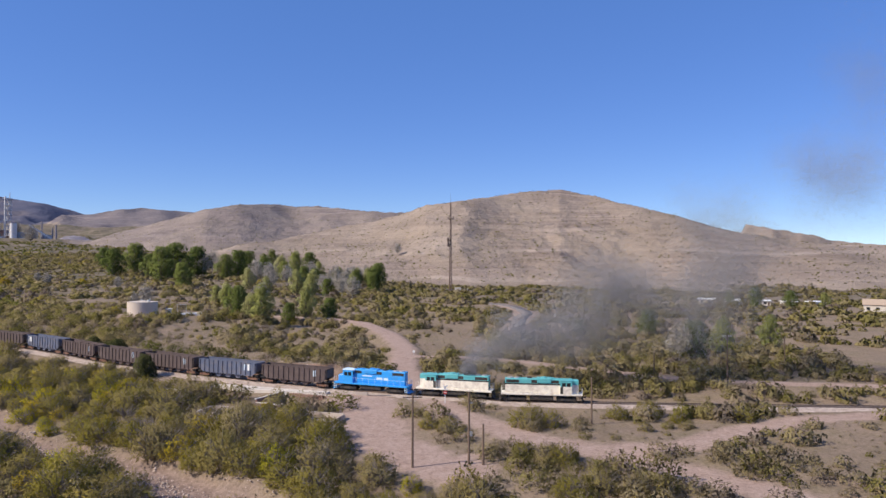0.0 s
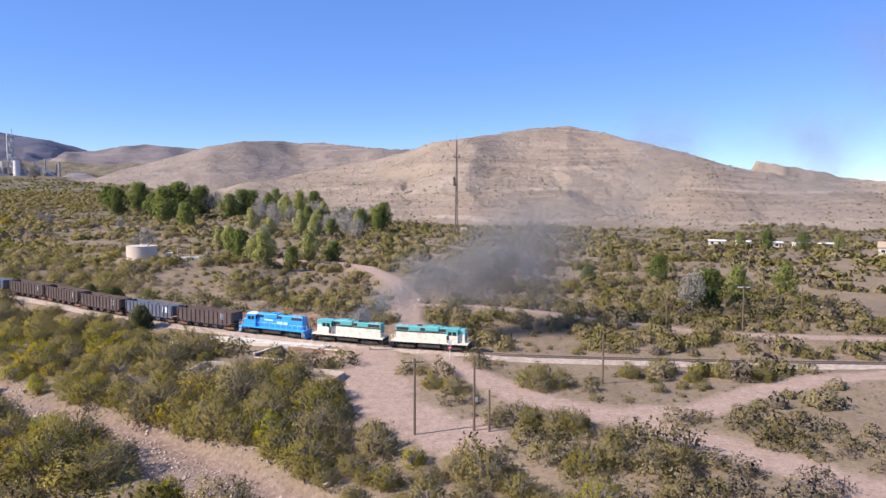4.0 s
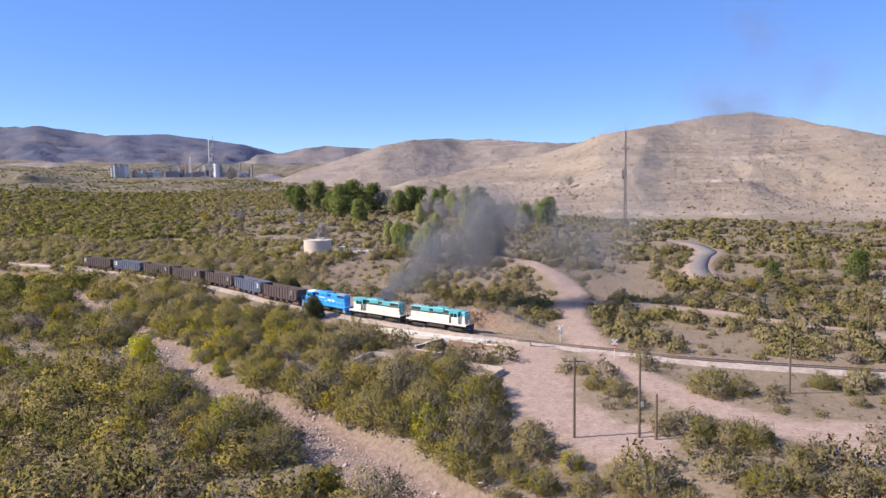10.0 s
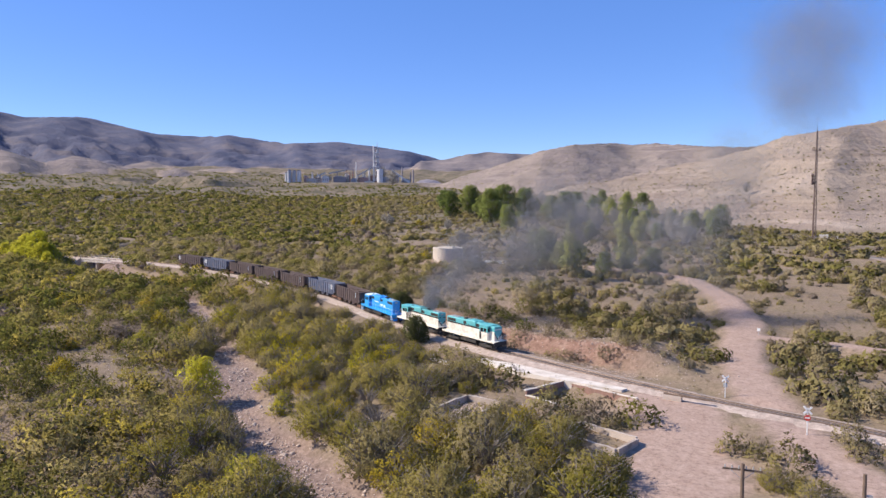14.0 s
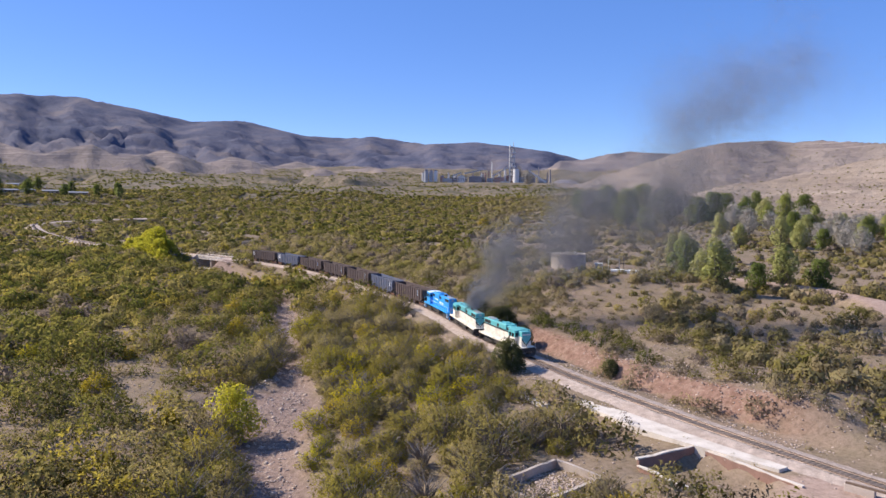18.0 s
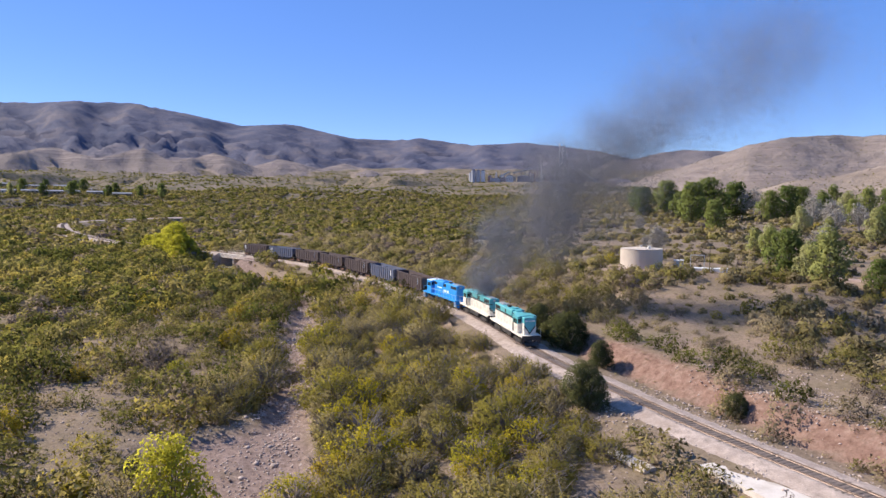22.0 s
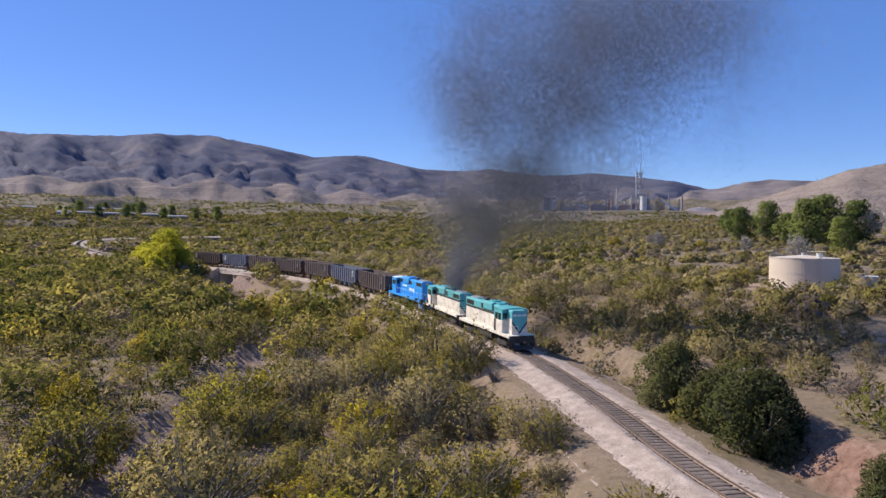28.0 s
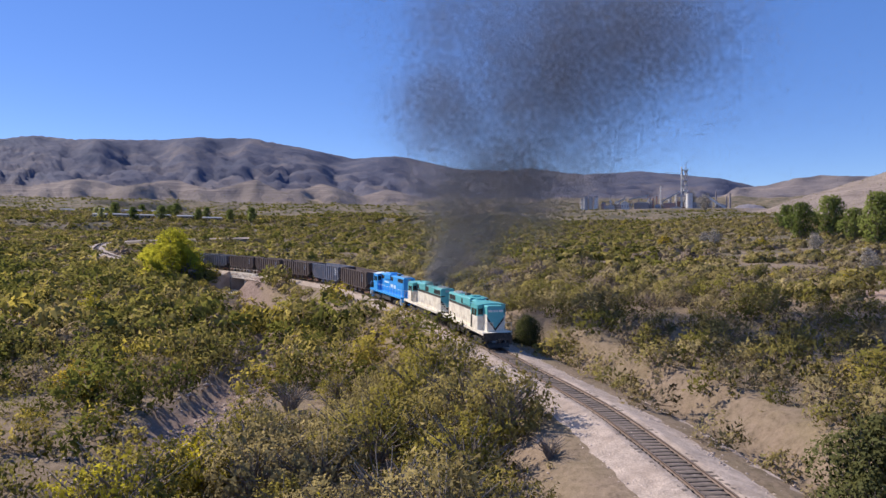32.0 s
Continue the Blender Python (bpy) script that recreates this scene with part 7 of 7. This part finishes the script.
# Places of the smoke clouds: seconds, x, y, z.
PUFFS = [
    [(0, 2.3, 131.9, 6.2), (3, -14.1, 136.4, 6.2), (6, -30.2, 141.2, 6.5), (9, -46.1, 147.1, 6.8), (12, -60.9, 153.5, 7.1), (14, -70.6, 158.4, 7.2), (17, -85.3, 165.9, 7.6), (19, -94.5, 171.8, 7.9), (21, -103.6, 177.5, 8.1), (23, -113, 183.2, 8.3), (24, -117.9, 185.6, 8.4), (27, -132.5, 191.9, 8.7), (28, -137.3, 194, 8.9), (30, -146.2, 197.8, 9.1), (32, -156, 201.4, 9.3)],
    [(0, 2.6, 132.1, 6.9), (3, -13.8, 136.6, 6.9), (6, -29.9, 141.4, 7.2), (9, -45.8, 147.3, 7.5), (12, -60.6, 153.7, 7.8), (14, -70.3, 158.6, 7.9), (17, -85, 166.1, 8.3), (19, -94.2, 172, 8.6), (21, -103.3, 177.7, 8.8), (23, -112.7, 183.4, 9), (24, -117.6, 185.8, 9.1), (27, -132.2, 192.1, 9.4), (28, -137, 194.2, 9.6), (30, -145.9, 198, 9.8), (32, -155.7, 201.6, 10)],
    [(0, 2.9, 132.3, 7.6), (3, -13.5, 136.8, 7.6), (6, -29.6, 141.6, 7.9), (9, -45.5, 147.5, 8.2), (12, -60.3, 153.9, 8.5), (14, -70, 158.8, 8.6), (17, -84.7, 166.3, 9), (19, -93.9, 172.2, 9.3), (21, -103, 177.9, 9.5), (23, -112.4, 183.6, 9.7), (24, -117.3, 186, 9.8), (27, -131.9, 192.3, 10.1), (28, -136.7, 194.4, 10.3), (30, -145.6, 198.2, 10.5), (32, -155.4, 201.8, 10.7)],
    [(0, 4.4, 132.4, 10.3), (3, -8.8, 137.3, 10.5), (6, -27.2, 142.3, 11), (9, -43.7, 148.5, 10.7), (12, -58.1, 155.2, 11.5), (14, -69.9, 159.5, 11.6), (17, -84.2, 167.4, 11.4), (19, -94, 172.8, 11.1), (21, -104.5, 177.4, 12.7), (23, -113.4, 181.9, 10.1), (24, -116.8, 184.5, 10.5), (27, -128.9, 191.4, 12.4), (28, -134.7, 192.6, 12.8), (30, -143, 197.2, 12.7), (32, -152.9, 200.9, 13.2)],
    [(0, 4.9, 135.2, 8.8), (3, -9.1, 139.9, 8.8), (6, -27.6, 145.1, 9.4), (9, -44.2, 151.5, 9.3), (12, -58.9, 158, 9.8), (14, -70.8, 162.1, 9.8), (17, -85.4, 169.9, 9.7), (19, -94.8, 175.6, 9.4), (21, -105.4, 180, 10.9), (23, -114.3, 184.3, 8.8), (24, -118.1, 186.3, 9.6), (27, -129.9, 193.1, 11.6), (28, -135.8, 194.2, 12), (30, -144.1, 198.9, 11.7), (32, -154, 202.4, 12.1)],
    [(0, 8.9, 138, 9.8), (3, -4.3, 142.9, 9.4), (6, -25.5, 148.3, 11.1), (9, -41.8, 155.5, 11.3), (12, -55.8, 162.3, 11.6), (14, -68.6, 166.6, 10.9), (17, -84.3, 174.5, 11.6), (19, -93.9, 180.2, 11.2), (21, -104.1, 184.8, 12.5), (23, -113.7, 188.3, 10.3), (24, -117.7, 189.9, 10.2), (27, -129.7, 196.2, 13.3), (28, -135.5, 197.6, 13.9), (30, -143.7, 202.3, 13.4), (32, -153.5, 206.1, 13.3)],
    [(0, 12.8, 135.5, 13.2), (3, 1.5, 140.8, 14.2), (6, -23.5, 146.1, 15.3), (9, -38.7, 153.7, 16.3), (12, -52.6, 161.1, 18.5), (14, -65.5, 165.8, 17.2), (17, -82.6, 173.2, 18.8), (19, -93.1, 178.1, 17.2), (21, -102.9, 183.4, 19.5), (23, -113.7, 184.5, 16.2), (24, -116.5, 186.1, 16.4), (27, -127.8, 191.4, 18.1), (28, -133.5, 192.8, 19.3), (30, -141.6, 197.7, 18.8), (32, -151.2, 201.7, 19.2)],
    [(0, 11.6, 138.3, 11.8), (3, -0.3, 143.4, 12.2), (6, -24.6, 148.8, 13.7), (9, -40.2, 156.4, 14.3), (12, -54.1, 163.5, 15.8), (14, -67.4, 167.9, 14.4), (17, -84.1, 175.3, 16.1), (19, -94.4, 180.4, 14.5), (21, -104.2, 185.5, 16.9), (23, -114.1, 187.3, 14), (24, -116.9, 188.7, 13.9), (27, -128.2, 193.7, 16.3), (28, -133.9, 195.2, 17.3), (30, -142.1, 200, 16.8), (32, -151.8, 203.9, 16.8)],
    [(0, 9.8, 141, 9.7), (3, -3, 145.9, 9.4), (6, -25.7, 151.5, 11.4), (9, -42, 158.9, 11.5), (12, -55.8, 165.7, 11.9), (14, -69.2, 169.9, 10.8), (17, -85.1, 177.7, 12.3), (19, -95, 183.2, 10.9), (21, -105, 187.9, 12.9), (23, -114.1, 190.3, 10.9), (24, -117.4, 191.1, 10.9), (27, -128.7, 195.9, 13.9), (28, -134.4, 197.4, 14.6), (30, -142.5, 202.3, 14), (32, -152.2, 206.2, 13.8)],
    [(0, 15.3, 138.6, 13.2), (3, 4.4, 144, 14.5), (6, -22.2, 149.5, 16), (9, -37.9, 157.6, 17.3), (12, -51.5, 165, 20), (14, -65.2, 169.7, 18.6), (17, -82.6, 177.2, 20.9), (19, -93.3, 182.2, 19.2), (21, -103, 187.4, 21.4), (23, -114.4, 186.3, 17.7), (24, -117.1, 186.5, 17.2), (27, -127.1, 190.8, 19.4), (28, -132.8, 192.1, 20.6), (30, -140.7, 197.4, 20.3), (32, -150.4, 201.3, 20.6)],
    [(0, 22.8, 141.5, 14.4), (3, 11.3, 146.8, 13.4), (6, -17.5, 152.8, 16.7), (9, -33, 162, 17.7), (12, -44.6, 170.4, 19.4), (14, -58.7, 176.4, 18.8), (17, -77.5, 184.9, 22), (19, -88.6, 190, 19.1), (21, -98.4, 195.1, 21.6), (23, -112.5, 191.6, 19.4), (24, -115.6, 191.2, 19.5), (27, -125.3, 195.5, 21.9), (28, -130.5, 197.7, 22.9), (30, -138.7, 202.8, 22.2), (32, -148.7, 206.6, 22.3)],
    [(0, 20, 144.2, 11.3), (3, 9.5, 149.4, 10.9), (6, -19.3, 155.5, 14.9), (9, -34.7, 164.6, 15.3), (12, -46.9, 172.5, 15.9), (14, -61.5, 177.9, 15.5), (17, -79.7, 186.4, 18.6), (19, -90.8, 191.4, 15), (21, -100.7, 196.3, 17.8), (23, -112.5, 194.7, 16.4), (24, -115.1, 194.8, 17.1), (27, -125.1, 198.4, 19.5), (28, -130.4, 200.7, 20.1), (30, -138.6, 205.8, 19), (32, -148.2, 210.1, 18.9)],
    [(0, 30.9, 141.8, 22.3), (3, 16.7, 147.5, 17.5), (6, -10.6, 153.8, 17.8), (9, -29.9, 163.6, 23.2), (12, -39.2, 173, 25.7), (14, -51.8, 180.9, 25.4), (17, -72.6, 189.7, 28.5), (19, -84.8, 194.5, 27.5), (21, -94.8, 199.5, 29.2), (23, -113.7, 190, 25.2), (24, -116.3, 188.7, 24), (27, -126.4, 190.3, 27.6), (28, -132.1, 191.8, 30.4), (30, -141.3, 195.4, 29.4), (32, -151.5, 198.7, 27.7)],
    [(0, 30.3, 144.6, 17.8), (3, 15.9, 150, 14.4), (6, -13.8, 156.4, 17.6), (9, -30.3, 166.4, 19.3), (12, -40.4, 175.4, 21.2), (14, -54.3, 182.5, 20.9), (17, -74.9, 191.1, 24.5), (19, -86.4, 196.3, 22.1), (21, -96.2, 201.3, 24.5), (23, -113.1, 193.7, 22.8), (24, -116.3, 191.8, 22.7), (27, -124.2, 195.3, 25), (28, -129.1, 198, 26.4), (30, -137.5, 203, 26.1), (32, -148, 206.1, 26.5)],
    [(0, 27.5, 147.4, 13), (3, 13.6, 152.6, 11.7), (6, -16.7, 159, 15.8), (9, -32.4, 168.8, 15.8), (12, -43.4, 177.2, 16), (14, -58, 183.4, 16), (17, -77.8, 191.8, 19.6), (19, -88.8, 197.2, 16.3), (21, -98.9, 201.9, 19.4), (23, -112.5, 197.3, 19.7), (24, -115.3, 195.7, 20.8), (27, -123.1, 199.2, 22.1), (28, -127.7, 202.4, 22.3), (30, -135.6, 208.2, 22.6), (32, -145.9, 211.7, 24.4)],
    [(0, 36.3, 144.9, 23), (3, 18.6, 150.6, 18.1), (6, -6.3, 157.2, 16.1), (9, -29.8, 167.2, 23.6), (12, -36, 177.5, 25.2), (14, -48.4, 186.4, 25.5), (17, -70.1, 195.6, 28.7), (19, -83.4, 199.9, 28.6), (21, -94.5, 203.8, 30.2), (23, -113.4, 192.8, 27.4), (24, -115, 191.1, 26.8), (27, -125.2, 190.3, 29.7), (28, -130.9, 191.8, 32.2), (30, -140.5, 194.9, 31), (32, -150.7, 198.3, 30.5)],
    [(0, 42.2, 147.8, 19.6), (3, 22.2, 153.3, 15.2), (6, -2.2, 160.2, 13), (9, -27, 171.1, 23), (12, -33.9, 181, 20.4), (14, -45, 191, 20.3), (17, -67.5, 200.8, 24.8), (19, -80.4, 205.9, 25.2), (21, -92.2, 209.2, 28.1), (23, -112, 197.5, 27.4), (24, -113.9, 195.3, 27.2), (27, -121.9, 196.5, 29.4), (28, -126.5, 199.7, 31), (30, -135.4, 204.2, 31.1), (32, -146.2, 207, 31.1)],
    [(0, 51.8, 150.8, 16.7), (3, 25.5, 156.3, 17), (6, 1.1, 163.3, 10.9), (9, -15.4, 176.8, 16.5), (12, -23.6, 187.2, 15), (14, -36.5, 198.4, 14.7), (17, -62.3, 208.1, 21.1), (19, -77.1, 212.3, 23.6), (21, -89.9, 215, 28.7), (23, -109.5, 203.3, 28.5), (24, -112.3, 200, 28.4), (27, -118.1, 203.3, 29.7), (28, -122.7, 206.9, 31.2), (30, -130.7, 213, 32.2), (32, -141.9, 215.6, 32.7)],
    [(0, 55.7, 148.3, 24.5), (3, 20.8, 154.3, 27.1), (6, 4.4, 161.1, 13.3), (9, -8.7, 175.6, 16.5), (12, -14.9, 187.6, 18.6), (14, -29.3, 199.9, 22.2), (17, -57.6, 209.3, 28.2), (19, -76.5, 210.4, 33.4), (21, -90, 212.4, 36.3), (23, -108.7, 200.2, 33.4), (24, -110.6, 196.6, 32.3), (27, -121.2, 193.2, 37.1), (28, -129.3, 192.3, 38.9), (30, -139.4, 195.1, 39.2), (32, -149.3, 198.9, 39.3)],
    [(0, 62.5, 151.1, 30.1), (3, 42.9, 158.1, 34), (6, 29.3, 167, 25.7), (9, 6.9, 183.7, 27.4), (12, -7.4, 193.9, 27.2), (14, -19.2, 209.1, 30.2), (17, -56.8, 213.9, 33.4), (19, -75.3, 215.3, 35.1), (21, -87, 218.9, 38.7), (23, -104.7, 207.6, 35.1), (24, -106.8, 203.6, 34.2), (27, -117.2, 200.3, 35.5), (28, -124.2, 201.1, 39.3), (30, -133.4, 205.4, 39.1), (32, -143.9, 208.8, 38.8)],
    [(0, 61.8, 154, 17.7), (3, 32.5, 160.2, 27.1), (6, 6.9, 166.9, 10.3), (9, -5.1, 182.5, 10.9), (12, -11.1, 194.8, 13.4), (14, -26.7, 207.1, 14.1), (17, -56.9, 216.3, 21.5), (19, -74.5, 219, 27.1), (21, -88, 221, 33.5), (23, -108.2, 207.1, 30.9), (24, -110.6, 202.8, 31.2), (27, -117.2, 202.9, 30.3), (28, -121.7, 206.7, 34.9), (30, -130.1, 212.3, 33.8), (32, -141.3, 214.8, 33.3)],
    [(0, 55.2, 151.1, 37.2), (3, 46.1, 159.2, 44.8), (6, 36.1, 168.8, 39.4), (9, 7.3, 185, 39.5), (12, -8.9, 194.3, 34.3), (14, -18.5, 210.5, 38.3), (17, -58.7, 213.1, 37.7), (19, -77.4, 214.1, 37.4), (21, -88.1, 218.4, 41.8), (23, -103.9, 207.6, 38.4), (24, -105, 203.3, 36.5), (27, -116.5, 196.9, 38.9), (28, -124.9, 196, 42.4), (30, -135, 199.2, 42.8), (32, -144.7, 203.4, 42.6)],
    [(0, 83, 154.2, 49.1), (3, 81.5, 162.8, 43.5), (6, 80, 176, 48.5), (9, 40.7, 197.8, 52.1), (12, 1.8, 202.1, 49.4), (14, -7.4, 220.8, 53.6), (17, -55.6, 220.2, 50.1), (19, -74.3, 221.1, 45.1), (21, -82.8, 227.3, 46.8), (23, -97.4, 217.6, 41.3), (24, -98.7, 212.7, 38.7), (27, -112.5, 203.9, 38.6), (28, -120.8, 203.7, 44.1), (30, -130.6, 207.5, 44), (32, -140.4, 211.9, 43.3)],
    [(0, 88.1, 157.1, 44.8), (3, 78.4, 164.7, 31.6), (6, 79.3, 178.1, 38), (9, 41.5, 200.7, 44.5), (12, 4.7, 206, 46.2), (14, -5.2, 225, 49.7), (17, -56.6, 222.7, 49), (19, -75.5, 223.6, 44.2), (21, -83.7, 229.8, 43.8), (23, -99.3, 218.7, 37.7), (24, -101, 213.4, 35.8), (27, -113.1, 206, 35.3), (28, -120.3, 207.1, 40.7), (30, -129.1, 212.2, 40.2), (32, -139.8, 215.5, 39.7)],
    [(0, 93.8, 154.3, 67.3), (3, 95.7, 164.6, 61.6), (6, 93, 178.7, 66.8), (9, 53, 202.7, 70.6), (12, -1.5, 202.1, 60), (14, -11, 219.7, 60.3), (17, -54, 222.2, 56.2), (19, -73.1, 223.1, 51.4), (21, -82.4, 228.8, 55.2), (23, -95.1, 219.5, 48.9), (24, -95.5, 214.1, 44.9), (27, -110.7, 201.8, 44.1), (28, -120.3, 200.1, 49.9), (30, -132.2, 201.3, 50.1), (32, -139.7, 208.6, 49.3)],
    [(0, 108, 157.6, 56), (3, 108.7, 166.9, 49.2), (6, 105.4, 181.7, 53.5), (9, 64.9, 208, 56.7), (12, 6.9, 207.8, 56), (14, -5.8, 225.8, 61.3), (17, -51.2, 227.9, 55.3), (19, -70.5, 228.9, 49.3), (21, -78.8, 235.4, 52.8), (23, -92.2, 225.3, 45.9), (24, -93.2, 219.2, 42), (27, -109.1, 206.1, 40.8), (28, -118, 205.6, 48.2), (30, -128.9, 208.3, 47.8), (32, -137.8, 213.9, 46.6)],
    [(0, 124.3, 160.8, 46), (3, 123.3, 169.3, 38.3), (6, 119.9, 184.9, 42), (9, 81.9, 214.5, 43), (12, 30.4, 218.5, 51.1), (14, -0.9, 231.9, 63.3), (17, -44.9, 236.4, 54.3), (19, -67, 235.6, 48.6), (21, -73.8, 243.5, 51), (23, -88, 232.5, 43), (24, -89.6, 225.7, 39.2), (27, -106.6, 211.6, 37.7), (28, -114.7, 212.1, 43.1), (30, -124.9, 216, 41.8), (32, -135.5, 219.6, 40.4)],
    [(0, 139.5, 158.2, 74.1), (3, 139.4, 169.1, 65.9), (6, 135.9, 185.8, 71.3), (9, 104.7, 219.8, 73.1), (12, 52.3, 224.9, 75.4), (14, -4.6, 227.6, 71.7), (17, -36.1, 241, 63.7), (19, -65.5, 234.8, 62.4), (21, -71.6, 243.6, 65.6), (23, -84, 233.3, 56.5), (24, -84.7, 225.9, 51.5), (27, -102.3, 209.3, 46.1), (28, -109.1, 211.2, 41.7), (30, -120.9, 213.5, 40.7), (32, -130.4, 218.6, 38.2)],
    [(0, 132.6, 161, 62.9), (3, 132.6, 170.9, 54.9), (6, 129.2, 187.3, 59.7), (9, 93.7, 219.3, 61.3), (12, 38.8, 222.5, 62.9), (14, -4, 230.9, 68.4), (17, -41.4, 240, 59.8), (19, -66.9, 236.8, 57), (21, -73.7, 244.7, 59.6), (23, -86.6, 233.5, 50.9), (24, -87.3, 226.1, 46.3), (27, -104.6, 209.6, 42.8), (28, -113.1, 209.5, 43.1), (30, -125.2, 211.2, 42), (32, -134.2, 216.9, 40.4)],
    [(0, 149.4, 164.2, 53.8), (3, 148.5, 173.4, 45), (6, 145.5, 190.8, 49.3), (9, 111.2, 226, 48.5), (12, 58.5, 231.5, 52.5), (14, -0.5, 236.3, 71.2), (17, -35.5, 248, 58.5), (19, -62.6, 244.4, 57.7), (21, -68.7, 252.7, 58.1), (23, -82.2, 241, 48.2), (24, -83.2, 233.1, 43.6), (27, -102.4, 214.6, 40.2), (28, -113.1, 212.3, 38.7), (30, -126.8, 212, 36.6), (32, -135.3, 218.3, 35.8)],
]


# ---- movement ----
# Running length of the blue locomotive's leading end at given times.
S_CROSS = float(LINE_S[np.argmin(np.hypot(LINE[:, 0] + 8.3, LINE[:, 1] - 135.0))])
LEAD = [(0, 17.4), (3, 34.4), (6, 51.2), (9, 68.1), (13, 89.6), (17, 111.6), (19, 122.5), (21, 133.3), (23, 144.3), (24, 149.7), (27, 165.6), (28, 170.9), (30, 180.6), (32, 191.0)]


def lead_at(t):
    return S_CROSS + float(np.interp(t, [a for a, _ in LEAD], [b for _, b in LEAD]))


def train_rows(index, t):
    """The pose of one vehicle of the train."""
    ahead = sum(LENGTHS[:7]) - sum(LENGTHS[:index]) - LENGTHS[index] / 2
    s = lead_at(t) + ahead
    p, h, tilt = along(s)
    turn = 180 if index == 9 else 0
    return Matrix.Translation(p) @ pose(0, 0, 0, 0, 0, h + turn) @ pose(0, 0, 0, 0, tilt if turn else -tilt, 0)


def motions():
    for k, ob in enumerate(TRAIN):
        walk(ob, [(t, train_rows(k, t)) for t in np.arange(0, 32.01, 1.0)])
    smoke_rows()


motions()
